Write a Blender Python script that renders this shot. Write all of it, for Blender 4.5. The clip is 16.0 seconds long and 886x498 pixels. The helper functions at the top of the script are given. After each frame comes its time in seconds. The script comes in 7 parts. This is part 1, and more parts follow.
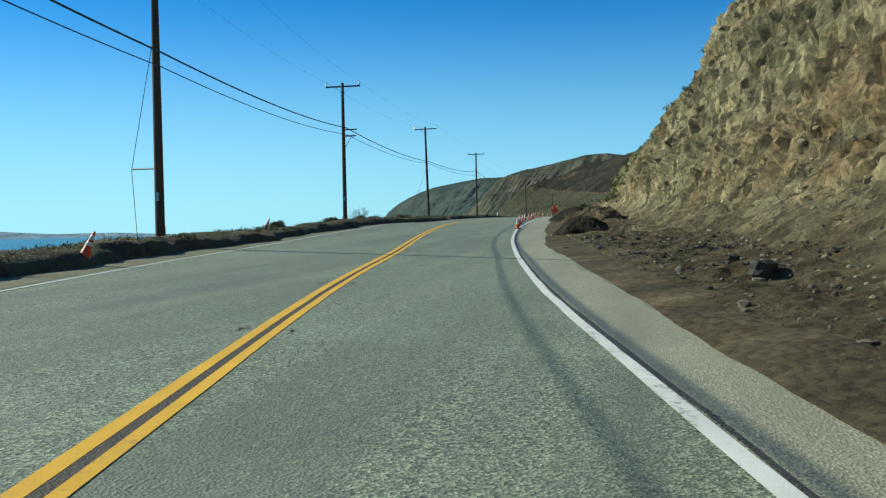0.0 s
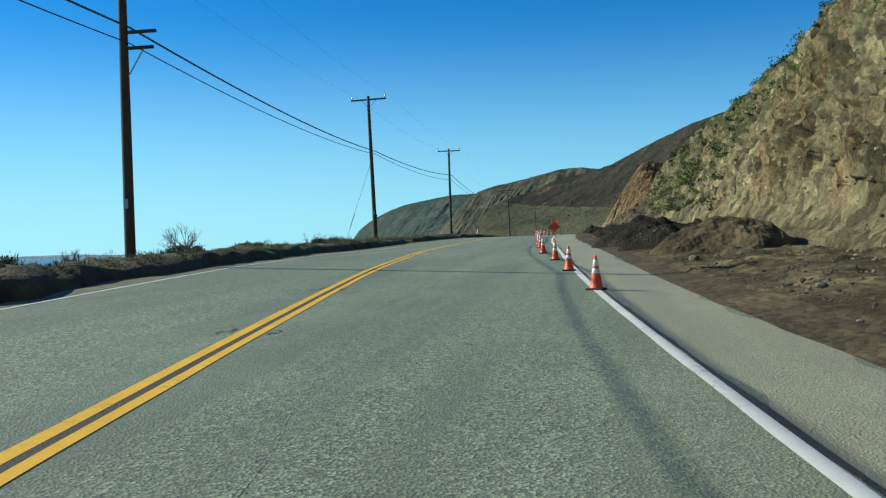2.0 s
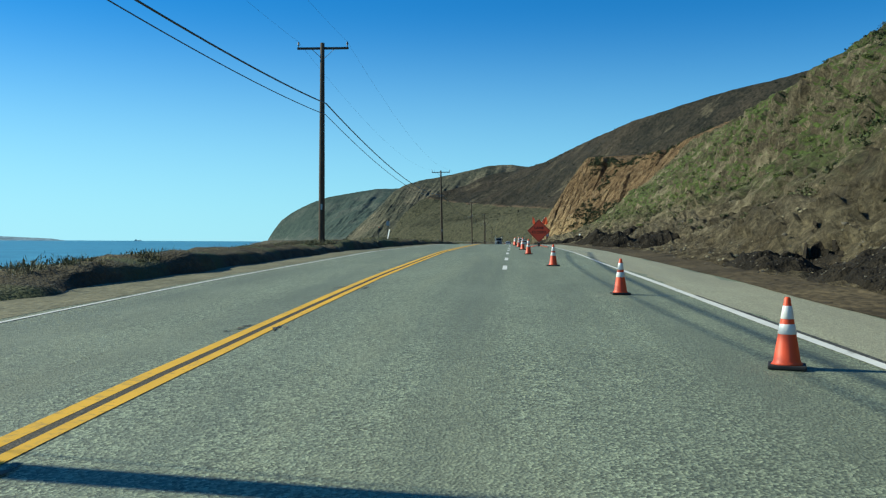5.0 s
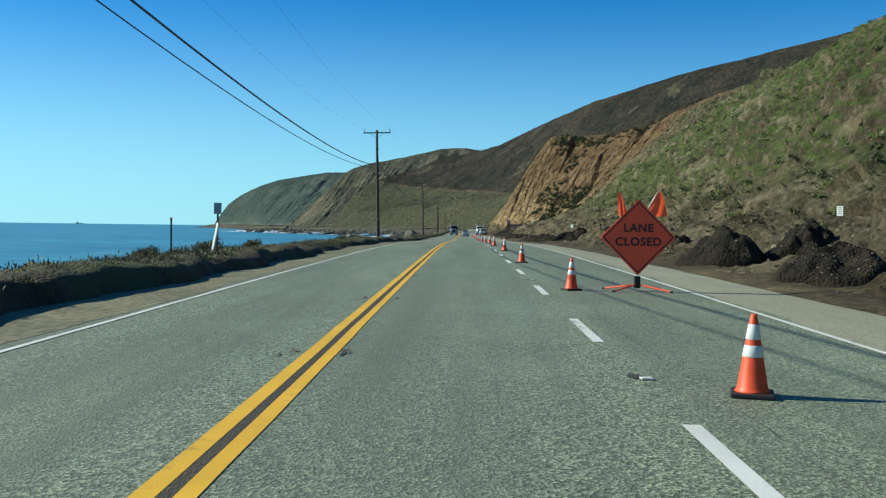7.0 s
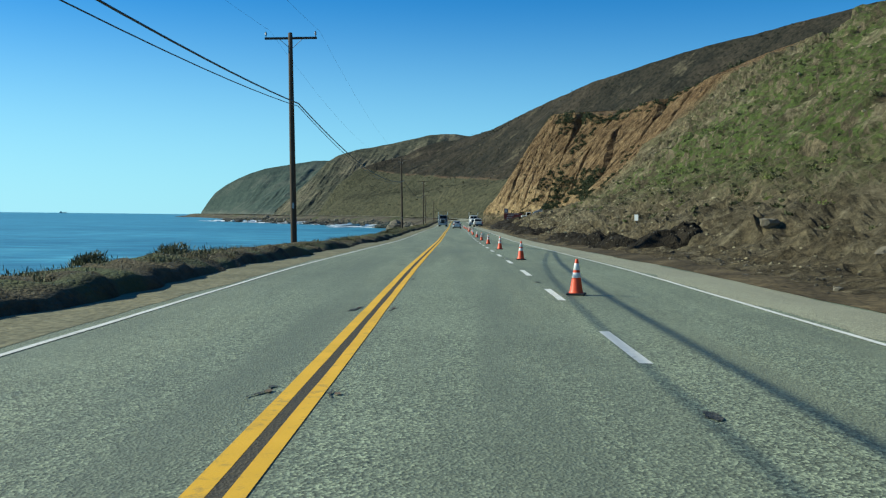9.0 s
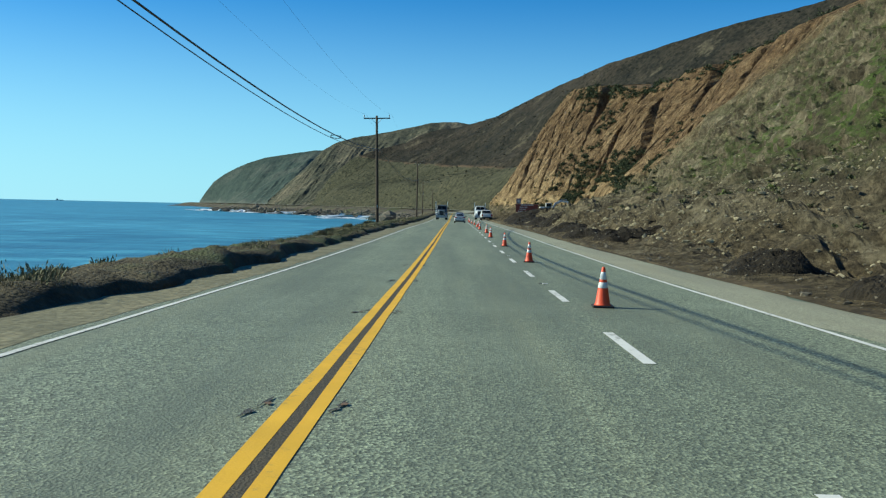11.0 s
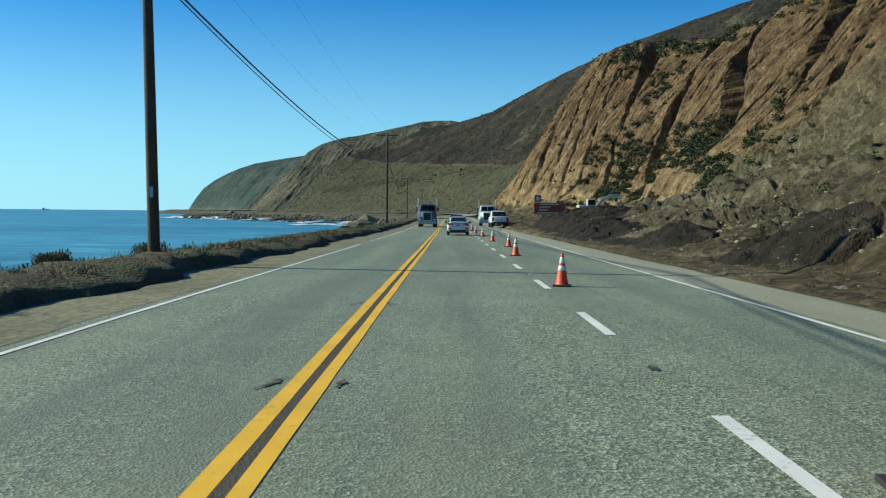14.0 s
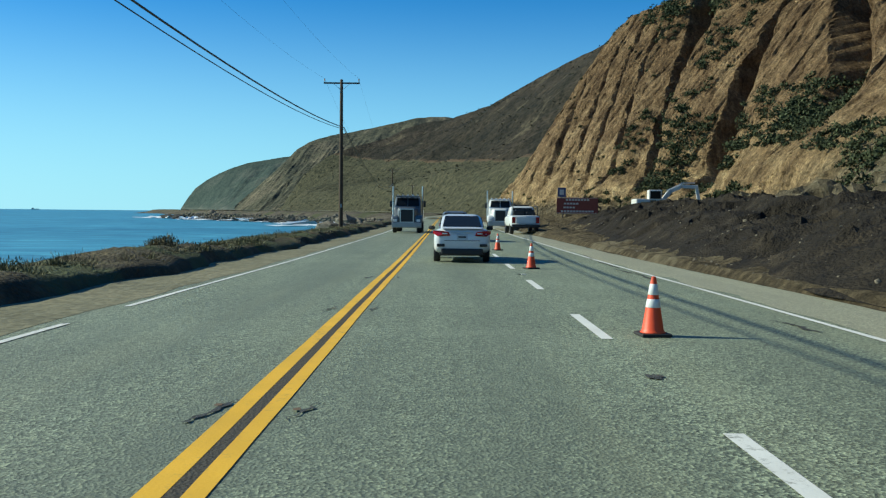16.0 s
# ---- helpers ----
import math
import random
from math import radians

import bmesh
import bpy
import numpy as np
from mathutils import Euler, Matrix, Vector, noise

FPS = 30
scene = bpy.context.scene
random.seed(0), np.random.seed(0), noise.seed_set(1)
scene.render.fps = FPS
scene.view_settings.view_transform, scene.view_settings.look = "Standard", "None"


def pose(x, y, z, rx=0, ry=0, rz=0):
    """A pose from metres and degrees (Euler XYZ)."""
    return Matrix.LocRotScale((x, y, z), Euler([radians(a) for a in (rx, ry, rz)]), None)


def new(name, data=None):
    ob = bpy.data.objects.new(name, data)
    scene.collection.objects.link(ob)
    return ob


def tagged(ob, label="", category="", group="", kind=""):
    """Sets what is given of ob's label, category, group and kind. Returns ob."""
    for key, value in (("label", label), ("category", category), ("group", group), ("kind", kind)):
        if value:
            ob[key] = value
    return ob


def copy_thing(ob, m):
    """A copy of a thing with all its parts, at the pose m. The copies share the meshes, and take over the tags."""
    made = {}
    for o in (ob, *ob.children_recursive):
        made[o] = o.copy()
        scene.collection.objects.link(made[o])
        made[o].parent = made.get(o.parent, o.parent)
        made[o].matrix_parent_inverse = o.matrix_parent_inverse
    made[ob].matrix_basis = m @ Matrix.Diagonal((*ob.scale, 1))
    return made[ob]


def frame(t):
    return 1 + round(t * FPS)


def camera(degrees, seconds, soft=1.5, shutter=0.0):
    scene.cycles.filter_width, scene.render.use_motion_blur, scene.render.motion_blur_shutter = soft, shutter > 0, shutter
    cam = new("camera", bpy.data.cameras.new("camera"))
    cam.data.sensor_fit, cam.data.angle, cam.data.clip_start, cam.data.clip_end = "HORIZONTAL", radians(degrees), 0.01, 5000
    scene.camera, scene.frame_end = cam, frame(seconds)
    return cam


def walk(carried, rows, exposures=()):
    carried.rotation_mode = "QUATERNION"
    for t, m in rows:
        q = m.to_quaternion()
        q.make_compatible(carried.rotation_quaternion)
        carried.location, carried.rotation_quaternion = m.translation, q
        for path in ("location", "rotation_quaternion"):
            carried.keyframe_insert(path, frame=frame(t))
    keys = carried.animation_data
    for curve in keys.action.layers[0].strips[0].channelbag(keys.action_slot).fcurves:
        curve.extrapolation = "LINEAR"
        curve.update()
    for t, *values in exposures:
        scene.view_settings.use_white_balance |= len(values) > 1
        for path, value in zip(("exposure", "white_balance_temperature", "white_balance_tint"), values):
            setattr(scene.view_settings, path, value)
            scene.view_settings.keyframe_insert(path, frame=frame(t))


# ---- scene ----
# Camera: seconds, place in metres, heading to the left, pitch and roll in degrees
cam = camera(51.49, 16.0, soft=1.25)
PATH = [
    (0.0, 15.621, 25.149, -2.055, 10.817, -1.188, 1.083),
    (0.5, 13.823, 35.770, -1.830, 10.599, -0.969, 1.274),
    (1.0, 12.108, 46.347, -1.610, 9.894, -0.787, 1.501),
    (1.5, 10.446, 56.924, -1.375, 9.450, -0.438, 1.772),
    (2.0, 8.845, 67.611, -1.100, 9.081, -0.157, 1.804),
    (2.5, 7.251, 78.365, -0.772, 8.319, 0.067, 1.483),
    (3.0, 5.881, 89.155, -0.442, 7.454, 0.119, 1.262),
    (3.5, 4.728, 99.840, -0.142, 6.939, -0.066, 0.950),
    (4.0, 3.792, 110.282, 0.060, 6.292, -0.250, 0.800),
    (4.5, 2.985, 120.824, 0.208, 5.310, -0.330, 0.250),
    (5.0, 2.172, 131.634, 0.397, 4.343, -0.500, -0.300),
    (5.5, 1.434, 142.668, 0.648, 3.413, -0.720, -0.650),
    (6.0, 0.830, 153.930, 0.917, 2.560, -0.968, -0.769),
    (6.5, 0.419, 165.420, 1.164, 1.804, -1.206, -0.811),
    (7.0, 0.247, 177.149, 1.340, 1.320, -1.412, -0.715),
    (7.5, 0.074, 188.579, 1.465, 1.177, -1.639, -0.617),
    (8.0, -0.000, 200.000, 1.481, 1.028, -1.747, -0.727),
    (8.5, -0.048, 211.391, 1.564, 0.831, -2.005, -0.576),
    (9.0, -0.065, 222.993, 1.567, 0.685, -2.102, -0.632),
    (9.5, -0.094, 235.287, 1.583, 0.849, -2.077, -0.800),
    (10.0, -0.117, 248.040, 1.496, 0.876, -2.261, -1.001),
    (10.5, -0.140, 261.006, 1.362, 0.837, -2.481, -1.180),
    (11.0, -0.166, 273.937, 1.200, 0.766, -2.611, -1.281),
    (11.5, -0.203, 286.582, 1.029, 0.722, -2.457, -1.238),
    (12.0, -0.224, 298.746, 0.867, 0.574, -2.437, -1.114),
    (12.5, -0.221, 310.649, 0.766, 0.361, -2.456, -0.890),
    (13.0, -0.197, 322.265, 0.721, 0.327, -2.454, -0.741),
    (13.5, -0.158, 333.873, 0.649, 0.400, -2.373, -0.609),
    (14.0, -0.098, 345.344, 0.632, 0.407, -2.337, -0.540),
    (14.5, -0.094, 356.580, 0.593, 0.367, -2.465, -0.531),
    (15.0, -0.069, 367.797, 0.585, 0.207, -2.508, -0.419),
    (15.5, -0.027, 378.971, 0.486, 0.110, -2.450, -0.422),
    (16.0, 0.037, 390.103, 0.300, 0.097, -2.315, -0.578),
]
walk(cam, [(t, pose(x, y, z, 90 + pitch, roll, yaw)) for t, x, y, z, yaw, pitch, roll in PATH],
     exposures=[(0.0, 0.36, 6250, -4), (16.0, 0.36, 6250, -4)])

# ---- sky, sun ----
SUN_ELEV, SUN_AZ = 29.5, 0.15          # elevation in degrees; the light runs along (1, -SUN_AZ)
world = bpy.data.worlds.new("sky")
scene.world = world
world.use_nodes = True
wn, wl = world.node_tree.nodes, world.node_tree.links
sky = wn.new("ShaderNodeTexSky")
sky.sky_type = "NISHITA"
sky.sun_disc = False
sky.sun_elevation = radians(SUN_ELEV)
sky.sun_rotation = math.atan2(-1.0, SUN_AZ)
sky.altitude = 0
sky.air_density, sky.dust_density, sky.ozone_density = 1.0, 0.1, 5.0
wn["Background"].inputs["Strength"].default_value = 0.070
clear = wn.new("ShaderNodeMix")
clear.data_type, clear.blend_type = "RGBA", "MULTIPLY"
clear.inputs[0].default_value = 1.0
clear.inputs[7].default_value = (0.24, 0.92, 1.44, 1)
wl.new(sky.outputs[0], clear.inputs[6])
# paler air low over the horizon, most towards the sun
way = wn.new("ShaderNodeTexCoord")
part_z = wn.new("ShaderNodeSeparateXYZ")
wl.new(way.outputs["Generated"], part_z.inputs[0])
low = wn.new("ShaderNodeMapRange")
low.interpolation_type = "SMOOTHSTEP"
low.inputs["From Min"].default_value, low.inputs["From Max"].default_value = -0.02, 0.26
low.inputs["To Min"].default_value, low.inputs["To Max"].default_value = 0.75, 0.0
wl.new(part_z.outputs[2], low.inputs["Value"])
hazy = wn.new("ShaderNodeMix")
hazy.data_type = "RGBA"
hazy.inputs[7].default_value = (6.0, 10.0, 11.9, 1)
side = wn.new("ShaderNodeMapRange")
side.inputs["From Min"].default_value, side.inputs["From Max"].default_value = -0.5, 0.5
side.inputs["To Min"].default_value, side.inputs["To Max"].default_value = 1.12, 0.66
wl.new(part_z.outputs[0], side.inputs["Value"])
paler = wn.new("ShaderNodeMath")
paler.operation = "MULTIPLY"
wl.new(low.outputs[0], paler.inputs[0])
wl.new(side.outputs[0], paler.inputs[1])
wl.new(paler.outputs[0], hazy.inputs[0])
wl.new(clear.outputs[2], hazy.inputs[6])
wl.new(hazy.outputs[2], wn["Background"].inputs["Color"])
sun_dir = Vector((math.cos(radians(SUN_ELEV)), -SUN_AZ * math.cos(radians(SUN_ELEV)), -math.sin(radians(SUN_ELEV)))).normalized()
sun = new("sun", bpy.data.lights.new("sun", "SUN"))
sun.data.energy, sun.data.angle, sun.data.color = 5.0, radians(0.5), (1.0, 0.93, 0.76)
sun.rotation_euler = sun_dir.to_track_quat("-Z", "Y").to_euler()

# ---- small helpers ----
rng = np.random.RandomState(7)


def lerp(v, xs, ys):
    return np.interp(v, xs, ys)


def hash2(i, j, seed):
    n = (i * 374761393 + j * 668265263 + seed * 1442695041) & 0xFFFFFFFF
    n = ((n ^ (n >> 13)) * 1274126177) & 0xFFFFFFFF
    return ((n ^ (n >> 16)) & 0xFFFFFF) / float(0xFFFFFF)


def vnoise(x, y, seed=0):
    """Smooth value noise on arrays, -1 to 1."""
    xi, yi = np.floor(x).astype(np.int64), np.floor(y).astype(np.int64)
    u, v = x - xi, y - yi
    u, v = u * u * (3 - 2 * u), v * v * (3 - 2 * v)
    a, b = hash2(xi, yi, seed), hash2(xi + 1, yi, seed)
    c, d = hash2(xi, yi + 1, seed), hash2(xi + 1, yi + 1, seed)
    return 2 * ((a + (b - a) * u) * (1 - v) + (c + (d - c) * u) * v) - 1


def fbm(x, y, seed=0, octaves=4, gain=0.5):
    out, amp = 0.0, 1.0
    for o in range(octaves):
        out = out + amp * vnoise(x * 2 ** o, y * 2 ** o, seed + 17 * o)
        amp *= gain
    return out


def ridged(x, y, seed=0, octaves=3):
    out, amp = 0.0, 1.0
    for o in range(octaves):
        out = out + amp * (1 - 2 * np.abs(vnoise(x * 2 ** o, y * 2 ** o, seed + 31 * o)))
        amp *= 0.5
    return out


def cells(x, y, seed=0):
    """Blocky cell noise: each cell has one value, with faceted tilt."""
    xi, yi = np.floor(x).astype(np.int64), np.floor(y).astype(np.int64)
    best = np.full(np.shape(x), 9.0)
    val = np.zeros(np.shape(x))
    for di in (-1, 0, 1):
        for dj in (-1, 0, 1):
            ci, cj = xi + di, yi + dj
            px, py = ci + hash2(ci, cj, seed), cj + hash2(ci, cj, seed + 5)
            d = (x - px) ** 2 + (y - py) ** 2
            v = hash2(ci, cj, seed + 9) + (x - px) * (hash2(ci, cj, seed + 11) - 0.5) * 1.4 + (y - py) * (hash2(ci, cj, seed + 13) - 0.5) * 1.4
            val = np.where(d < best, v, val)
            best = np.minimum(best, d)
    return val * 2 - 1


def mesh_object(name, verts, faces, material, parent=None, smooth=False, label=""):
    me = bpy.data.meshes.new(name)
    me.from_pydata([tuple(v) for v in verts], [], [tuple(f) for f in faces])
    me.update()
    if smooth:
        me.polygons.foreach_set("use_smooth", [True] * len(me.polygons))
    if material is not None:
        me.materials.append(material)
    ob = new(name, me)
    ob.parent = parent
    return tagged(ob, label=label)


def part(name, bm, material, parent=None, label="", smooth=False):
    """One bmesh as one mesh object under a thing or a part."""
    me = bpy.data.meshes.new(name)
    bm.normal_update()
    bm.to_mesh(me)
    bm.free()
    if smooth:
        me.polygons.foreach_set("use_smooth", [True] * len(me.polygons))
    me.materials.append(material)
    ob = new(name, me)
    ob.parent = parent
    return tagged(ob, label=label)


def thing(name, label, category, group="", at=(0, 0, 0), rz=0.0):
    ob = new(name)
    ob.empty_display_size = 0.2
    ob.matrix_basis = pose(*at, 0, 0, rz)
    return tagged(ob, label, category, group)


def grid_faces(rows, cols):
    i, j = np.meshgrid(np.arange(rows - 1), np.arange(cols - 1), indexing="ij")
    a = (i * cols + j).ravel()
    return np.stack([a, a + 1, a + cols + 1, a + cols], 1)


def sheet(name, P, material, smooth=True, flip=False):
    """A grid of points, rows x cols x 3, as one mesh."""
    r, c = P.shape[:2]
    f = grid_faces(r, c)
    if flip:
        f = f[:, ::-1]
    me = bpy.data.meshes.new(name)
    me.vertices.add(r * c)
    me.vertices.foreach_set("co", P.reshape(-1).astype(np.float32))
    me.loops.add(len(f) * 4)
    me.loops.foreach_set("vertex_index", f.reshape(-1).astype(np.int32))
    me.polygons.add(len(f))
    me.polygons.foreach_set("loop_start", np.arange(0, len(f) * 4, 4, dtype=np.int32))
    me.polygons.foreach_set("use_smooth", np.full(len(f), smooth))
    me.update(calc_edges=True)
    me.materials.append(material)
    return new(name, me)


def box(bm, cx, cy, cz, sx, sy, sz, bevel=0.0, m=None):
    r = bmesh.ops.create_cube(bm, size=1, matrix=(m or Matrix()) @ Matrix.Translation((cx, cy, cz)) @ Matrix.Diagonal((sx, sy, sz, 1)))
    if bevel:
        edges = {e for v in r["verts"] for e in v.link_edges}
        bmesh.ops.bevel(bm, geom=list(edges), offset=bevel, segments=2, affect="EDGES", profile=0.6)
    return r


def tube(bm, a, b, r0, r1=None, seg=10, caps=True):
    a, b = Vector(a), Vector(b)
    d = b - a
    m = Matrix.Translation((a + b) / 2) @ d.to_track_quat("Z", "Y").to_matrix().to_4x4()
    bmesh.ops.create_cone(bm, cap_ends=caps, segments=seg, radius1=r0, radius2=r0 if r1 is None else r1, depth=d.length, matrix=m)


def lathe(bm, profile, seg=20, m=None):
    """Revolve (radius, height) pairs round z."""
    m = m or Matrix()
    rings = []
    for r, z in profile:
        rings.append([bm.verts.new(m @ Vector((r * math.cos(2 * math.pi * k / seg), r * math.sin(2 * math.pi * k / seg), z))) for k in range(seg)])
    for p, q in zip(rings, rings[1:]):
        for k in range(seg):
            bm.faces.new((p[k], p[(k + 1) % seg], q[(k + 1) % seg], q[k]))
    if profile[0][0] > 0.001:
        bm.faces.new(rings[0][::-1])
    if profile[-1][0] > 0.001:
        bm.faces.new(rings[-1])


# ---- materials ----
def material(name, rough=0.7, metal=0.0, spec=0.5):
    m = bpy.data.materials.new(name)
    m.use_nodes = True
    b = m.node_tree.nodes["Principled BSDF"]
    b.inputs["Roughness"].default_value = rough
    b.inputs["Metallic"].default_value = metal
    b.inputs["Specular IOR Level"].default_value = spec
    return m, m.node_tree.nodes, m.node_tree.links, b


def plain(name, colour, rough=0.5, metal=0.0, spec=0.5, coat=0.0, vary=0.08):
    """Paint, plastic, rubber: one colour with slight mottling."""
    m, n, l, b = material(name, rough, metal, spec)
    b.inputs["Coat Weight"].default_value = coat
    co = n.new("ShaderNodeTexCoord")
    t = noise_node(n, l, co.outputs["Object"], 3.0, 4)
    r = ramp(n, l, t, [(0.3, tuple(c * (1 - vary) for c in colour)), (0.7, tuple(min(1, c * (1 + vary)) for c in colour))])
    l.new(r, b.inputs["Base Color"])
    return m


def noise_node(n, l, vec, scale, detail=4, rough=0.55, distort=0.0):
    t = n.new("ShaderNodeTexNoise")
    t.inputs["Scale"].default_value = scale
    t.inputs["Detail"].default_value = detail
    t.inputs["Roughness"].default_value = rough
    t.inputs["Distortion"].default_value = distort
    l.new(vec, t.inputs["Vector"])
    return t.outputs["Fac"]


def voronoi(n, l, vec, scale, feature="F1", out="Distance"):
    t = n.new("ShaderNodeTexVoronoi")
    t.feature = feature
    t.inputs["Scale"].default_value = scale
    l.new(vec, t.inputs["Vector"])
    return t.outputs[out]


def ramp(n, l, fac, stops):
    r = n.new("ShaderNodeValToRGB")
    e = r.color_ramp.elements
    while len(e) < len(stops):
        e.new(0.5)
    for k, (p, c) in enumerate(stops):
        e[k].position = p
        e[k].color = (*c, 1) if len(c) == 3 else c
    l.new(fac, r.inputs["Fac"])
    return r.outputs["Color"]


def mix(n, l, fac, a, b, mode="MIX"):
    x = n.new("ShaderNodeMix")
    x.data_type, x.blend_type = "RGBA", mode
    for sock, v in ((x.inputs[0], fac), (x.inputs[6], a), (x.inputs[7], b)):
        if isinstance(v, (int, float)):
            sock.default_value = v
        elif isinstance(v, tuple):
            sock.default_value = (*v, 1)
        else:
            l.new(v, sock)
    return x.outputs[2]


def calc(n, l, op, a, b=0.0, clamp=False):
    x = n.new("ShaderNodeMath")
    x.operation, x.use_clamp = op, clamp
    for sock, v in zip(x.inputs, (a, b)):
        if isinstance(v, (int, float)):
            sock.default_value = v
        else:
            l.new(v, sock)
    return x.outputs[0]


def bump(n, l, b, height, strength=0.5, dist=0.05, normal=None):
    x = n.new("ShaderNodeBump")
    x.inputs["Strength"].default_value = strength
    x.inputs["Distance"].default_value = dist
    l.new(height, x.inputs["Height"])
    if normal is not None:
        l.new(normal, x.inputs["Normal"])
    l.new(x.outputs["Normal"], b.inputs["Normal"])
    return x.outputs["Normal"]


def coords(n):
    return n.new("ShaderNodeTexCoord").outputs["Object"]


def stretch(n, l, vec, sx, sy, sz):
    x = n.new("ShaderNodeMapping")
    x.inputs["Scale"].default_value = (sx, sy, sz)
    l.new(vec, x.inputs["Vector"])
    return x.outputs["Vector"]


def height_mask(n, l, lo, hi, axis=2):
    """0 to 1 as the place's own coordinate runs from lo to hi."""
    s = n.new("ShaderNodeSeparateXYZ")
    l.new(coords(n), s.inputs[0])
    x = n.new("ShaderNodeMapRange")
    x.inputs["From Min"].default_value, x.inputs["From Max"].default_value = lo, hi
    l.new(s.outputs[axis], x.inputs["Value"])
    return x.outputs["Result"]


def asphalt(name, dark, light, stain, chips=0.88):
    m, n, l, b = material(name, 0.72, 0, 0.45)
    co = coords(n)
    grain = noise_node(n, l, co, 30, 4, 0.8)
    stones = voronoi(n, l, co, 42)
    tone = voronoi(n, l, co, 42, "F1", "Color")
    bw = n.new("ShaderNodeRGBToBW")
    l.new(tone, bw.inputs[0])
    big = noise_node(n, l, stretch(n, l, co, 0.75, 0.035, 1), 1.0, 5, 0.65)
    patch = noise_node(n, l, co, 0.35, 4, 0.6)
    c = ramp(n, l, grain, [(0.3, dark), (0.7, light)])
    c = mix(n, l, chips, c, ramp(n, l, bw.outputs[0], [(0.2, (0.32, 0.32, 0.32)), (0.5, (0.86, 0.86, 0.86)), (0.84, (2.0, 1.96, 1.84))]), "MULTIPLY")
    c = mix(n, l, ramp(n, l, big, [(0.40, (0, 0, 0)), (0.62, (1, 1, 1))]), c, mix(n, l, 0.75, c, tuple(q * 0.82 for q in stain)))
    c = mix(n, l, ramp(n, l, patch, [(0.5, (0, 0, 0)), (0.75, (0.5, 0.5, 0.5))]), c, mix(n, l, 0.35, c, tuple(q * 1.4 for q in light)))
    dusty = noise_node(n, l, stretch(n, l, co, 0.9, 0.06, 1), 0.8, 5, 0.6)
    c = mix(n, l, ramp(n, l, dusty, [(0.52, (0, 0, 0)), (0.72, (0.55, 0.55, 0.55))]), c, mix(n, l, 0.6, c, tuple(q * k for q, k in zip(light, (1.0, 0.9, 0.78)))))
    l.new(c, b.inputs["Base Color"])
    h = calc(n, l, "ADD", grain, calc(n, l, "MULTIPLY", stones, 0.8))
    bump(n, l, b, h, 0.6, 0.014)
    return m


def ground(name, stops, scale, bump_dist=0.08, tint=None, rough=0.95):
    """Earth: three noise scales of colour, with clods in relief."""
    m, n, l, b = material(name, rough, 0, 0.15)
    co = coords(n)
    f1, f2, f3 = noise_node(n, l, co, scale, 6, 0.65), noise_node(n, l, co, scale * 9, 5, 0.7), voronoi(n, l, co, scale * 14)
    c = ramp(n, l, f1, stops)
    c = mix(n, l, 0.6, c, ramp(n, l, f2, [(0.3, (0.35, 0.34, 0.33)), (0.7, (1.35, 1.3, 1.25))]), "MULTIPLY")
    if tint:
        c = mix(n, l, ramp(n, l, noise_node(n, l, co, scale * 0.5, 4), [(0.5, (0, 0, 0)), (0.62, (1, 1, 1))]), c, tint)
    l.new(c, b.inputs["Base Color"])
    bump(n, l, b, calc(n, l, "ADD", f2, calc(n, l, "MULTIPLY", f3, -0.7)), 0.8, bump_dist)
    return m


def painted_line(name, colour, worn):
    m, n, l, b = material(name, 0.75, 0, 0.3)
    co = coords(n)
    w = noise_node(n, l, co, 9, 6, 0.75)
    w2 = noise_node(n, l, stretch(n, l, co, 1, 0.15, 1), 2.5, 4, 0.6)
    mask = ramp(n, l, calc(n, l, "ADD", calc(n, l, "MULTIPLY", w, 0.7), calc(n, l, "MULTIPLY", w2, 0.45)), [(0.40, (1, 1, 1)), (0.52, (0, 0, 0))])
    tone = ramp(n, l, noise_node(n, l, co, 1.2, 4), [(0.3, tuple(c * 0.82 for c in colour)), (0.7, colour)])
    l.new(mix(n, l, mask, tone, worn), b.inputs["Base Color"])
    bump(n, l, b, noise_node(n, l, co, 45, 3), 0.3, 0.006)
    return m


MAT = {}
MAT["asphalt"] = asphalt("asphalt", (0.112, 0.129, 0.088), (0.26, 0.295, 0.204), (0.15, 0.171, 0.12))
MAT["shoulder"] = asphalt("paved_shoulder", (0.215, 0.208, 0.142), (0.385, 0.375, 0.255), (0.285, 0.272, 0.19), 0.4)
MAT["white_line"] = painted_line("white_road_paint", (0.72, 0.71, 0.66), (0.2, 0.2, 0.17))
MAT["yellow_line"] = painted_line("yellow_road_paint", (0.78, 0.44, 0.035), (0.4, 0.25, 0.06))
MAT["dirt"] = ground("brown_dirt", [(0.3, (0.038, 0.03, 0.018)), (0.55, (0.095, 0.073, 0.042)), (0.75, (0.18, 0.14, 0.078))], 0.35)
MAT["pale_dirt"] = ground("pale_shoulder_dirt", [(0.3, (0.15, 0.145, 0.096)), (0.5, (0.205, 0.195, 0.128)), (0.7, (0.26, 0.235, 0.15))], 0.5, 0.03)
MAT["mud"] = ground("dark_mud", [(0.3, (0.012, 0.01, 0.0073)), (0.55, (0.032, 0.026, 0.018)), (0.8, (0.094, 0.075, 0.049))], 0.9, 0.14)
MAT["berm"] = ground("berm_earth", [(0.3, (0.05, 0.043, 0.028)), (0.55, (0.11, 0.092, 0.056)), (0.75, (0.2, 0.165, 0.098))], 0.8, 0.1, tint=(0.085, 0.095, 0.045))


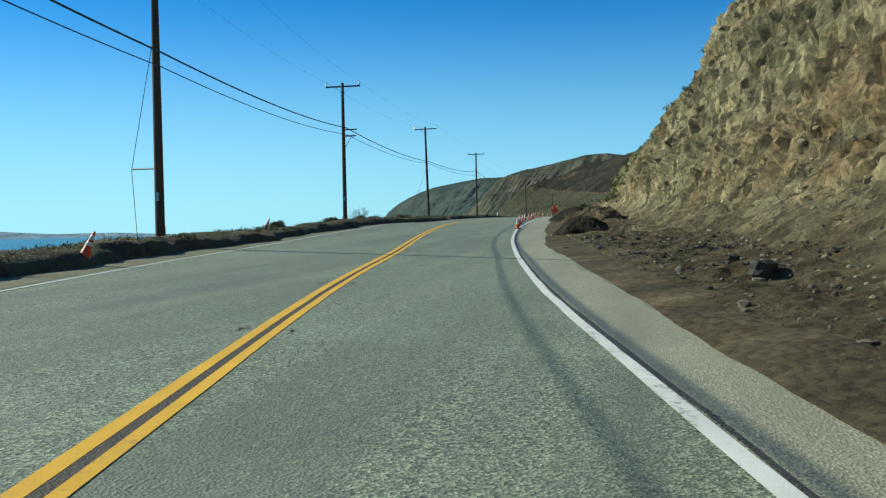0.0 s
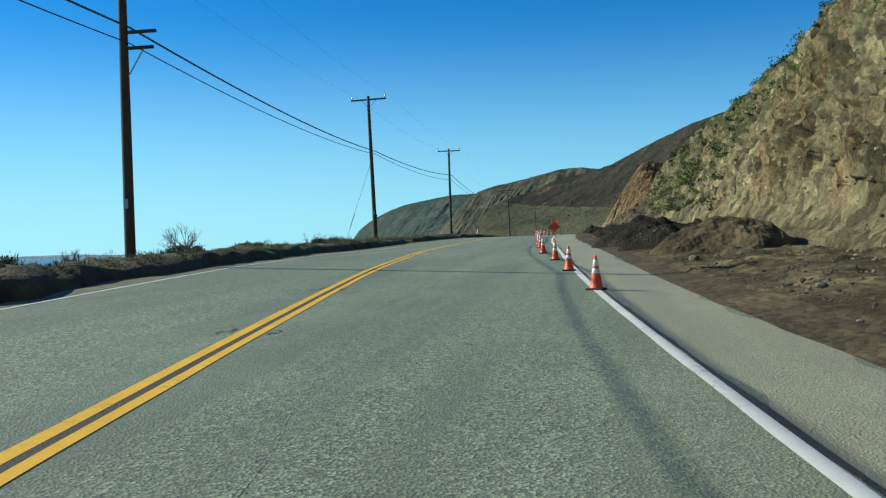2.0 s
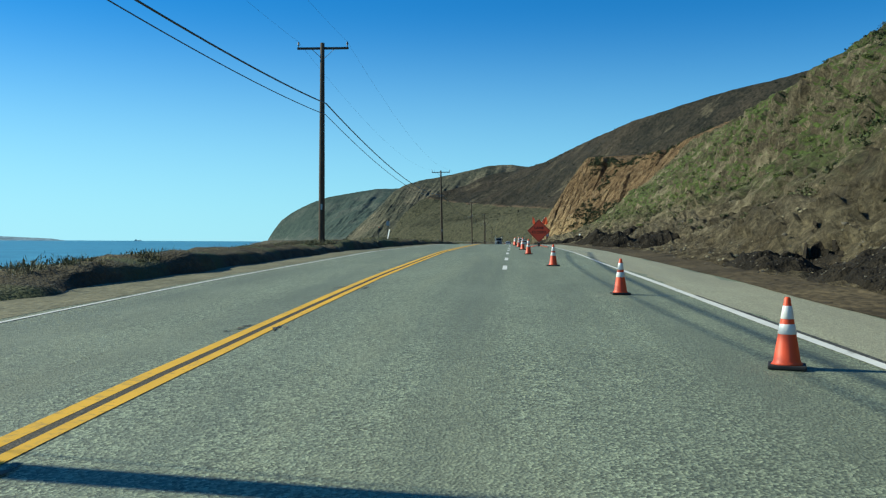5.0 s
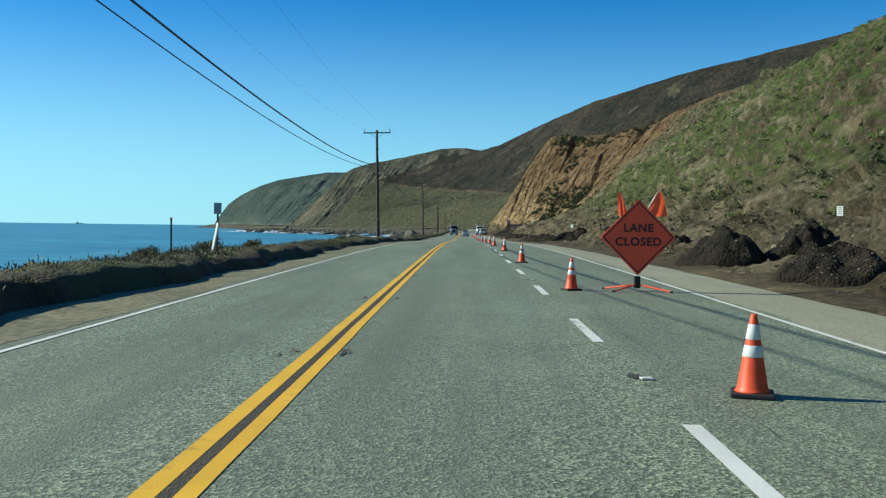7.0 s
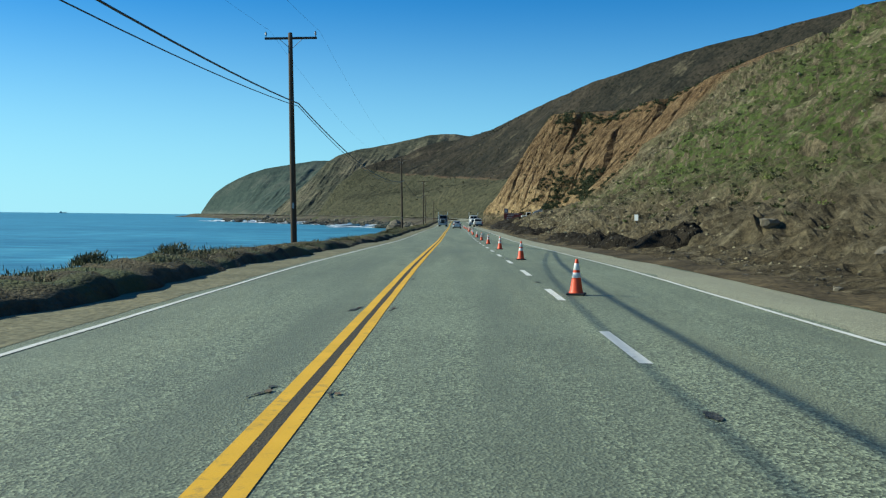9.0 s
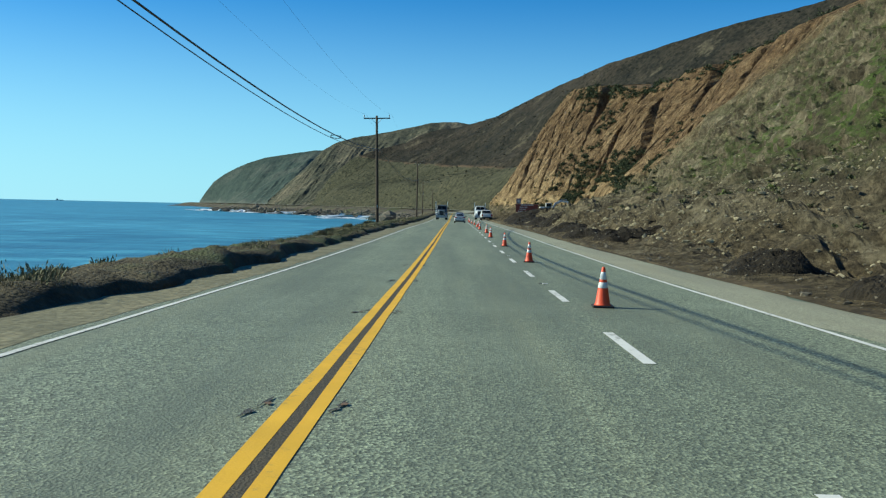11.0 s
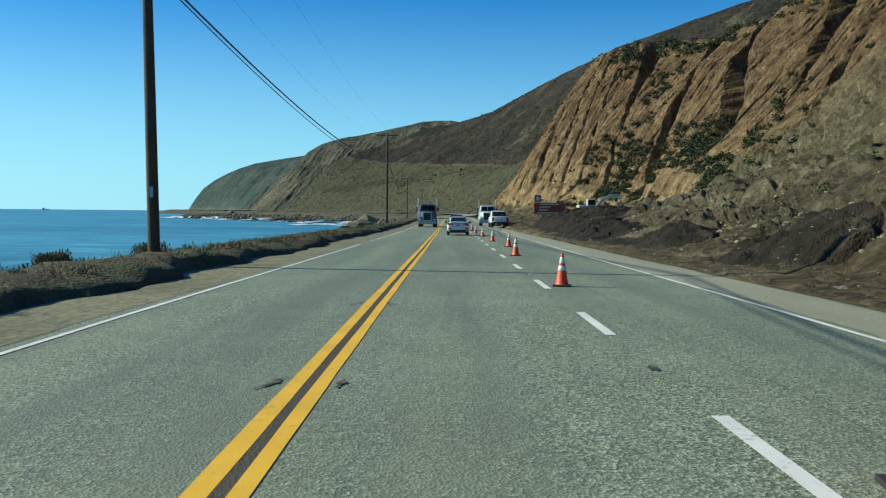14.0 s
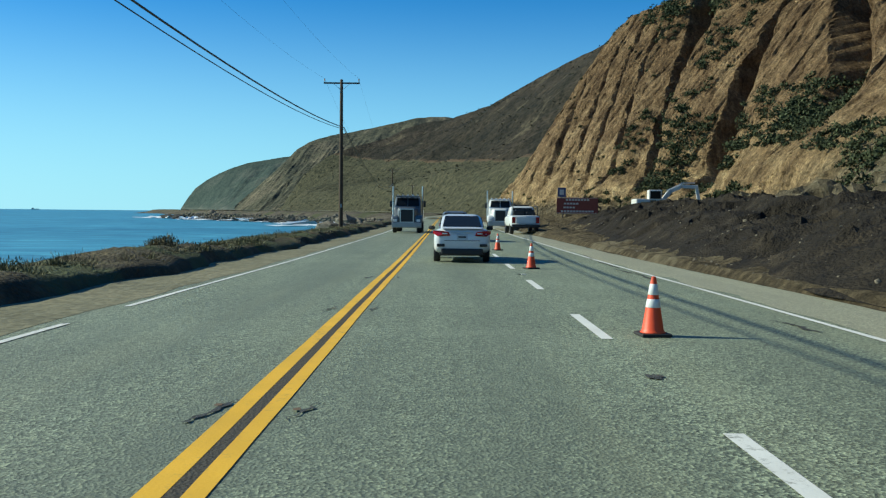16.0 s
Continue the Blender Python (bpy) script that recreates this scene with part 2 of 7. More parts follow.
def hillside_material():
    """Pale fractured rock, then green slope, then orange eroded cliff along the road; grass where the slope is gentler."""
    m, n, l, b = material("hillside", 0.95, 0, 0.1)
    co = coords(n)
    small, mid, big = noise_node(n, l, co, 1.6, 8, 0.7), noise_node(n, l, co, 0.28, 6, 0.6), noise_node(n, l, co, 0.06, 5, 0.55)
    chips = voronoi(n, l, stretch(n, l, co, 1.3, 1.0, 0.6), 1.5, "F1", "Color")
    chipd = voronoi(n, l, stretch(n, l, co, 1.3, 1.0, 0.6), 1.5)
    grey = ramp(n, l, mid, [(0.3, (0.163, 0.142, 0.086)), (0.5, (0.318, 0.277, 0.17)), (0.7, (0.44, 0.37, 0.228))])
    bw = n.new("ShaderNodeRGBToBW")
    l.new(chips, bw.inputs[0])
    grey = mix(n, l, ramp(n, l, noise_node(n, l, co, 0.11, 4, 0.6), [(0.5, (0, 0, 0)), (0.66, (0.8, 0.8, 0.8))]), grey, (0.27, 0.18, 0.095))
    grey = mix(n, l, 0.85, grey, ramp(n, l, bw.outputs[0], [(0.2, (0.4, 0.4, 0.4)), (0.45, (0.95, 0.95, 0.93)), (0.8, (1.45, 1.4, 1.3))]), "MULTIPLY")
    flake = n.new("ShaderNodeRGBToBW")
    l.new(voronoi(n, l, stretch(n, l, co, 1.2, 1.0, 0.8), 4.2, "F1", "Color"), flake.inputs[0])
    grey = mix(n, l, 0.45, grey, ramp(n, l, flake.outputs[0], [(0.25, (0.5, 0.5, 0.48)), (0.5, (1, 1, 1)), (0.8, (1.55, 1.5, 1.4))]), "MULTIPLY")
    brown = ramp(n, l, mid, [(0.3, (0.064, 0.052, 0.034)), (0.5, (0.128, 0.106, 0.067)), (0.72, (0.235, 0.197, 0.127))])
    brown = mix(n, l, ramp(n, l, noise_node(n, l, co, 0.16, 6, 0.7), [(0.55, (0, 0, 0)), (0.64, (0.9, 0.9, 0.9))]), brown, ramp(n, l, small, [(0.3, (0.14, 0.11, 0.065)), (0.7, (0.34, 0.28, 0.175))]))
    orange = ramp(n, l, mid, [(0.28, (0.1, 0.067, 0.04)), (0.45, (0.205, 0.138, 0.079)), (0.6, (0.295, 0.207, 0.12)), (0.78, (0.42, 0.318, 0.19))])
    orange = mix(n, l, 1.0, orange, ramp(n, l, height_mask(n, l, 3, 30), [(0.0, (1.35, 1.4, 1.3)), (0.4, (0.9, 0.88, 0.85)), (1.0, (0.74, 0.7, 0.66))]), "MULTIPLY")
    # vertical tone streaks, contrast raised to paint in shade between the ribs
    shade_streak = noise_node(n, l, stretch(n, l, co, 0.85, 0.85, 0.12), 1.0, 7, 0.72)
    orange = mix(n, l, 0.7, orange, ramp(n, l, shade_streak, [(0.36, (0.3, 0.28, 0.27)), (0.5, (0.95, 0.94, 0.92)), (0.64, (1.4, 1.38, 1.33))]), "MULTIPLY")
    wob = calc(n, l, "MULTIPLY", calc(n, l, "SUBTRACT", big, 0.5), 60)
    s = n.new("ShaderNodeSeparateXYZ")
    l.new(co, s.inputs[0])
    yy = calc(n, l, "ADD", s.outputs[1], wob)

    def along(lo, hi):
        x = n.new("ShaderNodeMapRange")
        x.inputs["From Min"].default_value, x.inputs["From Max"].default_value = lo, hi
        l.new(yy, x.inputs["Value"])
        return x.outputs["Result"]
    c = mix(n, l, along(122, 165), grey, brown)
    # the foot of the slope beside the orange cliff stays brown rubble
    up = n.new("ShaderNodeMapRange")
    up.inputs["From Min"].default_value, up.inputs["From Max"].default_value = 1.2, 3.0
    l.new(calc(n, l, "ADD", s.outputs[2], calc(n, l, "MULTIPLY", calc(n, l, "SUBTRACT", mid, 0.5), 6)), up.inputs["Value"])
    face = n.new("ShaderNodeMapRange")
    face.inputs["From Min"].default_value, face.inputs["From Max"].default_value = 446, 472
    l.new(calc(n, l, "ADD", calc(n, l, "ADD", s.outputs[1], calc(n, l, "MULTIPLY", wob, 0.4)), calc(n, l, "MULTIPLY", calc(n, l, "SUBTRACT", s.outputs[2], 8.0), 2.2)), face.inputs["Value"])
    face = face.outputs["Result"]
    c = mix(n, l, calc(n, l, "MULTIPLY", face, up.outputs["Result"]), c, orange)
    talus = n.new("ShaderNodeMapRange")
    talus.inputs["From Min"].default_value, talus.inputs["From Max"].default_value = 1.5, -0.5
    l.new(calc(n, l, "ADD", s.outputs[2], calc(n, l, "ADD", calc(n, l, "MULTIPLY", calc(n, l, "SUBTRACT", mid, 0.5), 5), calc(n, l, "MULTIPLY", calc(n, l, "SUBTRACT", 1.0, along(70, 170)), 2.2))), talus.inputs["Value"])
    c = mix(n, l, talus.outputs["Result"], c, ramp(n, l, small, [(0.3, (0.055, 0.043, 0.027)), (0.5, (0.125, 0.098, 0.058)), (0.7, (0.22, 0.175, 0.105))]))
    c = mix(n, l, calc(n, l, "ADD", 0.35, calc(n, l, "MULTIPLY", along(110, 150), 0.4)), c, ramp(n, l, noise_node(n, l, co, 2.6, 8, 0.78), [(0.36, (0.28, 0.28, 0.28)), (0.5, (0.92, 0.92, 0.92)), (0.65, (1.85, 1.82, 1.72))]), "MULTIPLY")
    # grass
    g = n.new("ShaderNodeNewGeometry")
    gs = n.new("ShaderNodeSeparateXYZ")
    l.new(g.outputs["Normal"], gs.inputs[0])
    flat = n.new("ShaderNodeMapRange")
    flat.inputs["From Min"].default_value, flat.inputs["From Max"].default_value = 0.36, 0.6
    l.new(gs.outputs[2], flat.inputs["Value"])
    where = calc(n, l, "MULTIPLY", flat.outputs["Result"], along(90, 125))
    hi = n.new("ShaderNodeMapRange")
    hi.inputs["From Min"].default_value, hi.inputs["From Max"].default_value = 2.5, 6.5
    l.new(s.outputs[2], hi.inputs["Value"])
    where = calc(n, l, "MULTIPLY", where, hi.outputs["Result"])
    where = calc(n, l, "MULTIPLY", where, ramp(n, l, calc(n, l, "ADD", calc(n, l, "MULTIPLY", mid, 0.6), calc(n, l, "MULTIPLY", big, 0.5)), [(0.41, (0, 0, 0)), (0.5, (1, 1, 1))]))
    where = calc(n, l, "MULTIPLY", where, ramp(n, l, small, [(0.38, (0.15, 0.15, 0.15)), (0.55, (1, 1, 1))]))
    where = calc(n, l, "MULTIPLY", where, calc(n, l, "SUBTRACT", 1.0, calc(n, l, "MULTIPLY", face, 0.9)))
    where = calc(n, l, "MULTIPLY", where, calc(n, l, "SUBTRACT", 1.0, calc(n, l, "MULTIPLY", along(335, 405), 0.72)))
    green = ramp(n, l, small, [(0.34, (0.026, 0.036, 0.012)), (0.5, (0.072, 0.108, 0.026)), (0.66, (0.15, 0.195, 0.055))])
    stony = ramp(n, l, noise_node(n, l, stretch(n, l, co, 1, 0.8, 1.3), 0.13, 7, 0.72), [(0.545, (0, 0, 0)), (0.60, (0.85, 0.85, 0.85))])
    stony = calc(n, l, "MULTIPLY", stony, calc(n, l, "MULTIPLY", along(120, 150), calc(n, l, "SUBTRACT", 1.0, face)))
    c = mix(n, l, where, c, green)
    c = mix(n, l, stony, c, ramp(n, l, small, [(0.3, (0.11, 0.09, 0.055)), (0.5, (0.24, 0.2, 0.125)), (0.68, (0.4, 0.34, 0.22))]))
    l.new(c, b.inputs["Base Color"])
    hgt = calc(n, l, "ADD", small, calc(n, l, "MULTIPLY", chipd, -0.4))
    hgt = calc(n, l, "ADD", hgt, calc(n, l, "MULTIPLY", noise_node(n, l, co, 6.0, 5, 0.8), 0.9))
    hgt = calc(n, l, "ADD", hgt, calc(n, l, "MULTIPLY", calc(n, l, "SUBTRACT", 1.0, along(112, 142)), calc(n, l, "ADD", calc(n, l, "MULTIPLY", flake.outputs[0], 0.5), calc(n, l, "MULTIPLY", bw.outputs[0], 0.9))))
    pits = voronoi(n, l, co, 2.6)
    hgt = calc(n, l, "ADD", hgt, calc(n, l, "MULTIPLY", calc(n, l, "MULTIPLY", pits, face), -0.5))
    rill = noise_node(n, l, stretch(n, l, co, 1.1, 1.1, 0.13), 1.0, 6, 0.65)
    hgt = calc(n, l, "ADD", hgt, calc(n, l, "MULTIPLY", calc(n, l, "MULTIPLY", rill, face), 1.6))
    bump(n, l, b, hgt, 1.0, 0.4)
    return m


def mountain_material(name, scrub, grass, rock, tint, grain=1.0, bench=0.0, outcrop=0.0, relief=1.0, rill=1.0, foot=0.0):
    """Scrub and dry grass in patches and dots, with rock where it breaks through; bench: a cut ledge and the greener
    slope below it; tint: haze put into the colour.
    """
    m, n, l, b = material(name, 1.0, 0, 0.05)
    co = stretch(n, l, coords(n), grain, grain, grain)
    f1, f2, f3 = noise_node(n, l, co, 0.014, 6, 0.6), noise_node(n, l, co, 0.07, 7, 0.7), noise_node(n, l, co, 0.45, 6, 0.75)
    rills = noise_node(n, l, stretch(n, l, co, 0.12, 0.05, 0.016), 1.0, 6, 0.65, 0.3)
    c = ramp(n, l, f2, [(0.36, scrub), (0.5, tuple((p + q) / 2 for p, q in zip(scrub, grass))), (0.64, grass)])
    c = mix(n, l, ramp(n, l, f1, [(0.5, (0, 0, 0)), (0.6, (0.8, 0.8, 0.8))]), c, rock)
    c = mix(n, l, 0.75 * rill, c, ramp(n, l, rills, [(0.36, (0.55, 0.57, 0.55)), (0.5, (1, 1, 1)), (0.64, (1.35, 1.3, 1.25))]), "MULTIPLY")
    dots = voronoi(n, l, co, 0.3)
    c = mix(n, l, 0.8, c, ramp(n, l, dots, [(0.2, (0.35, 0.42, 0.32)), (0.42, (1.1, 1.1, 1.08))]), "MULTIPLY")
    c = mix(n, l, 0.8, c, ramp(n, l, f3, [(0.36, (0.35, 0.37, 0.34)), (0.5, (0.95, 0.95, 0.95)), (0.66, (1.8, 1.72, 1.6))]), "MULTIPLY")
    if outcrop:
        c = mix(n, l, ramp(n, l, noise_node(n, l, stretch(n, l, co, 1, 1, 0.5), 0.03, 7, 0.75), [(0.56, (0, 0, 0)), (0.62, (outcrop, outcrop, outcrop))]), c, ramp(n, l, f3, [(0.35, (0.06, 0.05, 0.03)), (0.6, (0.24, 0.2, 0.13))]))
    if foot:
        bare = ramp(n, l, calc(n, l, "ADD", height_mask(n, l, -9, foot), calc(n, l, "MULTIPLY", calc(n, l, "SUBTRACT", f1, 0.5), 2.5)), [(0.25, (0.5, 0.5, 0.5)), (0.55, (0, 0, 0))])
        c = mix(n, l, bare, c, ramp(n, l, f2, [(0.35, (0.09, 0.088, 0.07)), (0.65, (0.2, 0.188, 0.145))]))
    if bench:
        s = n.new("ShaderNodeSeparateXYZ")
        l.new(coords(n), s.inputs[0])
        lev = calc(n, l, "ADD", calc(n, l, "ADD", s.outputs[2], calc(n, l, "MULTIPLY", s.outputs[0], 0.2)), calc(n, l, "MULTIPLY", calc(n, l, "SUBTRACT", f2, 0.5), 5))
        ledge = calc(n, l, "COMPARE", lev, 32.5)
        ledge.node.inputs[2].default_value = 1.0
        below = calc(n, l, "LESS_THAN", lev, 32.5)
        c = mix(n, l, calc(n, l, "MULTIPLY", below, 0.75), c, mix(n, l, ramp(n, l, f3, [(0.4, (0, 0, 0)), (0.6, (1, 1, 1))]), (0.03, 0.033, 0.018), (0.105, 0.098, 0.055)))
        patchy = ramp(n, l, noise_node(n, l, co, 0.03, 3, 0.5), [(0.42, (0, 0, 0)), (0.54, (0.6, 0.6, 0.6))])
        c = mix(n, l, calc(n, l, "MULTIPLY", ledge, patchy), c, (0.12, 0.08, 0.05))
    # distance haze is painted into the base colour here
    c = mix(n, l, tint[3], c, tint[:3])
    l.new(c, b.inputs["Base Color"])
    bump(n, l, b, calc(n, l, "ADD", calc(n, l, "MULTIPLY", rills, 2.0 * rill), calc(n, l, "ADD", f2, calc(n, l, "MULTIPLY", f3, 0.5))), 0.8 * relief, 1.8)
    return m


MAT["hill"] = hillside_material()
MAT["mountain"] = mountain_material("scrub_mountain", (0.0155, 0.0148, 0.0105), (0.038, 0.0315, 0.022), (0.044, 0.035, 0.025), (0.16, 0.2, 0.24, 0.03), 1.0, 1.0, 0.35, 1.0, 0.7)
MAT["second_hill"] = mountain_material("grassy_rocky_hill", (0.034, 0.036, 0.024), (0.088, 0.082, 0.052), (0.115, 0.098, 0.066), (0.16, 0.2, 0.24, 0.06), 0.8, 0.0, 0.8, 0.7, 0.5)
# far hills: scrub, grass and rock colours are themselves haze blue
MAT["far_hills"] = mountain_material("haze_tinted_far_hills", (0.2, 0.3, 0.36), (0.26, 0.36, 0.42), (0.3, 0.4, 0.45), (0.16, 0.2, 0.24, 0.3), 0.2)
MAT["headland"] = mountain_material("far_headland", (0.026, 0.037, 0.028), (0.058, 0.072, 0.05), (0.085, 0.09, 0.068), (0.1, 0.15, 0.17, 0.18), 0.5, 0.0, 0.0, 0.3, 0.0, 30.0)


def sea_material():
    m, n, l, b = material("sea_water", 0.4, 0, 0.3)
    co = coords(n)
    wv = noise_node(n, l, stretch(n, l, co, 0.5, 0.14, 1), 1.0, 6, 0.6, 0.4)
    sw = noise_node(n, l, stretch(n, l, co, 0.05, 0.02, 1), 1.0, 4, 0.5)
    band = noise_node(n, l, stretch(n, l, co, 0.004, 0.012, 1), 1.0, 5, 0.6)
    c = ramp(n, l, band, [(0.3, (0.04, 0.17, 0.255)), (0.7, (0.075, 0.275, 0.38))])
    # wave highlights and dark wave sides are painted into the water colour
    rip = noise_node(n, l, stretch(n, l, co, 0.05, 0.13, 1), 1.0, 7, 0.72, 0.6)
    c = mix(n, l, 1.0, c, ramp(n, l, rip, [(0.36, (0.5, 0.57, 0.63)), (0.52, (1.0, 1.0, 1.0)), (0.66, (2.2, 1.8, 1.55))]), "MULTIPLY")
    l.new(c, b.inputs["Base Color"])
    bump(n, l, b, calc(n, l, "ADD", wv, calc(n, l, "MULTIPLY", sw, 3.0)), 0.6, 0.35)
    return m


MAT["sea"] = sea_material()
MAT["foam"] = plain("sea_foam", (0.75, 0.78, 0.8), 0.7)

# ---- the line of the road ----
AXIS = ([-40, 0, 30.6, 40.5, 47.8, 56.2, 62.8, 72.6, 84.3, 94.7, 106, 118, 128, 140, 155, 172, 200, 560, 620, 680], [26.5, 18.6, 12.45, 10.49, 9.28, 8.08, 6.93, 5.4, 3.8, 2.45, 1.25, -0.1, -0.75, -1.12, -1.3, -1.32, -1.3, -1.29, -1.0, -4])
RIGHT = ([-40, 0, 30, 36, 41.7, 48, 54.5, 60.6, 67.9, 77.7, 87.6, 98.6, 108.3, 117, 130, 145, 165, 185, 560, 620, 680], [30.5, 22.4, 16.5, 15.38, 14.3, 13.38, 12.4, 11.65, 10.72, 9.74, 8.85, 8.15, 7.58, 7.1, 6.35, 5.75, 5.3, 5.14, 5.17, 5.4, 2.4])
LEFT = ([-40, 0, 39, 48.3, 70.6, 91.4, 103.6, 113.5, 130, 150, 175, 560, 620, 680], [21.0, 13.0, 5.3, 3.6, 0.76, -1.61, -3.0, -4.0, -4.95, -5.0, -4.75, -4.67, -4.4, -7.4])
EDGE = ([-40, 0, 32, 45, 64, 78, 89, 97, 111, 121, 143, 180, 238, 560, 620, 680], [31.5, 23.6, 17.2, 15.4, 12.6, 11.6, 10.6, 10.2, 9.4, 8.8, 7.8, 7.2, 6.95, 6.7, 7.0, 4])
FOOT = ([-40, 0, 40, 51, 71.7, 92, 115, 128, 150, 178, 200, 208, 235, 300, 322, 330, 342, 560, 620, 680], [19.8, 11.8, 4.0, 2.0, -0.1, -2.4, -5.3, -6.4, -6.7, -6.45, -6.3, -6.15, -6.3, -6.1, -5.85, -5.95, -6.4, -6.6, -6.4, -9.4])
RISE = ([-40, 25, 46.3, 67.6, 89.2, 110.3, 131.6, 154, 177, 200, 225, 250, 275, 300, 325, 360, 390, 405, 420, 460, 560, 680], [-4.9, -3.53, -3.09, -2.57, -1.92, -1.43, -1.07, -0.55, -0.14, 0.0, 0.09, 0.0, -0.3, -0.62, -0.78, -0.9, -1.1, -1.17, -1.28, -1.4, -1.3, -1.05])
LANE = ([-40, 25, 56.9, 89.2, 110.3, 131.6, 154, 200, 680], [29, 15.6, 10.45, 5.9, 3.8, 2.2, 0.83, 0, 0])
BANK = ([60, 70, 95, 112, 125], [0.035, 0.040, 0.035, 0.014, 0.0])


def smooth_lerp(y, table):
    return (lerp(y - 4, *table) + 2 * lerp(y, *table) + lerp(y + 4, *table)) / 4


def road_z(x, y):
    x = np.clip(x, smooth_lerp(y, FOOT), smooth_lerp(y, EDGE))
    return smooth_lerp(y, RISE) - lerp(y, *BANK) * (x - smooth_lerp(y, LANE))


def strip(name, y0, y1, x_left, x_right, lift, mat, step=1.0, cols=2, parent=None, rough_edge=0.0, seed=0):
    """A ribbon that lies on the road between two lines."""
    ys = np.linspace(y0, y1, max(2, int((y1 - y0) / step) + 1))
    a, b = x_left(ys), x_right(ys)
    if rough_edge:
        b = b + rough_edge * fbm(ys * 0.4, ys * 0 + seed, seed)
        a = a + rough_edge * fbm(ys * 0.5, ys * 0 + seed + 3, seed + 1)
    u = np.linspace(0, 1, cols)
    X = a[:, None] * (1 - u) + b[:, None] * u
    Y = np.repeat(ys[:, None], cols, 1)
    Z = road_z(X, Y) + lift
    ob = sheet(name, np.stack([X, Y, Z], -1), mat)
    ob.parent = parent
    return ob


def line(table, off=0.0):
    return lambda y: smooth_lerp(y, table) + off


# ---- the large structure ----
road = tagged(strip("road", -40, 640, line(FOOT, -1.5), line(EDGE, 0.5), 0.0, MAT["asphalt"], 1.0, 25), "worn grey two-way coastal asphalt road", "road", kind="structure")
shoulder = tagged(strip("pavement", -40, 640, line(RIGHT, 0.1), line(EDGE, 0.0), 0.004, MAT["shoulder"], 0.5, 8, rough_edge=0.18, seed=4), "pale worn paved shoulder beside the white line", "shoulder", kind="structure")
verge = tagged(strip("ground_verge", -40, 640, line(FOOT, -0.6), lambda y: smooth_lerp(y, LEFT) - 0.24, 0.004, MAT["pale_dirt"], 0.25, 6, rough_edge=0.07, seed=8), "pale dirt strip along the road's seaward edge", "verge", kind="structure")

SEA_Z = -7.0
bm = bmesh.new()
bmesh.ops.create_grid(bm, x_segments=40, y_segments=40, size=4900)
sea = tagged(part("water", bm, MAT["sea"]), "open blue sea with small wind waves", "sea", kind="structure")
sea.location = (0, 0, SEA_Z)

# berm and bank down to the water
ys = np.concatenate([np.arange(-40, 30, 1.0), np.arange(30, 480, 0.3), np.arange(480, 680, 1.0)])
off = np.array([0.25, 0.0, -0.15, -0.35, -0.6, -0.85, -1.1, -1.5, -2.0, -2.6, -3.3, -4.2, -5.5, -7.5, -10, -13, -17, -22, -30])
hgt = np.array([-0.06, 0.0, 0.19, 0.31, 0.36, 0.39, 0.4, 0.38, 0.34, 0.26, 0.08, -0.3, -1.0, -2.4, -4.0, -5.6, -6.8, -7.6, -9])
Yb = np.repeat(ys[:, None], len(off), 1)
Ob = np.repeat(off[None], len(ys), 0)
wave = 0.35 * fbm(Yb * 0.13, Ob * 0.3, 21, 4)
Xb = smooth_lerp(Yb, FOOT) + Ob + 0.3 * fbm(Yb * 0.35, Ob * 0.8, 22, 3) * (Ob < 0.1)
TALL = ([40, 70, 85, 100, 115, 128, 150, 205, 228, 300, 322, 345, 400, 480], [1.0, 1.0, 0.95, 1.05, 1.25, 1.4, 1.15, 1.05, 0.72, 0.75, 0.72, 0.85, 1.0, 1.0])
tall = lerp(Yb, *TALL)
lump = (tall - 1 + 0.22 * fbm(Yb * 0.12, Ob * 0.1, 25, 3)) * np.clip(hgt, 0, None)[None] + np.clip(hgt, 0, None)[None] * (0.28 * fbm(Yb * 0.22, Ob * 0.5, 23, 4) + 0.22 * fbm(Yb * 1.3, Ob * 2, 24, 2))
Zb = road_z(smooth_lerp(Yb, FOOT), Yb) + np.repeat(hgt[None], len(ys), 0) + lump + (Ob < -4) * wave * 0.5
berm = tagged(sheet("ground_berm", np.stack([Xb, Yb, Zb], -1), MAT["berm"], flip=False), "low dark earth berm with scrub above the shore", "berm", kind="structure")


def berm_z(x, y):
    o = x - smooth_lerp(np.array(float(y)), FOOT)
    return float(road_z(smooth_lerp(np.array(float(y)), FOOT), np.array(float(y))) + max(0.0, np.interp(-o, -off, hgt)) * np.interp(y, *TALL) + min(0.0, np.interp(-o, -off, hgt)))


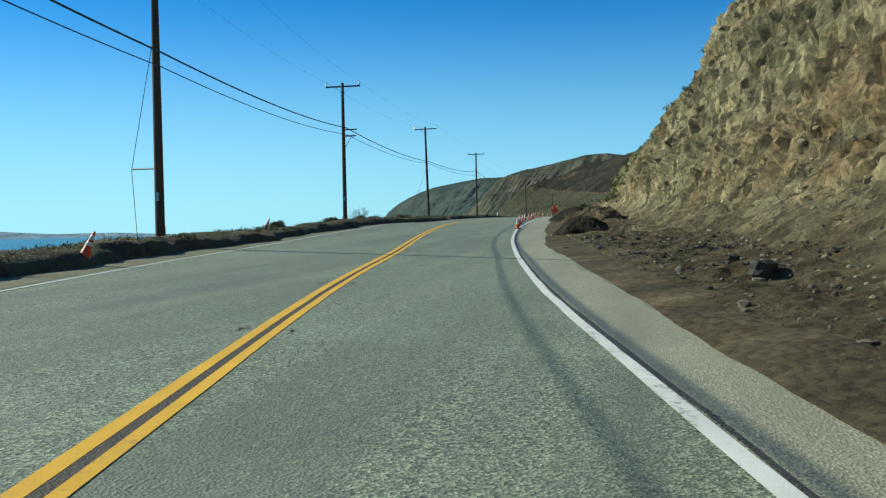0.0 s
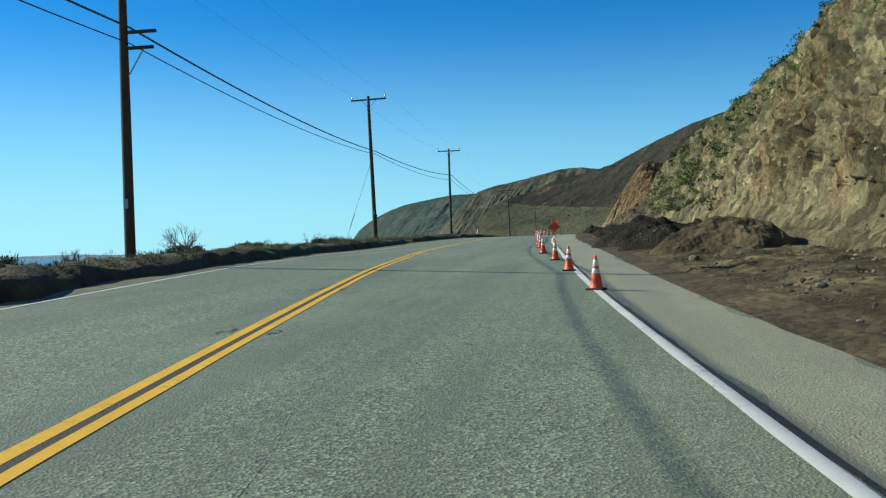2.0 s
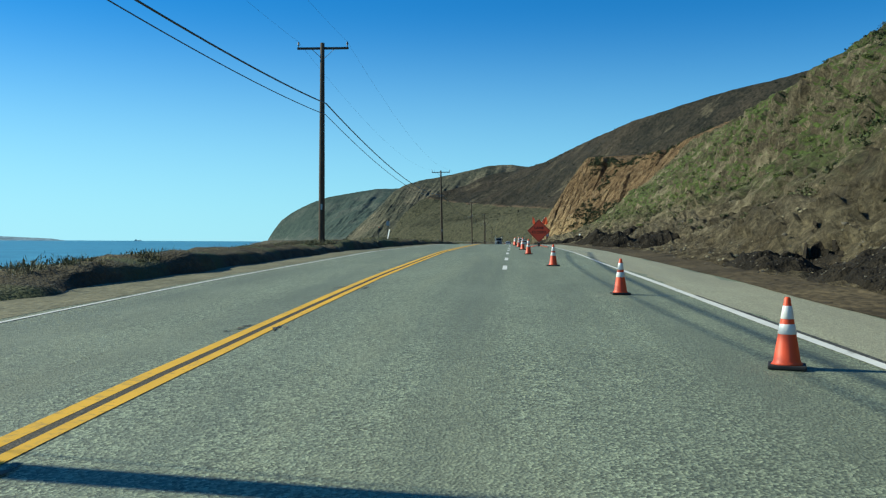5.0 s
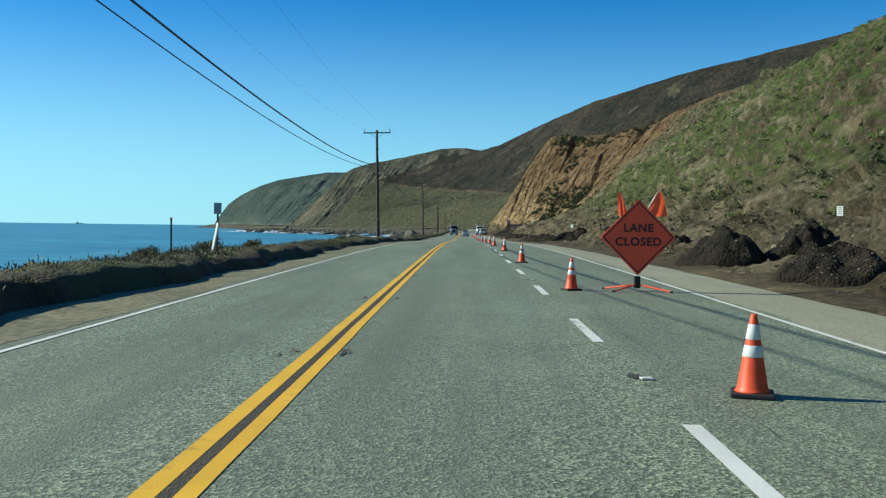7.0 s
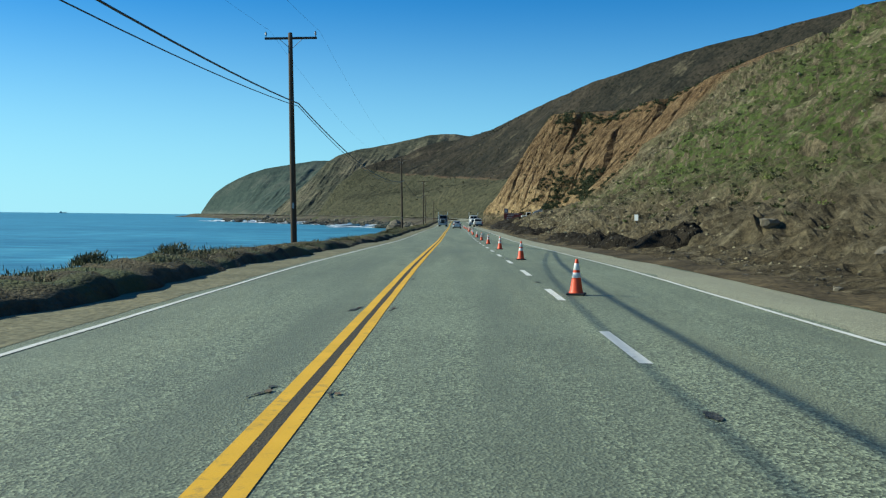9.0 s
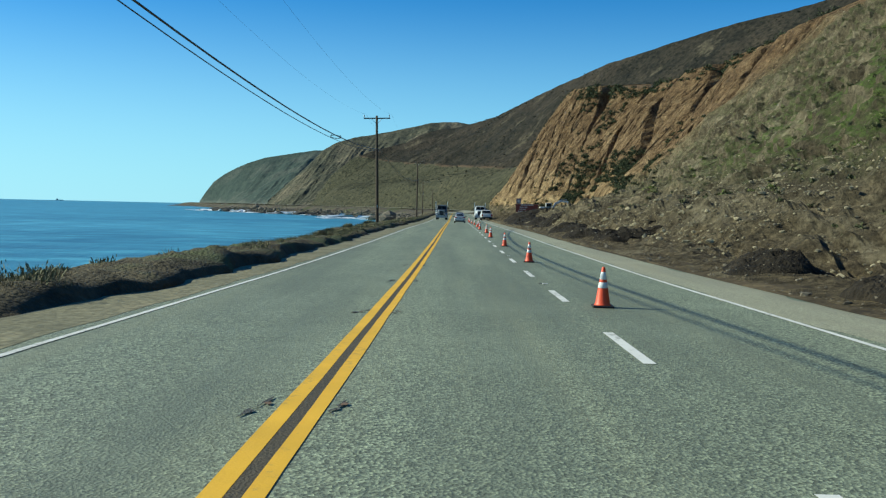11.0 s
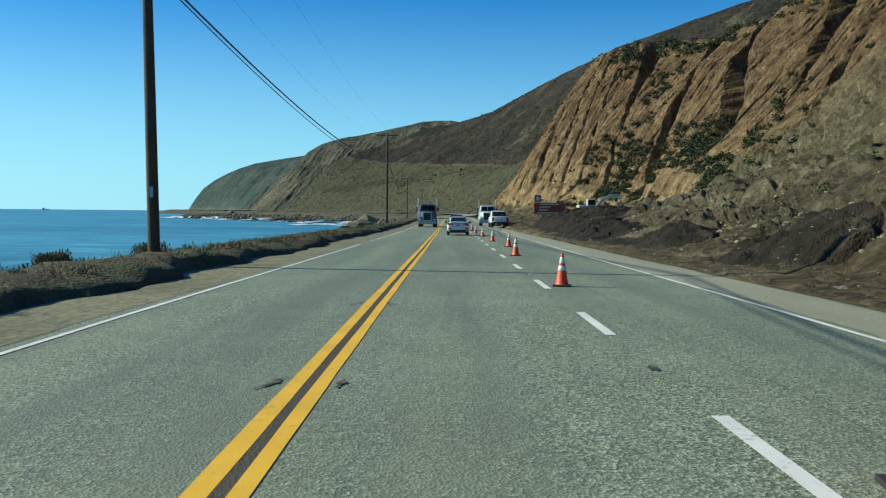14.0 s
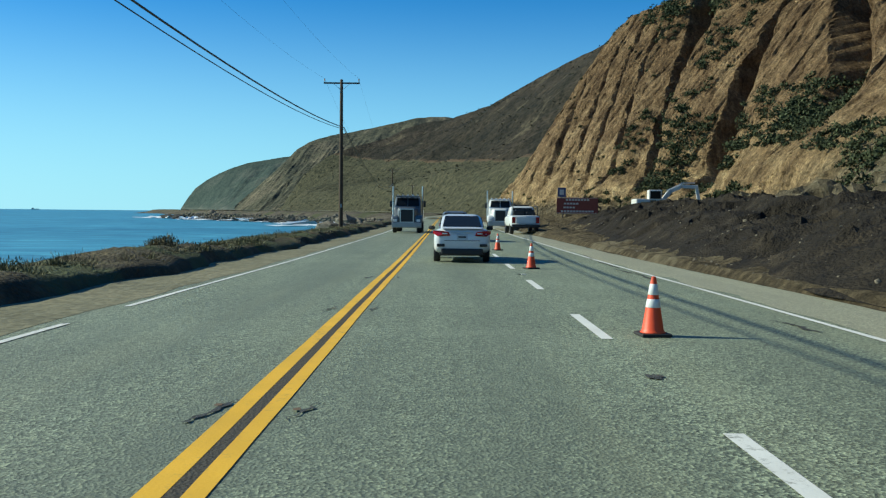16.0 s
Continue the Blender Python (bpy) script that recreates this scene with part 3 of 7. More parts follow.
# hillside: sections across, from the road's edge up
SECTIONS = [
    (-40, [(32, -4.9), (40, -4.3), (48, -1.5), (53, 6), (60, 20), (68, 34), (90, 42), (400, 60), (2500, 60)]),
    (38, [(17, -3.3), (20.5, -3.1), (24, -1.2), (27, 2.5), (31, 14), (36, 27), (44, 36), (400, 60), (2500, 60)]),
    (73, [(12.6, -2.4), (18.3, -2.25), (20.2, -0.9), (22, 2.5), (27.8, 13), (34.3, 25), (44, 34), (400, 60), (2500, 60)]),
    (100, [(10.4, -1.7), (16.3, -1.5), (18.4, 0.3), (20.2, 4.5), (25.2, 13.5), (31, 21), (42, 28), (400, 60), (2500, 60)]),
    (130, [(8.6, -1.1), (13.2, -0.95), (15.4, 1.0), (17.4, 4.5), (21, 9.0), (26, 12.2), (35, 17), (400, 60), (2500, 60)]),
    (160, [(7.6, -0.5), (11, -0.4), (14.5, 1.6), (18, 5.5), (22.5, 10.5), (28, 15.5), (38, 20), (400, 60), (2500, 60)]),
    (198, [(7.2, 0.0), (11, 0.1), (16, 2.4), (25.5, 9.4), (30, 14.5), (35, 18.5), (48, 25), (400, 60), (2500, 60)]),
    (240, [(7.0, 0.0), (11, 0.3), (16, 1.8), (21, 4), (28.5, 12.5), (37, 20.5), (52, 30), (400, 62), (2500, 60)]),
    (300, [(6.9, -0.6), (11, -0.2), (16.5, 2.2), (22, 5.5), (32.6, 14.5), (47, 24.5), (62, 31), (400, 62), (2500, 60)]),
    (370, [(6.8, -0.9), (10, -0.7), (14, 0.4), (24, 5.0), (36, 13.5), (50, 24.5), (64, 33), (400, 62), (2500, 60)]),
    (432, [(6.7, -1.1), (11, -0.8), (20, 1.3), (33, 5.8), (42, 14.5), (58, 34), (70, 39), (400, 62), (2500, 60)]),
    (453, [(6.7, -1.15), (12, -0.9), (27, 0.9), (33.5, 5.4), (40.5, 12.5), (55.5, 32), (67, 38), (400, 62), (2500, 60)]),
    (473, [(6.7, -1.2), (13, -0.8), (31, 0.8), (34.3, 6.8), (42, 12.6), (53, 27), (64, 37), (400, 62), (2500, 60)]),
    (485, [(6.7, -1.2), (13.5, -0.9), (31, 0.7), (33.8, 6.4), (41.2, 13), (50, 26), (60, 36), (400, 62), (2500, 60)]),
    (497, [(6.7, -1.2), (14, -0.9), (31, 0.6), (33.7, 6), (39, 13.8), (45.5, 26), (55.5, 35.5), (400, 62), (2500, 60)]),
    (513, [(6.7, -1.2), (15, -1.0), (30.5, 0.6), (33, 5.5), (38, 15.5), (45.5, 28), (54, 35), (400, 62), (2500, 60)]),
    (529, [(6.7, -1.2), (15, -0.9), (27, 0.8), (29.2, 6), (33.6, 15.5), (42, 28), (50, 35), (400, 62), (2500, 60)]),
    (551, [(6.8, -1.2), (14, -0.6), (22.3, 1.5), (25.3, 8), (30.5, 18.5), (36, 28.5), (42, 38.5), (400, 62), (2500, 60)]),
    (580, [(6.8, -1.2), (12, -0.6), (15, 2), (18.3, 10), (24, 20), (30.5, 31), (38, 41), (400, 62), (2500, 60)]),
    (602, [(7.0, -1.2), (12, -0.6), (14.5, 3), (17.8, 10.5), (23.5, 20), (30, 30), (38.5, 42), (400, 62), (2500, 60)]),
    (645, [(9, -1.2), (16, 0), (24, 5), (32, 12), (42, 22), (52, 31), (62, 38), (400, 65), (2500, 60)]),
    (700, [(30, -1), (40, 3), (50, 8), (62, 16), (76, 26), (90, 36), (110, 46), (400, 70), (2500, 60)]),
]


def hill_points(ys, us):
    """Points of the bare hillside: us run 0 to 6 over the near sections, on to 8 far inland."""
    S = np.array([s[1] for s in SECTIONS])
    yk = np.array([s[0] for s in SECTIONS], float)
    k = np.arange(S.shape[1])
    X, Z = np.zeros((len(ys), len(us))), np.zeros((len(ys), len(us)))
    for j, u in enumerate(us):
        i = min(int(u), S.shape[1] - 2)
        w = u - i
        X[:, j] = np.interp(ys, yk, S[:, i, 0] * (1 - w) + S[:, i + 1, 0] * w)
        Z[:, j] = np.interp(ys, yk, S[:, i, 1] * (1 - w) + S[:, i + 1, 1] * w)
    for A in (X, Z):
        pad = np.pad(A, ((2, 2), (0, 0)), mode="edge")
        A[:] = (pad[:-4] + 2 * pad[1:-3] + 3 * pad[2:-2] + 2 * pad[3:-1] + pad[4:]) / 9
    return X, np.repeat(ys[:, None], len(us), 1), Z


# gullies of the orange cliff: where the wall starts (y at 5 m height), how it leans with height, its depth, the height it starts at
WALLS = [(400, 0.3, 1.0, 3), (418, 0.4, 1.6, 3), (434, 0.5, 2.2, 4), (448, 0.6, 3.4, 4), (462, 0.85, 9.0, 4), (484, 0.8, 9.0, 9), (514.5, 0.36, 13.0, -3), (531.5, 0.6, 11.0, -3),
         (543, 0.55, 4.5, -2), (552, 0.5, 2.6, -1), (560, 0.5, 3.8, -2), (571, 0.5, 2.4, -2), (580, 0.45, 3.4, -2), (592, 0.4, 2.6, -2), (606, 0.3, 4.0, -2), (624, 0.3, 4.0, -2), (642, 0.2, 4.0, -2), (665, 0.2, 4.0, -2), (740, 0.0, 4.0, -2)]


def tooth(run, near, far, wall=0.07, crest=0.6):
    """Recess of one rib from its near wall, over its lit face and crest, to the next gully."""
    step = np.clip(run / wall, 0, 1)
    front = -near * (1 - 0.72 * step - 0.28 * np.clip(run / crest, 0, 1))
    return np.where(run < crest, front, -far * np.clip((run - crest) / (1 - crest), 0, 1) ** 1.3)


def flutes(y, arc, width, seed):
    """Uneven vertical rills: steep near sides, rounded fronts; 0 at the crests, -1 in the rills."""
    q = y / width + 0.5 * vnoise(y * 0.3 / width, arc * 0.04, seed) + 0.16 * vnoise(arc * 0.3, y * 0.2, seed + 3)
    cell = np.floor(q).astype(np.int64)
    deep = 0.3 + 0.7 * hash2(cell, cell * 0, seed + 1)
    fade = 0.6 + 0.4 * vnoise(arc * 0.12 + 7 * hash2(cell, cell * 0, seed + 5), cell * 1.0, seed + 6)
    return deep * fade * tooth(q - cell, 1.0, 1.0, 0.25, 0.65)


def gullies(Y, Z, arc):
    """How far the cliff face stands out from its crests (0 or less)."""
    yw = Y + 1.3 * vnoise(Y * 0.05, arc * 0.07, 10) + 0.7 * vnoise(Y * 0.16, arc * 0.16, 16) + 0.25 * vnoise(Y * 0.5, arc * 0.5, 11)
    lines = [(w[0] + w[1] * (Z - 5), w[2] * np.clip((Z - w[3]) / 6, 0.1, 1)) for w in WALLS]
    cut = np.zeros_like(Y)
    for (a, da), (b, db) in zip(lines, lines[1:]):
        run = (yw - a) / np.maximum(b - a, 1.0)
        cut = np.where((yw >= a) & (yw < b), tooth(np.clip(run, 0, 1), da, db), cut)
    steep = np.clip((Z - 1) / 5, 0.15, 1)
    high = np.clip((Z - 14) / 8, 0, 1)
    cut = cut + steep * (1.0 * flutes(yw, arc, 3.4, 12) + (0.32 + 0.25 * high) * flutes(yw, arc, 1.3, 14))
    cut = cut + steep * (0.22 * fbm(yw * 0.3, arc * 0.25, 17, 3) + 0.07 * cells(yw * 1.3, arc * 0.9, 19) + 0.05 * fbm(yw * 1.8, arc * 1.0, 20, 2))
    return cut


def hill_shape(X, Y, Z, U):
    """Displace the bare hillside: fractured rock, lumpy slope, gullied cliff."""
    gx, gz = np.gradient(X, axis=1), np.gradient(Z, axis=1)
    ln = np.sqrt(gx ** 2 + gz ** 2) + 1e-6
    nx, nz = -gz / ln, gx / ln
    arc = np.cumsum(ln, axis=1)
    lift = np.clip((U - 0.5) / 1.2, 0, 1)
    rock = np.clip((150 - Y) / 40, 0, 1)
    cliff = np.clip((Y + 2.2 * (Z - 8) - 448) / 20, 0, 1) * np.clip((U - 2.2) / 0.8, 0, 1)
    slope = np.clip(1 - rock - cliff, 0, 1)
    d = rock * (1.1 * fbm(Y * 0.09, arc * 0.09, 1, 3) + 0.3 * fbm(Y * 0.4, arc * 0.3, 2, 3) + 0.3 * cells(Y * 0.55 + 0.25 * arc, arc * 0.5, 34) + 0.26 * cells(Y * 1.3, arc * 1.1, 3) + 0.14 * cells(Y * 2.4, arc * 2.0, 33) + 0.04 * fbm(Y * 1.9, arc * 1.5, 4, 2)) * np.clip((U - 1.6) / 0.9, 0.07, 1)
    d = d + slope * (1.2 * fbm(Y * 0.05, arc * 0.07, 5, 4) + 0.5 * ridged(Y * 0.13 + arc * 0.03, arc * 0.05, 6, 3) + 0.35 * cells(Y * 0.4, arc * 0.4, 7) * np.clip(3 * fbm(Y * 0.06, arc * 0.06, 8, 2), 0, 1) + 0.15 * cells(Y * 1.0, arc * 1.1, 29) + 0.26 * fbm(Y * 0.9, arc * 0.9, 9, 3) + 0.5 * ridged(Y * 0.22 + arc * 0.05, arc * 0.03, 30, 2) * np.clip((U - 2) / 2, 0, 1) - 0.9 * np.clip((U - 1.5) / 2, 0, 1))
    crag = slope * np.clip((Y - 300) / 60, 0, 1) * np.clip((U - 2.2) / 1.2, 0, 1)
    d = d + crag * (1.3 * np.clip(ridged(Y * 0.07 + arc * 0.05, arc * 0.06, 71, 3) - 0.5, -0.4, 1) + 0.5 * cells(Y * 0.35, arc * 0.3, 72) * np.clip(4 * fbm(Y * 0.05, arc * 0.08, 73, 2), 0, 1))
    taper = np.clip((6.35 - U) / 1.1, 0, 1)
    cut = gullies(Y, Z, arc) * cliff * taper
    d = d * lift * np.where(U > 6.2, 0.3, 1.0)
    d = d + np.clip(U * 3, 0, 1) * np.clip(2.4 - U, 0, 1) * (0.10 * fbm(Y * 0.8, arc * 0.8, 15, 4) + 0.08 * ridged(arc * 1.2 + 0.5 * fbm(Y * 0.06, arc * 0.1, 27, 2), Y * 0.04, 16, 2) + 0.05 * cells(Y * 2.2, arc * 2.2, 28))
    fan = np.clip((125 - Y) / 20, 0, 1) * np.clip(U - 1.0, 0, 1) * np.clip((3.2 - U) / 0.8, 0, 1)
    d = d + 0.22 * fan * (ridged(Y * 0.55 + arc * 0.45, arc * 0.05, 37, 2) - 0.4)
    return X + nx * d - cut, Y - 0.5 * cut, Z + nz * d - 0.05 * cut


us_near = np.concatenate([np.linspace(0, 1, 14, endpoint=False), np.linspace(1, 6, 145, endpoint=False), np.linspace(6, 8, 12)])
ysn = np.concatenate([np.arange(-40, 24, 2.0), np.arange(24, 160, 0.26), np.arange(160, 455, 0.55), np.arange(455, 612, 0.28), np.arange(612, 700.1, 1.0)])
Xh, Yh, Zh = hill_points(ysn, us_near)
Uh = np.repeat(us_near[None], len(ysn), 0)
Xh, Yh, Zh = hill_shape(Xh, Yh, Zh, Uh)
Zh[:, 0] = np.minimum(Zh[:, 0], road_z(Xh[:, 0], Yh[:, 0])) - 0.08
hill = tagged(sheet("ground_hillside", np.stack([Xh, Yh, Zh], -1), MAT["hill"], smooth=False), "steep roadside hillside of pale rock, green slope and orange eroded cliff", "hillside", kind="structure")


def hill_at(y, u):
    """A place on the finished hillside."""
    i = int(np.clip(np.searchsorted(ysn, y), 0, len(ysn) - 1))
    j = int(np.clip(np.searchsorted(us_near, u), 0, len(us_near) - 1))
    return Vector((Xh[i, j], Yh[i, j], Zh[i, j]))


def land_z(x, y):
    """Height of the land at a place beside the road."""
    i = int(np.clip(np.searchsorted(ysn, y), 0, len(ysn) - 1))
    if x < Xh[i, 0]:
        return float(road_z(np.array(float(x)), np.array(float(y))))
    o = np.argsort(Xh[i])
    return float(np.interp(x, Xh[i][o], Zh[i][o]))


# mountain behind, and the far headland
def range_sheet(name, foot, ridge, back, mat, rows, cols, amp, seed, bench=0.0, fine=1.0):
    """Slope from a foot line up to a ridge line and down its back."""
    s = np.linspace(0, 1, rows)

    def curve(pts):
        p = np.array(pts, float)
        t = np.concatenate([[0], np.cumsum(np.linalg.norm(np.diff(p[:, :2], axis=0), axis=1))])
        t /= t[-1]
        return np.stack([np.interp(s, t, p[:, k]) for k in range(3)], 1)
    F, R = curve(foot), curve(ridge)
    u = np.concatenate([np.linspace(0, 1, cols), np.linspace(1, 2, cols // 4 + 1)[1:]])
    P = np.zeros((rows, len(u), 3))
    for j, w in enumerate(u):
        if w <= 1:
            rise = w ** 1.25
            if bench:
                rise = rise + bench * math.exp(-((w - 0.2) / 0.1) ** 2)
            P[:, j, :2] = F[:, :2] * (1 - w) + R[:, :2] * w
            P[:, j, 2] = F[:, 2] + (R[:, 2] - F[:, 2]) * rise
        else:
            P[:, j, :2] = R[:, :2] + (w - 1) * np.array(back)
            P[:, j, 2] = R[:, 2] * (1 - 0.6 * (w - 1))
    w = np.repeat(u[None], rows, 0)
    fade = np.clip(np.sin(np.clip(w, 0, 1) * math.pi), 0, 1) ** 0.7
    a, bq = P[:, :, 0], P[:, :, 1]
    sl = np.repeat(s[:, None], len(u), 1) * 40
    wide = np.linalg.norm(R[:, :2] - F[:, :2], axis=1)
    amp = amp * np.clip(wide / wide.max() * 1.6, 0.08, 1)[:, None]
    P[:, :, 2] += amp * fade * (0.36 * ridged(sl * 0.5 + 2 * w, w * 1.2, seed, 3) + 0.35 * fbm(a * 0.02, bq * 0.02, seed + 3, 5)) + amp * 0.06 * fbm(a * 0.08, bq * 0.08, seed + 7, 3) * (w < 1.05) + amp * 0.10 * fine * fade * ridged(sl * 2.3 + 3 * w, w * 1.6, seed + 9, 3)
    return sheet(name, P, mat)


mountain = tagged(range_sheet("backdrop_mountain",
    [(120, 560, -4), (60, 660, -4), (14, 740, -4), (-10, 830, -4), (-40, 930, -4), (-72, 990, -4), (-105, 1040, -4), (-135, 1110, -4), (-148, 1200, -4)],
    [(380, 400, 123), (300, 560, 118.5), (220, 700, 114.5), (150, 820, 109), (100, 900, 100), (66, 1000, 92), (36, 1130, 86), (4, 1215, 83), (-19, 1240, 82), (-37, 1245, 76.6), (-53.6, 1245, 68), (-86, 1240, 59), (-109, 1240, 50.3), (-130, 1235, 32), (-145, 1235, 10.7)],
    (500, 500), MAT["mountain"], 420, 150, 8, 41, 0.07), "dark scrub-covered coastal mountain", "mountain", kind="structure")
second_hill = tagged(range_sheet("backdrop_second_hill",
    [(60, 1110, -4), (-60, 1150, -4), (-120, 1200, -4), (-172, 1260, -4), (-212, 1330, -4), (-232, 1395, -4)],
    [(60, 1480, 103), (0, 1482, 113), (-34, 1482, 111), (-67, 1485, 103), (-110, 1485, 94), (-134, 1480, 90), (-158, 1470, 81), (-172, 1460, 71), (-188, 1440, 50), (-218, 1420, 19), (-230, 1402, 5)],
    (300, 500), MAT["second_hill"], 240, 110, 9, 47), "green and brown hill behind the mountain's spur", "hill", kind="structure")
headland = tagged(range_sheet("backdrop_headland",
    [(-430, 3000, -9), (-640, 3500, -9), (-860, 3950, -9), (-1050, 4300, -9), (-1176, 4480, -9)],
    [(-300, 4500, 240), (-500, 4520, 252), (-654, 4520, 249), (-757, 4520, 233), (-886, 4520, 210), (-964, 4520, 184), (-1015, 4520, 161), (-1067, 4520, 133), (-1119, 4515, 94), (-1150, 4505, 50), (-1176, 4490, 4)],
    (300, 300), MAT["headland"], 260, 100, 16, 57, 0.0, 0.0), "green headland falling to the sea, haze mixed into its colour", "headland", kind="structure")


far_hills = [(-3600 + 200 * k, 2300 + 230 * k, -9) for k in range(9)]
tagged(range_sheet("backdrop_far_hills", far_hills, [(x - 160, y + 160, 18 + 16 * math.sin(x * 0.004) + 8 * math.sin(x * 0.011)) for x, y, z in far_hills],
    (-200, 200), MAT["far_hills"], 80, 12, 6, 91), "hills far over the water, haze painted in as pale blue", "hills", kind="structure")


# flat coast round the bay, its road and wall
def two_line_sheet(name, a, b, us, zs, mat, rows, amp, seed, climb=0.0):
    s = np.linspace(0, 1, rows)

    def curve(pts):
        p = np.array(pts, float)
        t = np.concatenate([[0], np.cumsum(np.linalg.norm(np.diff(p, axis=0), axis=1))])
        return np.stack([np.interp(s, t / t[-1], p[:, k]) for k in range(2)], 1)
    A, B = curve(a), curve(b)
    P = np.zeros((rows, len(us), 3))
    for j, (u, z) in enumerate(zip(us, zs)):
        P[:, j, :2] = A * (1 - u) + B * u
        P[:, j, 2] = z + (climb * np.clip(s / 0.3, 0, 1) if z > -3 else 0)
    P[:, :, 0] += amp * 2 * fbm(P[:, :, 0] * 0.03, P[:, :, 1] * 0.03, seed, 4) * (np.array(us) < 0.5)
    P[:, :, 2] += amp * fbm(P[:, :, 0] * 0.06, P[:, :, 1] * 0.06, seed + 1, 5) * (np.array(us) < 0.6)
    return sheet(name, P, mat)


SHORE = [(-22, 560), (-24, 640), (-34, 740), (-60, 860), (-105, 960), (-165, 1050), (-215, 1150), (-260, 1300), (-340, 1550), (-470, 1880), (-540, 1960)]
INLAND = [(9, 560), (30, 650), (40, 760), (20, 870), (-30, 960), (-80, 1050), (-140, 1150), (-170, 1300), (-260, 1550), (-400, 1880), (-440, 1990)]
MAT["coast"] = ground("rocky_coast", [(0.3, (0.04, 0.036, 0.03)), (0.5, (0.11, 0.095, 0.07)), (0.72, (0.2, 0.17, 0.125))], 0.12, 0.5, tint=(0.07, 0.075, 0.035))
coast = tagged(two_line_sheet("ground_coast", SHORE, INLAND, [0, 0.1, 0.2, 0.3, 0.38, 0.46, 0.55, 0.7, 0.85, 1.0], [-8.5, -6.8, -5.6, -4.2, -2.6, -1.9, -1.5, -1.5, -1.4, -1.2], MAT["coast"], 400, 0.5, 71, 1.2), "low rocky coast with brown grass round the bay", "coast", kind="structure")
FAR_ROAD = [(-5.4, 630), (1, 700), (4, 770), (-14, 860), (-62, 960), (-120, 1050), (-180, 1150), (-222, 1300), (-306, 1550), (-440, 1870)]
tagged(two_line_sheet("road_far", FAR_ROAD, [(x + 9, y + 4) for x, y in FAR_ROAD], [0, 0.5, 1], [-1.02, -0.98, -1.02], MAT["shoulder"], 200, 0.0, 3, 1.5), "pale coast road curving round the bay", "road", kind="structure")

# ---- road markings and wear ----
def mark(name, y0, y1, x, width, mat, lift=0.006, step=0.6, rough=0.0, seed=0):
    return strip(name, y0, y1, lambda y: x(y) - width / 2, lambda y: x(y) + width / 2, lift, mat, step, 2, road, rough, seed)


MAT["centre_gap"] = asphalt("brown_stained_asphalt", (0.04, 0.032, 0.016), (0.095, 0.073, 0.036), (0.055, 0.042, 0.022), 0.4)
MAT["slot"] = asphalt("milled_asphalt", (0.03, 0.03, 0.026), (0.085, 0.08, 0.065), (0.04, 0.04, 0.035))
mark("centre_gap", -40, 640, line(AXIS, -0.005), 0.115, MAT["centre_gap"], 0.004, 0.6)
mark("yellow_line", -40, 640, line(AXIS, -0.12), 0.14, MAT["yellow_line"], rough=0.006, seed=2)
mark("yellow_line", -40, 640, line(AXIS, 0.108), 0.125, MAT["yellow_line"], rough=0.006, seed=3)
mark("edge_line", -40, 160, line(RIGHT), 0.16, MAT["white_line"], 0.011, rough=0.008, seed=5)
mark("edge_seam", -40, 150, line(RIGHT, 0.125), 0.07, MAT["slot"], 0.009, rough=0.02, seed=12)
mark("edge_line", 160, 640, line(RIGHT), 0.105, MAT["white_line"], 0.011, rough=0.006, seed=6)
mark("edge_line", -40, 393, line(LEFT), 0.095, MAT["white_line"], 0.008, rough=0.008, seed=7)
for y0, y1 in ((399.5, 401.6), (403.8, 640)):
    mark("edge_line", y0, y1, line(LEFT), 0.095, MAT["white_line"], 0.008, rough=0.008, seed=7)
for k in range(21, 80):
    y = 5.74 + 7.315 * k
    mark("lane_dash", y - 0.1, y + 2.6, lambda q: 0 * q + 1.93, 0.14, MAT["white_line"], 0.006, 0.7)


def slot(x, y, w, ln, lean, name="marker_scar", mat="slot"):
    """A chipped scar where a pavement marker was: a ragged dark patch."""
    c, s = math.cos(lean), math.sin(lean)
    v = []
    for k in range(14):
        a = 2 * math.pi * k / 14
        e = rng.uniform(0.55, 1.05)
        p, q = w / 2 * math.cos(a) * e, ln / 2 * math.sin(a) * e
        v.append((x + p * c - q * s, y + p * s + q * c))
    mesh_object(name, [(p, q, float(road_z(np.array(p), np.array(q))) + (0.010 if mat == "slot" else 0.0145)) for p, q in v], [tuple(range(14))], MAT[mat], road)


for k in (22, 24, 26, 28, 30, 32, 34, 36, 39, 41, 43, 45, 47, 49, 51, 53, 55, 57):
    slot(1.9, 5.74 + 7.315 * k + 4.7, 0.17, 0.34, 0.0)


def chip(x, y):
    """What is left of a white pavement marker."""
    v = [(x - 0.05, y - 0.04), (x + 0.06, y - 0.05), (x + 0.05, y + 0.05), (x - 0.06, y + 0.04)]
    z = float(road_z(np.array(x), np.array(y)))
    mesh_object("marker_chip", [(p, q, z + 0.008) for p, q in v] + [(p, q, z + 0.022) for p, q in v], [(4, 5, 6, 7), (0, 1, 5, 4), (1, 2, 6, 5), (2, 3, 7, 6), (3, 0, 4, 7)], MAT["white_line"], road)


for k in (24, 26, 34, 39, 41, 43, 49, 55):
    chip(1.99, 5.74 + 7.315 * k + 4.55)


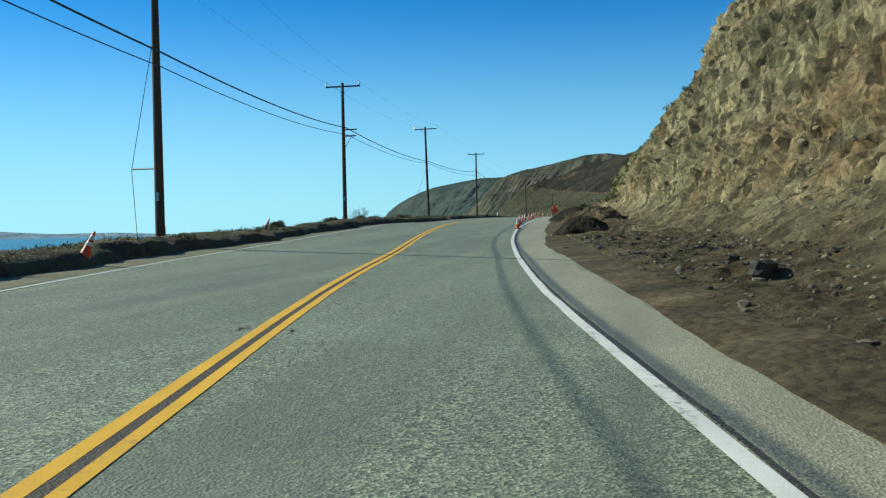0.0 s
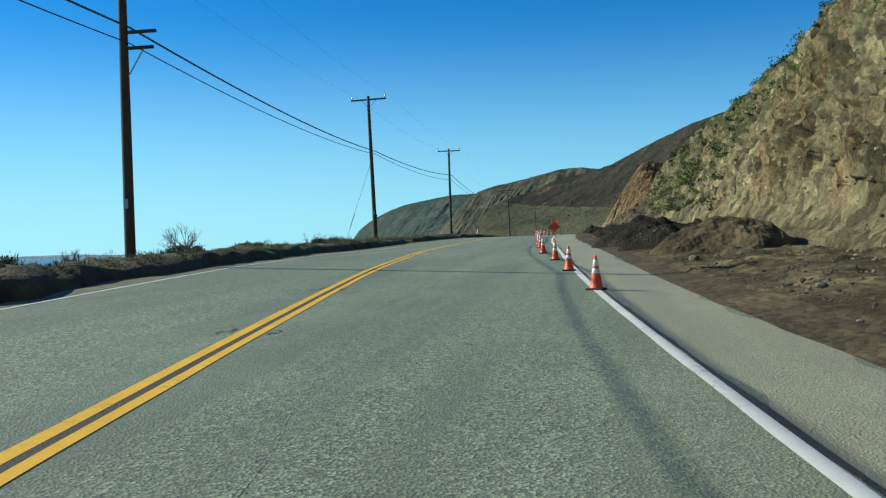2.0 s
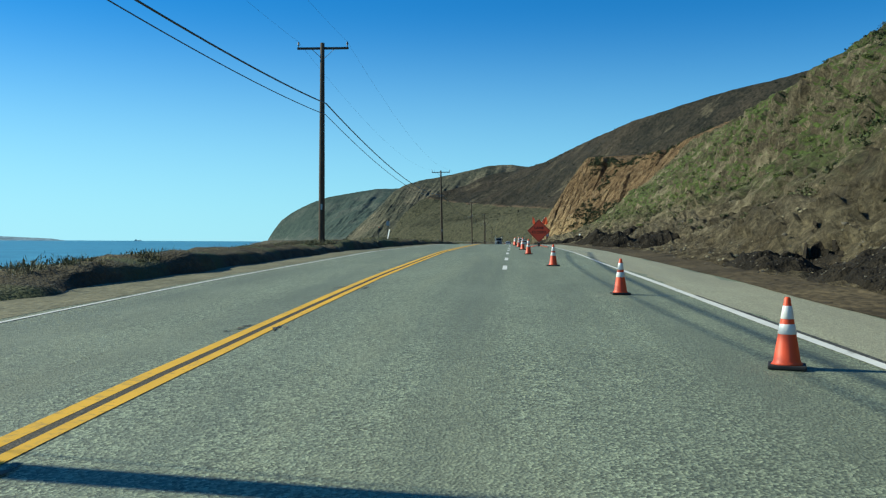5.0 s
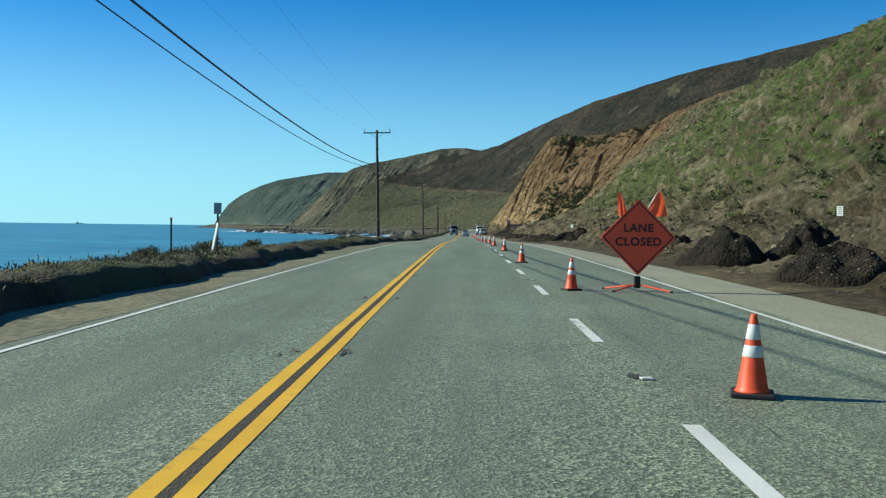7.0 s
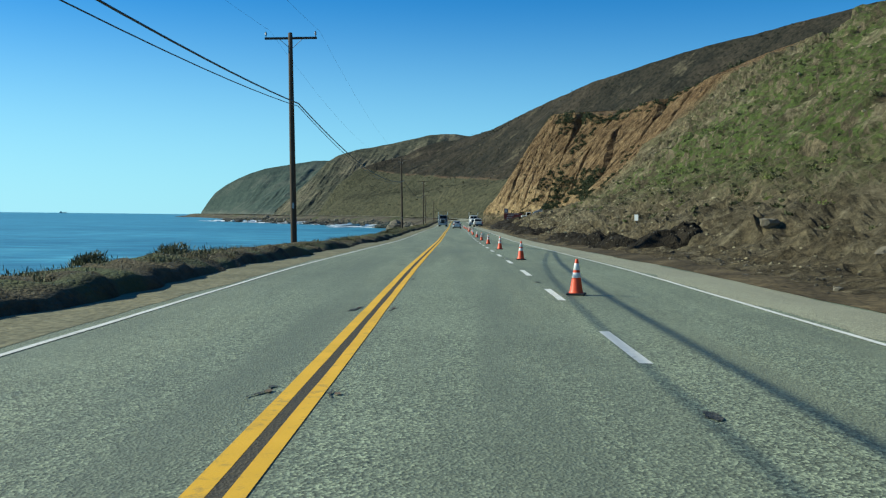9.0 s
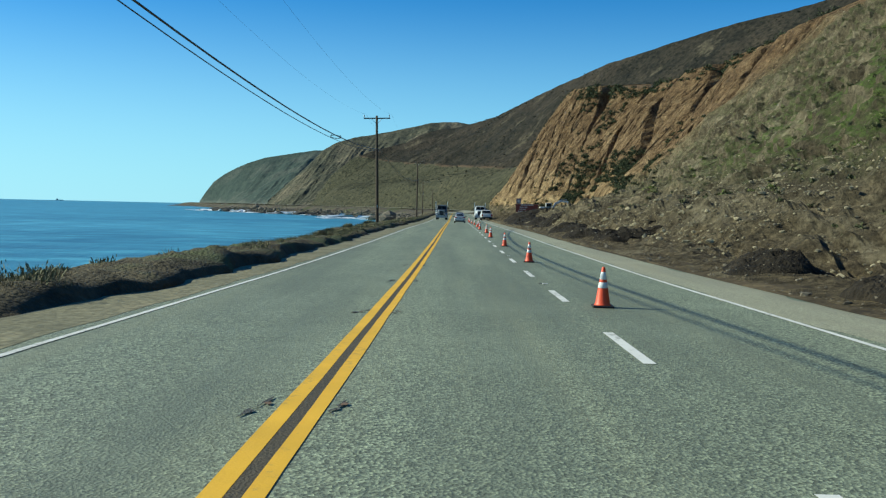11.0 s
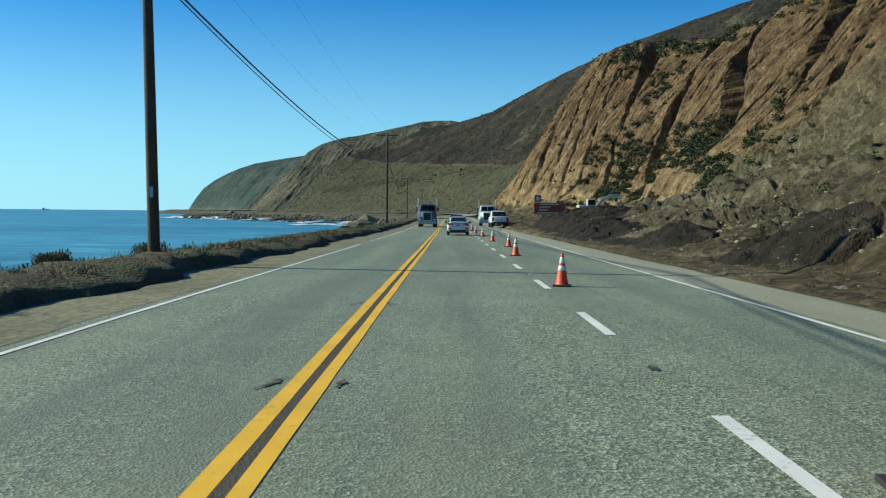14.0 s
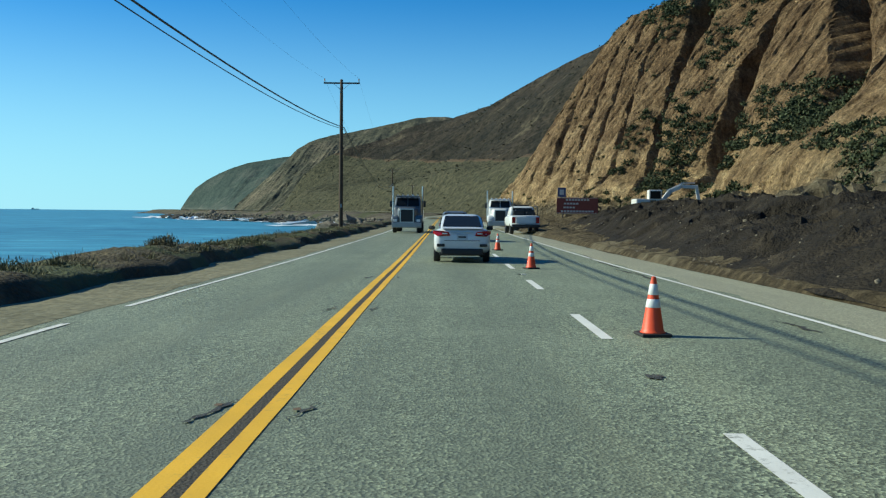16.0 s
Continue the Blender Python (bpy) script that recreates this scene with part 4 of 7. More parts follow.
def crack(points, width, seed, sub=14):
    """A wandering crack, a thin dark sliver on the surface."""
    r = np.random.RandomState(seed)
    V, F = [], []
    pts = np.array(points, float)
    t = np.linspace(0, len(pts) - 1, (len(pts) - 1) * sub + 1)
    xs, ys = np.interp(t, range(len(pts)), pts[:, 0]), np.interp(t, range(len(pts)), pts[:, 1])
    xs = xs + np.cumsum(r.uniform(-0.03, 0.03, len(t))) + r.uniform(-0.02, 0.02, len(t))
    for i in range(len(t)):
        w = width * max(0.15, r.uniform(-0.3, 1.1)) / 2
        for sgn in (-1, 1):
            V.append((xs[i] + sgn * w, ys[i], float(road_z(xs[i] * 1.0, ys[i] * 1.0)) + 0.011))
    F = [(2 * i, 2 * i + 1, 2 * i + 3, 2 * i + 2) for i in range(len(t) - 1)]
    mesh_object("crack", V, F, MAT["slot"], road)


MAT["glue"] = plain("rust_brown_marker_glue", (0.13, 0.08, 0.045), 0.85, vary=0.3)
for k in range(-40, 15):
    y = 324.4 + 7.22 * k + rng.uniform(-0.15, 0.15)
    ax = float(smooth_lerp(np.array(y), AXIS))
    tilt = -float(smooth_lerp(np.array(y + 1.0), AXIS)) + float(smooth_lerp(np.array(y), AXIS))
    far_, wide = rng.uniform(0.25, 0.55), rng.uniform(0.05, 0.11)
    crack([(ax - 0.42 + tilt * 0.5, y - far_), (ax - 0.28 - tilt * 0.2, y + 0.25)], wide, 300 + k, 8)
    crack([(ax + 0.24 + tilt * 0.5, y - far_ * 0.8), (ax + 0.27 - tilt * 0.2, y + 0.2)], wide * 0.8, 400 + k, 8)
    for aside in (-0.3, 0.29):
        slot(ax + aside, y + rng.uniform(-0.1, 0.1), 0.08, 0.13, 0.0, "marker_glue", "glue")
crack([(9.6, 52), (7.9, 66), (6.2, 78), (5.2, 88)], 0.006, 1, 30)
crack([(5.6, 84), (4.9, 92), (4.4, 101), (4.2, 107), (3.9, 116), (3.6, 124)], 0.009, 2, 30)
crack([(8.6, 96.6), (5.6, 95.2)], 0.016, 4)
crack([(2.6, 168), (2.5, 185), (2.6, 205), (2.5, 230)], 0.007, 5, 30)
crack([(2.55, 300), (2.45, 330), (2.6, 360), (2.5, 390)], 0.008, 6, 40)
crack([(-2.0, 130), (-2.4, 150), (-2.5, 175)], 0.01, 7, 30)
crack([(3.9, 235), (4.1, 262), (4.3, 290)], 0.007, 8, 30)
crack([(10.9, 44), (9.7, 43.6)], 0.014, 9)
crack([(12.4, 41), (11.2, 40.6)], 0.014, 10)
# mud dropped and dragged over the closed lane
for k, (x, y, ln) in enumerate(((4.75, 396.0, 1.6), (4.6, 394.0, 1.3), (4.9, 390.2, 1.2), (5.25, 389.0, 0.9), (5.05, 382.8, 2.8), (4.7, 401.5, 1.2), (4.9, 411.0, 4.5), (5.0, 416.2, 4.0), (5.15, 421.0, 4.2))):
    crack([(x, y), (x + 0.06, y + 0.4 * ln), (x + 0.02, y + ln)], 0.13, 500 + k, 12)
for k in range(26):
    y = rng.uniform(40, 420)
    x = float(smooth_lerp(np.array(y), AXIS)) + rng.uniform(-3, 3.2)
    crack([(x, y), (x + rng.uniform(0.3, 1.2), y + rng.uniform(-0.1, 0.1))], 0.012, 40 + k)


ys = np.arange(-40, 640, 0.35)
us_ = np.linspace(0, 1, 8)
inner = smooth_lerp(ys, EDGE) - 0.02 - 0.10 * np.clip(fbm(ys * 0.22, ys * 0 + 2, 81, 5), -0.3, 1.2)
outer = smooth_lerp(ys, EDGE) + 1.3
Xs = inner[:, None] * (1 - us_) + outer[:, None] * us_
Ys = np.repeat(ys[:, None], 8, 1)
Zs = road_z(Xs, Ys) + 0.012 + 0.09 * np.sin(us_ * math.pi * 0.5)[None] * (1 + 0.6 * fbm(Ys * 0.7, Xs * 0.7, 82, 3))
tagged(sheet("ground_spill", np.stack([Xs, Ys, Zs], -1), MAT["dirt"], smooth=True), "thin brown dirt spilled over the pavement edge", "dirt", kind="structure")

# ---- leaves, rocks ----
def leaf_material(name, lo, hi):
    m, n, l, b = material(name, 0.8, 0, 0.2)
    g = n.new("ShaderNodeNewGeometry")
    l.new(ramp(n, l, g.outputs["Random Per Island"], [(0.0, lo), (0.6, tuple((p + q) / 2 for p, q in zip(lo, hi))), (1.0, hi)]), b.inputs["Base Color"])
    b.inputs["Subsurface Weight"].default_value = 0.0
    return m


MAT["leaf"] = leaf_material("shrub_leaves", (0.045, 0.052, 0.024), (0.17, 0.17, 0.08))
MAT["leaf_dark"] = leaf_material("dark_shrub_leaves", (0.018, 0.028, 0.010), (0.07, 0.09, 0.03))
MAT["leaf_berm"] = leaf_material("grey_green_coastal_leaves", (0.085, 0.09, 0.048), (0.27, 0.255, 0.14))
MAT["leaf_gully"] = leaf_material("gully_scrub_leaves", (0.018, 0.026, 0.012), (0.075, 0.088, 0.04))
MAT["leaf_fresh"] = leaf_material("fresh_grass_leaves", (0.08, 0.11, 0.024), (0.21, 0.235, 0.075))
MAT["leaf_dry"] = leaf_material("dry_grass_leaves", (0.1, 0.086, 0.048), (0.27, 0.235, 0.135))


def rock_material(name, lo, hi):
    m, n, l, b = material(name, 0.9, 0, 0.2)
    co = coords(n)
    g = n.new("ShaderNodeObjectInfo")
    c = ramp(n, l, noise_node(n, l, co, 2.2, 6, 0.65), [(0.3, lo), (0.7, hi)])
    c = mix(n, l, 0.5, c, ramp(n, l, g.outputs["Random"], [(0, (0.7, 0.7, 0.7)), (1, (1.25, 1.22, 1.2))]), "MULTIPLY")
    l.new(c, b.inputs["Base Color"])
    bump(n, l, b, noise_node(n, l, co, 7, 6, 0.7), 0.7, 0.05)
    return m


MAT["rock"] = rock_material("grey_brown_rock", (0.085, 0.073, 0.053), (0.27, 0.235, 0.175))
MAT["rock_pale"] = rock_material("pale_cliff_rock", (0.13, 0.115, 0.07), (0.42, 0.36, 0.225))
MAT["rock_dark"] = rock_material("dark_wet_rock", (0.02, 0.02, 0.018), (0.09, 0.085, 0.075))


def leaf_cloud(centres, radii, heights, count, size, r, up=0.25, slim=0.5):
    """Quads for many shrubs at once: returns vertices and faces."""
    V, k = [], 0
    for c, rad, h, n, s in zip(centres, radii, heights, count, size):
        d = r.normal(size=(n, 3))
        d /= np.linalg.norm(d, axis=1)[:, None]
        d[:, 2] = np.abs(d[:, 2]) * 1.0 - up * r.rand(n)
        lob = 0.62 + 0.38 * np.sin(d[:, 0] * 4 + c[0] * 3) * np.cos(d[:, 1] * 5 + c[1] * 2) + 0.16 * r.normal(size=n)
        p = np.array(c) + d * lob[:, None] * np.array([rad, rad, h])
        a = r.normal(size=(n, 3))
        a /= np.linalg.norm(a, axis=1)[:, None]
        b2 = np.cross(a, r.normal(size=(n, 3)))
        b2 /= np.linalg.norm(b2, axis=1)[:, None] + 1e-6
        if slim < 0.4:
            a = a * 0.6 + d * 0.5 + np.array([0, 0, 0.7])
        sz = s * r.uniform(0.6, 1.4, n)[:, None]
        V.append(np.stack([p - a * sz - b2 * sz * slim, p + a * sz * 0.2 - b2 * sz * slim * 1.2, p + a * sz + b2 * sz * slim * 0.4, p - a * sz * 0.1 + b2 * sz * slim * 1.2], 1).reshape(-1, 3))
    V = np.concatenate(V)
    F = np.arange(len(V)).reshape(-1, 4)
    return V, F


def raw_mesh(name, V, F, mat, smooth=False):
    me = bpy.data.meshes.new(name)
    n = F.shape[1]
    me.vertices.add(len(V))
    me.vertices.foreach_set("co", np.asarray(V, np.float32).reshape(-1))
    me.loops.add(F.size)
    me.loops.foreach_set("vertex_index", F.reshape(-1).astype(np.int32))
    me.polygons.add(len(F))
    me.polygons.foreach_set("loop_start", np.arange(0, F.size, n, dtype=np.int32))
    me.polygons.foreach_set("use_smooth", np.full(len(F), smooth))
    me.update(calc_edges=True)
    me.materials.append(mat)
    return me


def scatter_shrubs(name, label, spots, mat, per, size, seed, slim=0.5):
    r = np.random.RandomState(seed)
    c = [s[0] for s in spots]
    V, F = leaf_cloud(c, [s[1] for s in spots], [s[2] for s in spots], [per] * len(c), [size * (0.5 + 0.5 * s[1]) for s in spots], r, 0.25, slim)
    return tagged(new(name, raw_mesh(name, V, F, mat)), label, "shrubs", kind="stuff")


# shrubs on the hillside
r1 = np.random.RandomState(11)
spots, fresh, dark = [], [], []


def plant(kind, y, u, rad, flat=0.8, sink=0.0):
    p = hill_at(y, u)
    kind.append(((p.x - sink, p.y, p.z), rad, rad * flat * r1.uniform(0.75, 1.25)))


while len(spots) < 560:
    y, u = r1.uniform(95, 400), r1.uniform(1.7, 6.0)
    if y < 122 and u < 3.5:
        continue
    if vnoise(np.array(y * 0.05), np.array(u * 1.2), 91) < -0.1 and r1.rand() < 0.7:
        continue
    plant(spots if r1.rand() < 0.62 else fresh, y, u, r1.uniform(0.2, 0.7) * (1.3 if u > 4.8 else 1))
# a belt of bushes above the spoil heaps
for k in range(150):
    plant(fresh if k % 5 < 3 else spots, r1.uniform(121, 158), r1.uniform(1.7, 3.4), r1.uniform(0.3, 0.85), 0.75)
for k in range(110):
    plant(dark, r1.uniform(150, 235), r1.uniform(2.6, 6.1), r1.uniform(0.4, 1.1))
for k in range(34):
    plant(dark, r1.uniform(66, 104), r1.uniform(5.0, 6.15), r1.uniform(0.5, 1.25), 0.9)
for k in range(60):
    plant(dark, r1.uniform(120, 200), r1.uniform(4.2, 6.1), r1.uniform(0.6, 1.4))
scatter_shrubs("hillside_shrubs", "grey-green scrub dotted over the hillside", spots, MAT["leaf"], 150, 0.077, 1)
scatter_shrubs("hillside_grass_clumps", "fresh green grass clumps on the slope", fresh, MAT["leaf_fresh"], 160, 0.07, 2)
small_tufts = []
for k in range(1700):
    y, u = r1.uniform(118, 405), r1.uniform(1.6, 6.0)
    plant(small_tufts, y, u, r1.uniform(0.12, 0.34), 0.8)
scatter_shrubs("slope_tufts", "small dull green and grey tufts on the slope", small_tufts, MAT["leaf"], 30, 0.14, 31)
# scrub in the gullies, on the ledge and along the cliff's brow
gully = []


def thicket(n, y0, y1, u0, u1, lean, lo, hi):
    """A mass of scrub that climbs a gully: y grows by lean with each step of u."""
    for k in range(n):
        u = r1.uniform(u0, u1)
        plant(gully, r1.uniform(y0, y1) + lean * (u - u0), u, r1.uniform(lo, hi), 0.9)


thicket(120, 517, 530, 2.4, 4.2, 5.5, 0.6, 1.5)
thicket(30, 523, 531, 4.2, 5.6, 5.0, 0.5, 1.1)
thicket(60, 505, 513, 2.3, 4.0, 3.0, 0.5, 1.3)
thicket(110, 481, 505, 3.2, 4.1, 3.0, 0.6, 1.4)
thicket(90, 455, 466, 2.6, 4.6, 7.0, 0.5, 1.3)
thicket(60, 440, 462, 2.2, 4.4, 3.0, 0.4, 1.0)
thicket(170, 515, 566, 5.6, 6.25, 2.0, 0.7, 1.8)
thicket(120, 440, 515, 5.5, 6.3, 2.0, 0.6, 1.6)
thicket(60, 566, 630, 5.7, 6.3, 2.0, 0.4, 0.9)
thicket(70, 480, 545, 1.9, 2.4, 3.0, 0.4, 0.9)
thicket(40, 540, 595, 2.6, 5.2, 3.0, 0.25, 0.6)
thicket(60, 515, 522, 2.4, 3.9, 3.0, 0.7, 1.5)
thicket(34, 536, 541, 2.9, 4.0, 2.0, 0.5, 1.1)
thicket(16, 498.5, 502, 2.9, 3.4, 1.0, 0.5, 1.0)
thicket(70, 484, 494, 3.45, 4.2, 4.0, 0.7, 1.4)
thicket(26, 471, 477, 2.9, 3.3, 1.0, 0.6, 1.1)
thicket(24, 491, 497, 2.1, 2.5, 1.0, 0.5, 0.9)
thicket(14, 528, 532, 4.5, 4.9, 1.0, 0.5, 0.9)
thicket(26, 549, 557, 5.2, 5.8, 2.0, 0.5, 1.0)
for k in range(70):
    plant(dark, r1.uniform(425, 600), r1.uniform(1.5, 2.3), r1.uniform(0.3, 0.9))
scatter_shrubs("slope_bushes", "dark green bushes on the slope", dark, MAT["leaf_dark"], 220, 0.08, 3)
scatter_shrubs("gully_scrub", "dark green scrub in the cliff gullies and on its brow", gully, MAT["leaf_gully"], 112, 0.15, 33)

# scrub on the far slopes
far = []
me = mountain.data
for k in range(2600):
    v = me.vertices[int(r1.rand() * 419) * (150 + 37) + int(r1.rand() ** 0.8 * 149)].co
    rad = r1.uniform(0.4, 1.0)
    far.append(((v.x + r1.uniform(-2, 2), v.y + r1.uniform(-2, 2), v.z), rad, rad * 0.3))
MAT["leaf_far"] = leaf_material("far_scrub_leaves", (0.02, 0.024, 0.012), (0.05, 0.052, 0.026))
scatter_shrubs("mountain_scrub", "dark scrub over the mountain slope", far, MAT["leaf_far"], 10, 0.4, 5)

# plants along the berm
bspots, dspots, blades = [], [], []
for y in np.arange(34, 474, 0.34):
    n0 = float(vnoise(np.array(y * 0.11), np.array(3.3), 55))
    o = -r1.uniform(0.45, 3.0)
    x = float(smooth_lerp(np.array(y), FOOT)) + o
    if n0 < -0.3 and r1.rand() < 0.6:
        continue
    rad = r1.uniform(0.16, 0.42) * (1 + 0.35 * max(0, n0))
    (bspots if r1.rand() < 0.7 else dspots).append(((x, y, berm_z(x, y) - 0.03), rad, rad * r1.uniform(0.35, 0.7)))
    blades.append(((x, y, berm_z(x, y)), rad * 0.8, rad * 0.6))
scatter_shrubs("berm_plants", "low grey-green plants along the berm", bspots, MAT["leaf_berm"], 115, 0.053, 6, 0.32)
scatter_shrubs("berm_dry_scrub", "low tan and grey dry scrub along the berm", dspots, MAT["leaf_dry"], 170, 0.042, 7, 0.2)
scatter_shrubs("berm_grass", "thin dry grass blades on the berm", blades, MAT["leaf"], 26, 0.09, 8, 0.06)

tufts, dry_tufts = [], []
for y in np.arange(36, 474, 0.9):
    if float(vnoise(np.array(y * 0.16), np.array(8.1), 56)) < -0.15:
        continue
    x = float(smooth_lerp(np.array(y), FOOT)) - r1.uniform(0.8, 2.4)
    rad = r1.uniform(0.35, 0.8) * float(np.interp(y, [85, 110, 135, 160, 300, 325], [0.8, 1.1, 1.1, 0.9, 0.9, 0.75]))
    (tufts if r1.rand() < 0.6 else dry_tufts).append(((x, y + r1.uniform(-0.4, 0.4), berm_z(x, y) - 0.05), rad, rad * r1.uniform(0.35, 0.6)))
scatter_shrubs("berm_tufts", "rounded green-grey tufts on the berm's crest", tufts, MAT["leaf_berm"], 520, 0.042, 21, 0.34)
scatter_shrubs("berm_straw_tufts", "straw-coloured grassy tufts on the berm's crest", dry_tufts, MAT["leaf_dry"], 520, 0.05, 22, 0.12)

SHRUBS = [(-7.9, 113, 0.75), (-8.5, 118, 0.6), (-9.2, 124, 0.7), (-8.9, 203.5, 0.5), (-8.8, 209.6, 0.7), (-9.5, 208.4, 0.6), (-8.6, 215.5, 0.5), (-8.8, 245, 0.5), (-8.6, 251, 0.65), (-7.6, 325, 0.34), (-7.7, 329, 0.38), (-8.0, 341, 0.48), (-8.6, 347, 0.4), (-8.4, 128, 0.7), (-9.0, 131.5, 0.8), (-9.3, 135, 0.75), (-7.4, 121.5, 0.5), (-4.9, 97, 0.5), (-5.7, 100, 0.45), (-6.7, 107.5, 0.5), (-7.3, 110.5, 0.5), (-3.2, 84.5, 0.4), (-9.0, 366, 0.5), (-9.4, 374, 0.7), (-8.2, 417, 0.6), (-1.6, 70, 0.5), (-3.9, 86, 0.55)]
for k, (x, y, rad) in enumerate(SHRUBS):
    r = np.random.RandomState(100 + k)
    V, F = leaf_cloud([(0, 0, 0.08)], [rad], [rad * 0.62], [2300], [0.038], r, 0.25, 0.3)
    sh = thing("shrub", "rounded grey-green coastal shrub on the berm", "shrub", "berm shrubs", (x, y, berm_z(x, y)))
    o = new("foliage", raw_mesh("foliage", V, F, MAT["leaf_berm"] if k % 3 else MAT["leaf_dry"]))
    o.parent = sh
    bm = bmesh.new()
    for q in range(5):
        a = q * 1.3
        tube(bm, (0, 0, -0.15), (0.5 * rad * math.cos(a), 0.5 * rad * math.sin(a), rad * 0.5), 0.02, 0.008, 5)
    part("stems", bm, MAT["rock_dark"], sh)


def bare_bush(x, y, h, seed):
    """A leafless bush: forking grey branches."""
    r = np.random.RandomState(seed)
    b0 = thing("bare_bush", "leafless grey bush with forking twigs on the berm", "bush", "bare bushes", (x, y, berm_z(x, y) - 0.05))

    def fork(bm, p, d, ln, rad, depth):
        q = p + d * ln
        tube(bm, p, q, rad, rad * 0.65, 5)
        if depth:
            for k in range(3 if depth > 1 else 2):
                e = (d + Vector(r.normal(size=3)) * 0.42 + Vector((0, 0, 0.12))).normalized()
                fork(bm, p + d * ln * r.uniform(0.5, 1.0), e, ln * r.uniform(0.5, 0.85), rad * 0.6, depth - 1)
    for k in range(6):
        a = k * 1.05 + r.uniform(-0.3, 0.3)
        bm = bmesh.new()
        fork(bm, Vector((0, 0, 0)), Vector((math.cos(a) * 0.7, math.sin(a) * 0.7, r.uniform(0.5, 1.0))).normalized(), h * r.uniform(0.4, 0.6), 0.016, 3)
        part("branch", bm, MAT["twig"], b0)


MAT["twig"] = plain("grey_dry_twigs", (0.14, 0.11, 0.08), 0.9, vary=0.3)
for k, (x, y, h) in enumerate(((-8.6, 124.0, 0.95), (-9.0, 128.0, 0.95), (-4.6, 96.6, 1.15), (-5.6, 98.2, 0.95), (-3.4, 88.0, 0.45), (-9.9, 136.6, 0.85), (-9.2, 133.5, 0.5))):
    bare_bush(x, y, h, 60 + k)


def rock_bm(bm, c, rad, r, squash=0.7):
    b2 = bmesh.new()
    bmesh.ops.create_icosphere(b2, subdivisions=2, radius=1)
    ph = r.uniform(0, 9, 3)
    for v in b2.verts:
        q = v.co
        k = 1 + 0.28 * math.sin(2.6 * q.x + ph[0]) * math.cos(2.2 * q.y + ph[1]) + 0.2 * math.sin(4.1 * q.z + ph[2] + q.x) + r.uniform(-0.07, 0.07)
        v.co = Vector((q.x * k, q.y * k * 0.85, q.z * k * squash)) * rad + Vector(c)
    me = bpy.data.meshes.new("tmp")
    b2.to_mesh(me)
    b2.free()
    bm.from_mesh(me)
    bpy.data.meshes.remove(me)


BOULDERS = [(18.4, 44.2, 0.27, 1), (15.3, 62, 0.13, 0), (14.2, 66, 0.1, 0), (12.4, 144, 0.3, 0), (13.2, 262, 0.35, 0), (12.6, 250, 0.3, 0), (14.8, 330, 0.3, 0), (15.5, 345, 0.26, 0), (17, 388, 0.35, 0), (13.5, 355, 0.24, 0)]
for k, (x, y, rad, dk) in enumerate(BOULDERS):
    bm = bmesh.new()
    rock_bm(bm, (0, 0, rad * 0.25), rad, np.random.RandomState(200 + k))
    b0 = part("boulder", bm, MAT["rock_dark"] if dk else MAT["rock"])
    b0.location = (x, y, land_z(x, y))
    tagged(b0, "dark broken boulder lying on the dirt" if dk else "angular grey-brown boulder at the slope's foot", "boulder", "boulders")

# loose stones beside the road
BALLS = []
for level in (1, 2):
    base = bmesh.new()
    bmesh.ops.create_icosphere(base, subdivisions=level, radius=1)
    BALLS.append((np.array([v.co[:] for v in base.verts]), np.array([[v.index for v in f.verts] for f in base.faces])))
    base.free()
bv, bf = BALLS[0]


def stones(name, label, mat, n, where, size, seed, squash=1.0, jag=0.3, level=0):
    bv, bf = BALLS[level]
    r = np.random.RandomState(seed)
    V, F = [], []
    for k in range(n):
        x, y, z = where(r)
        s = size * r.uniform(0.35, 1.0) ** 2 * (1 + (r.rand() < 0.06) * 1.6)
        q = bv * (1 + r.uniform(-jag, jag, (len(bv), 1))) * np.array([1, r.uniform(0.6, 1), r.uniform(0.5, 0.8) * squash]) * s
        V.append(q + np.array([x, y, z + s * 0.2]))
        F.append(bf + k * len(bv))
    return tagged(new(name, raw_mesh(name, np.concatenate(V), np.concatenate(F), mat)), label, "stones", kind="stuff")


def by_edge(r):
    y = r.uniform(34, 430)
    x = float(smooth_lerp(np.array(y), EDGE)) + 0.2 + r.exponential(2.2)
    return x, y, land_z(x, y)


def on_talus(r):
    y, u = r.uniform(34, 470), 0.6 + 4.4 * r.uniform(0, 1) ** 1.6
    p = hill_at(y, u)
    return p.x, p.y, p.z


def by_rock(r):
    y = r.uniform(40, 98)
    x = float(smooth_lerp(np.array(y), EDGE)) + r.uniform(1.2, 8.0)
    return x, y, land_z(x, y)


stones("loose_stones", "small loose stones strewn along the dirt", MAT["rock"], 5200, by_edge, 0.052, 1)
stones("talus_stones", "pale broken stones over the talus slope", MAT["rock_pale"], 6000, on_talus, 0.085, 2)
stones("rubble", "grey rubble at the foot of the rock face", MAT["rock"], 1700, by_rock, 0.06, 3)


def by_heap(r):
    y = r.uniform(46, 68)
    x = float(smooth_lerp(np.array(y), EDGE)) + 1.4 + abs(r.normal()) * 2.2
    return x, y, land_z(x, y)


stones("dark_rubble", "dark broken rubble dumped on the dirt beside the road", MAT["rock_dark"], 420, by_heap, 0.075, 41)


MAT["rock_orange"] = rock_material("orange_cliff_stone", (0.12, 0.078, 0.042), (0.42, 0.29, 0.15))


def on_face(r):
    p = hill_at(r.uniform(34, 116), r.uniform(1.9, 6.0))
    return p.x, p.y, p.z - 0.06


def on_cliff(r):
    p = hill_at(r.uniform(425, 610), r.uniform(2.2, 5.8))
    return p.x, p.y, p.z - 0.06


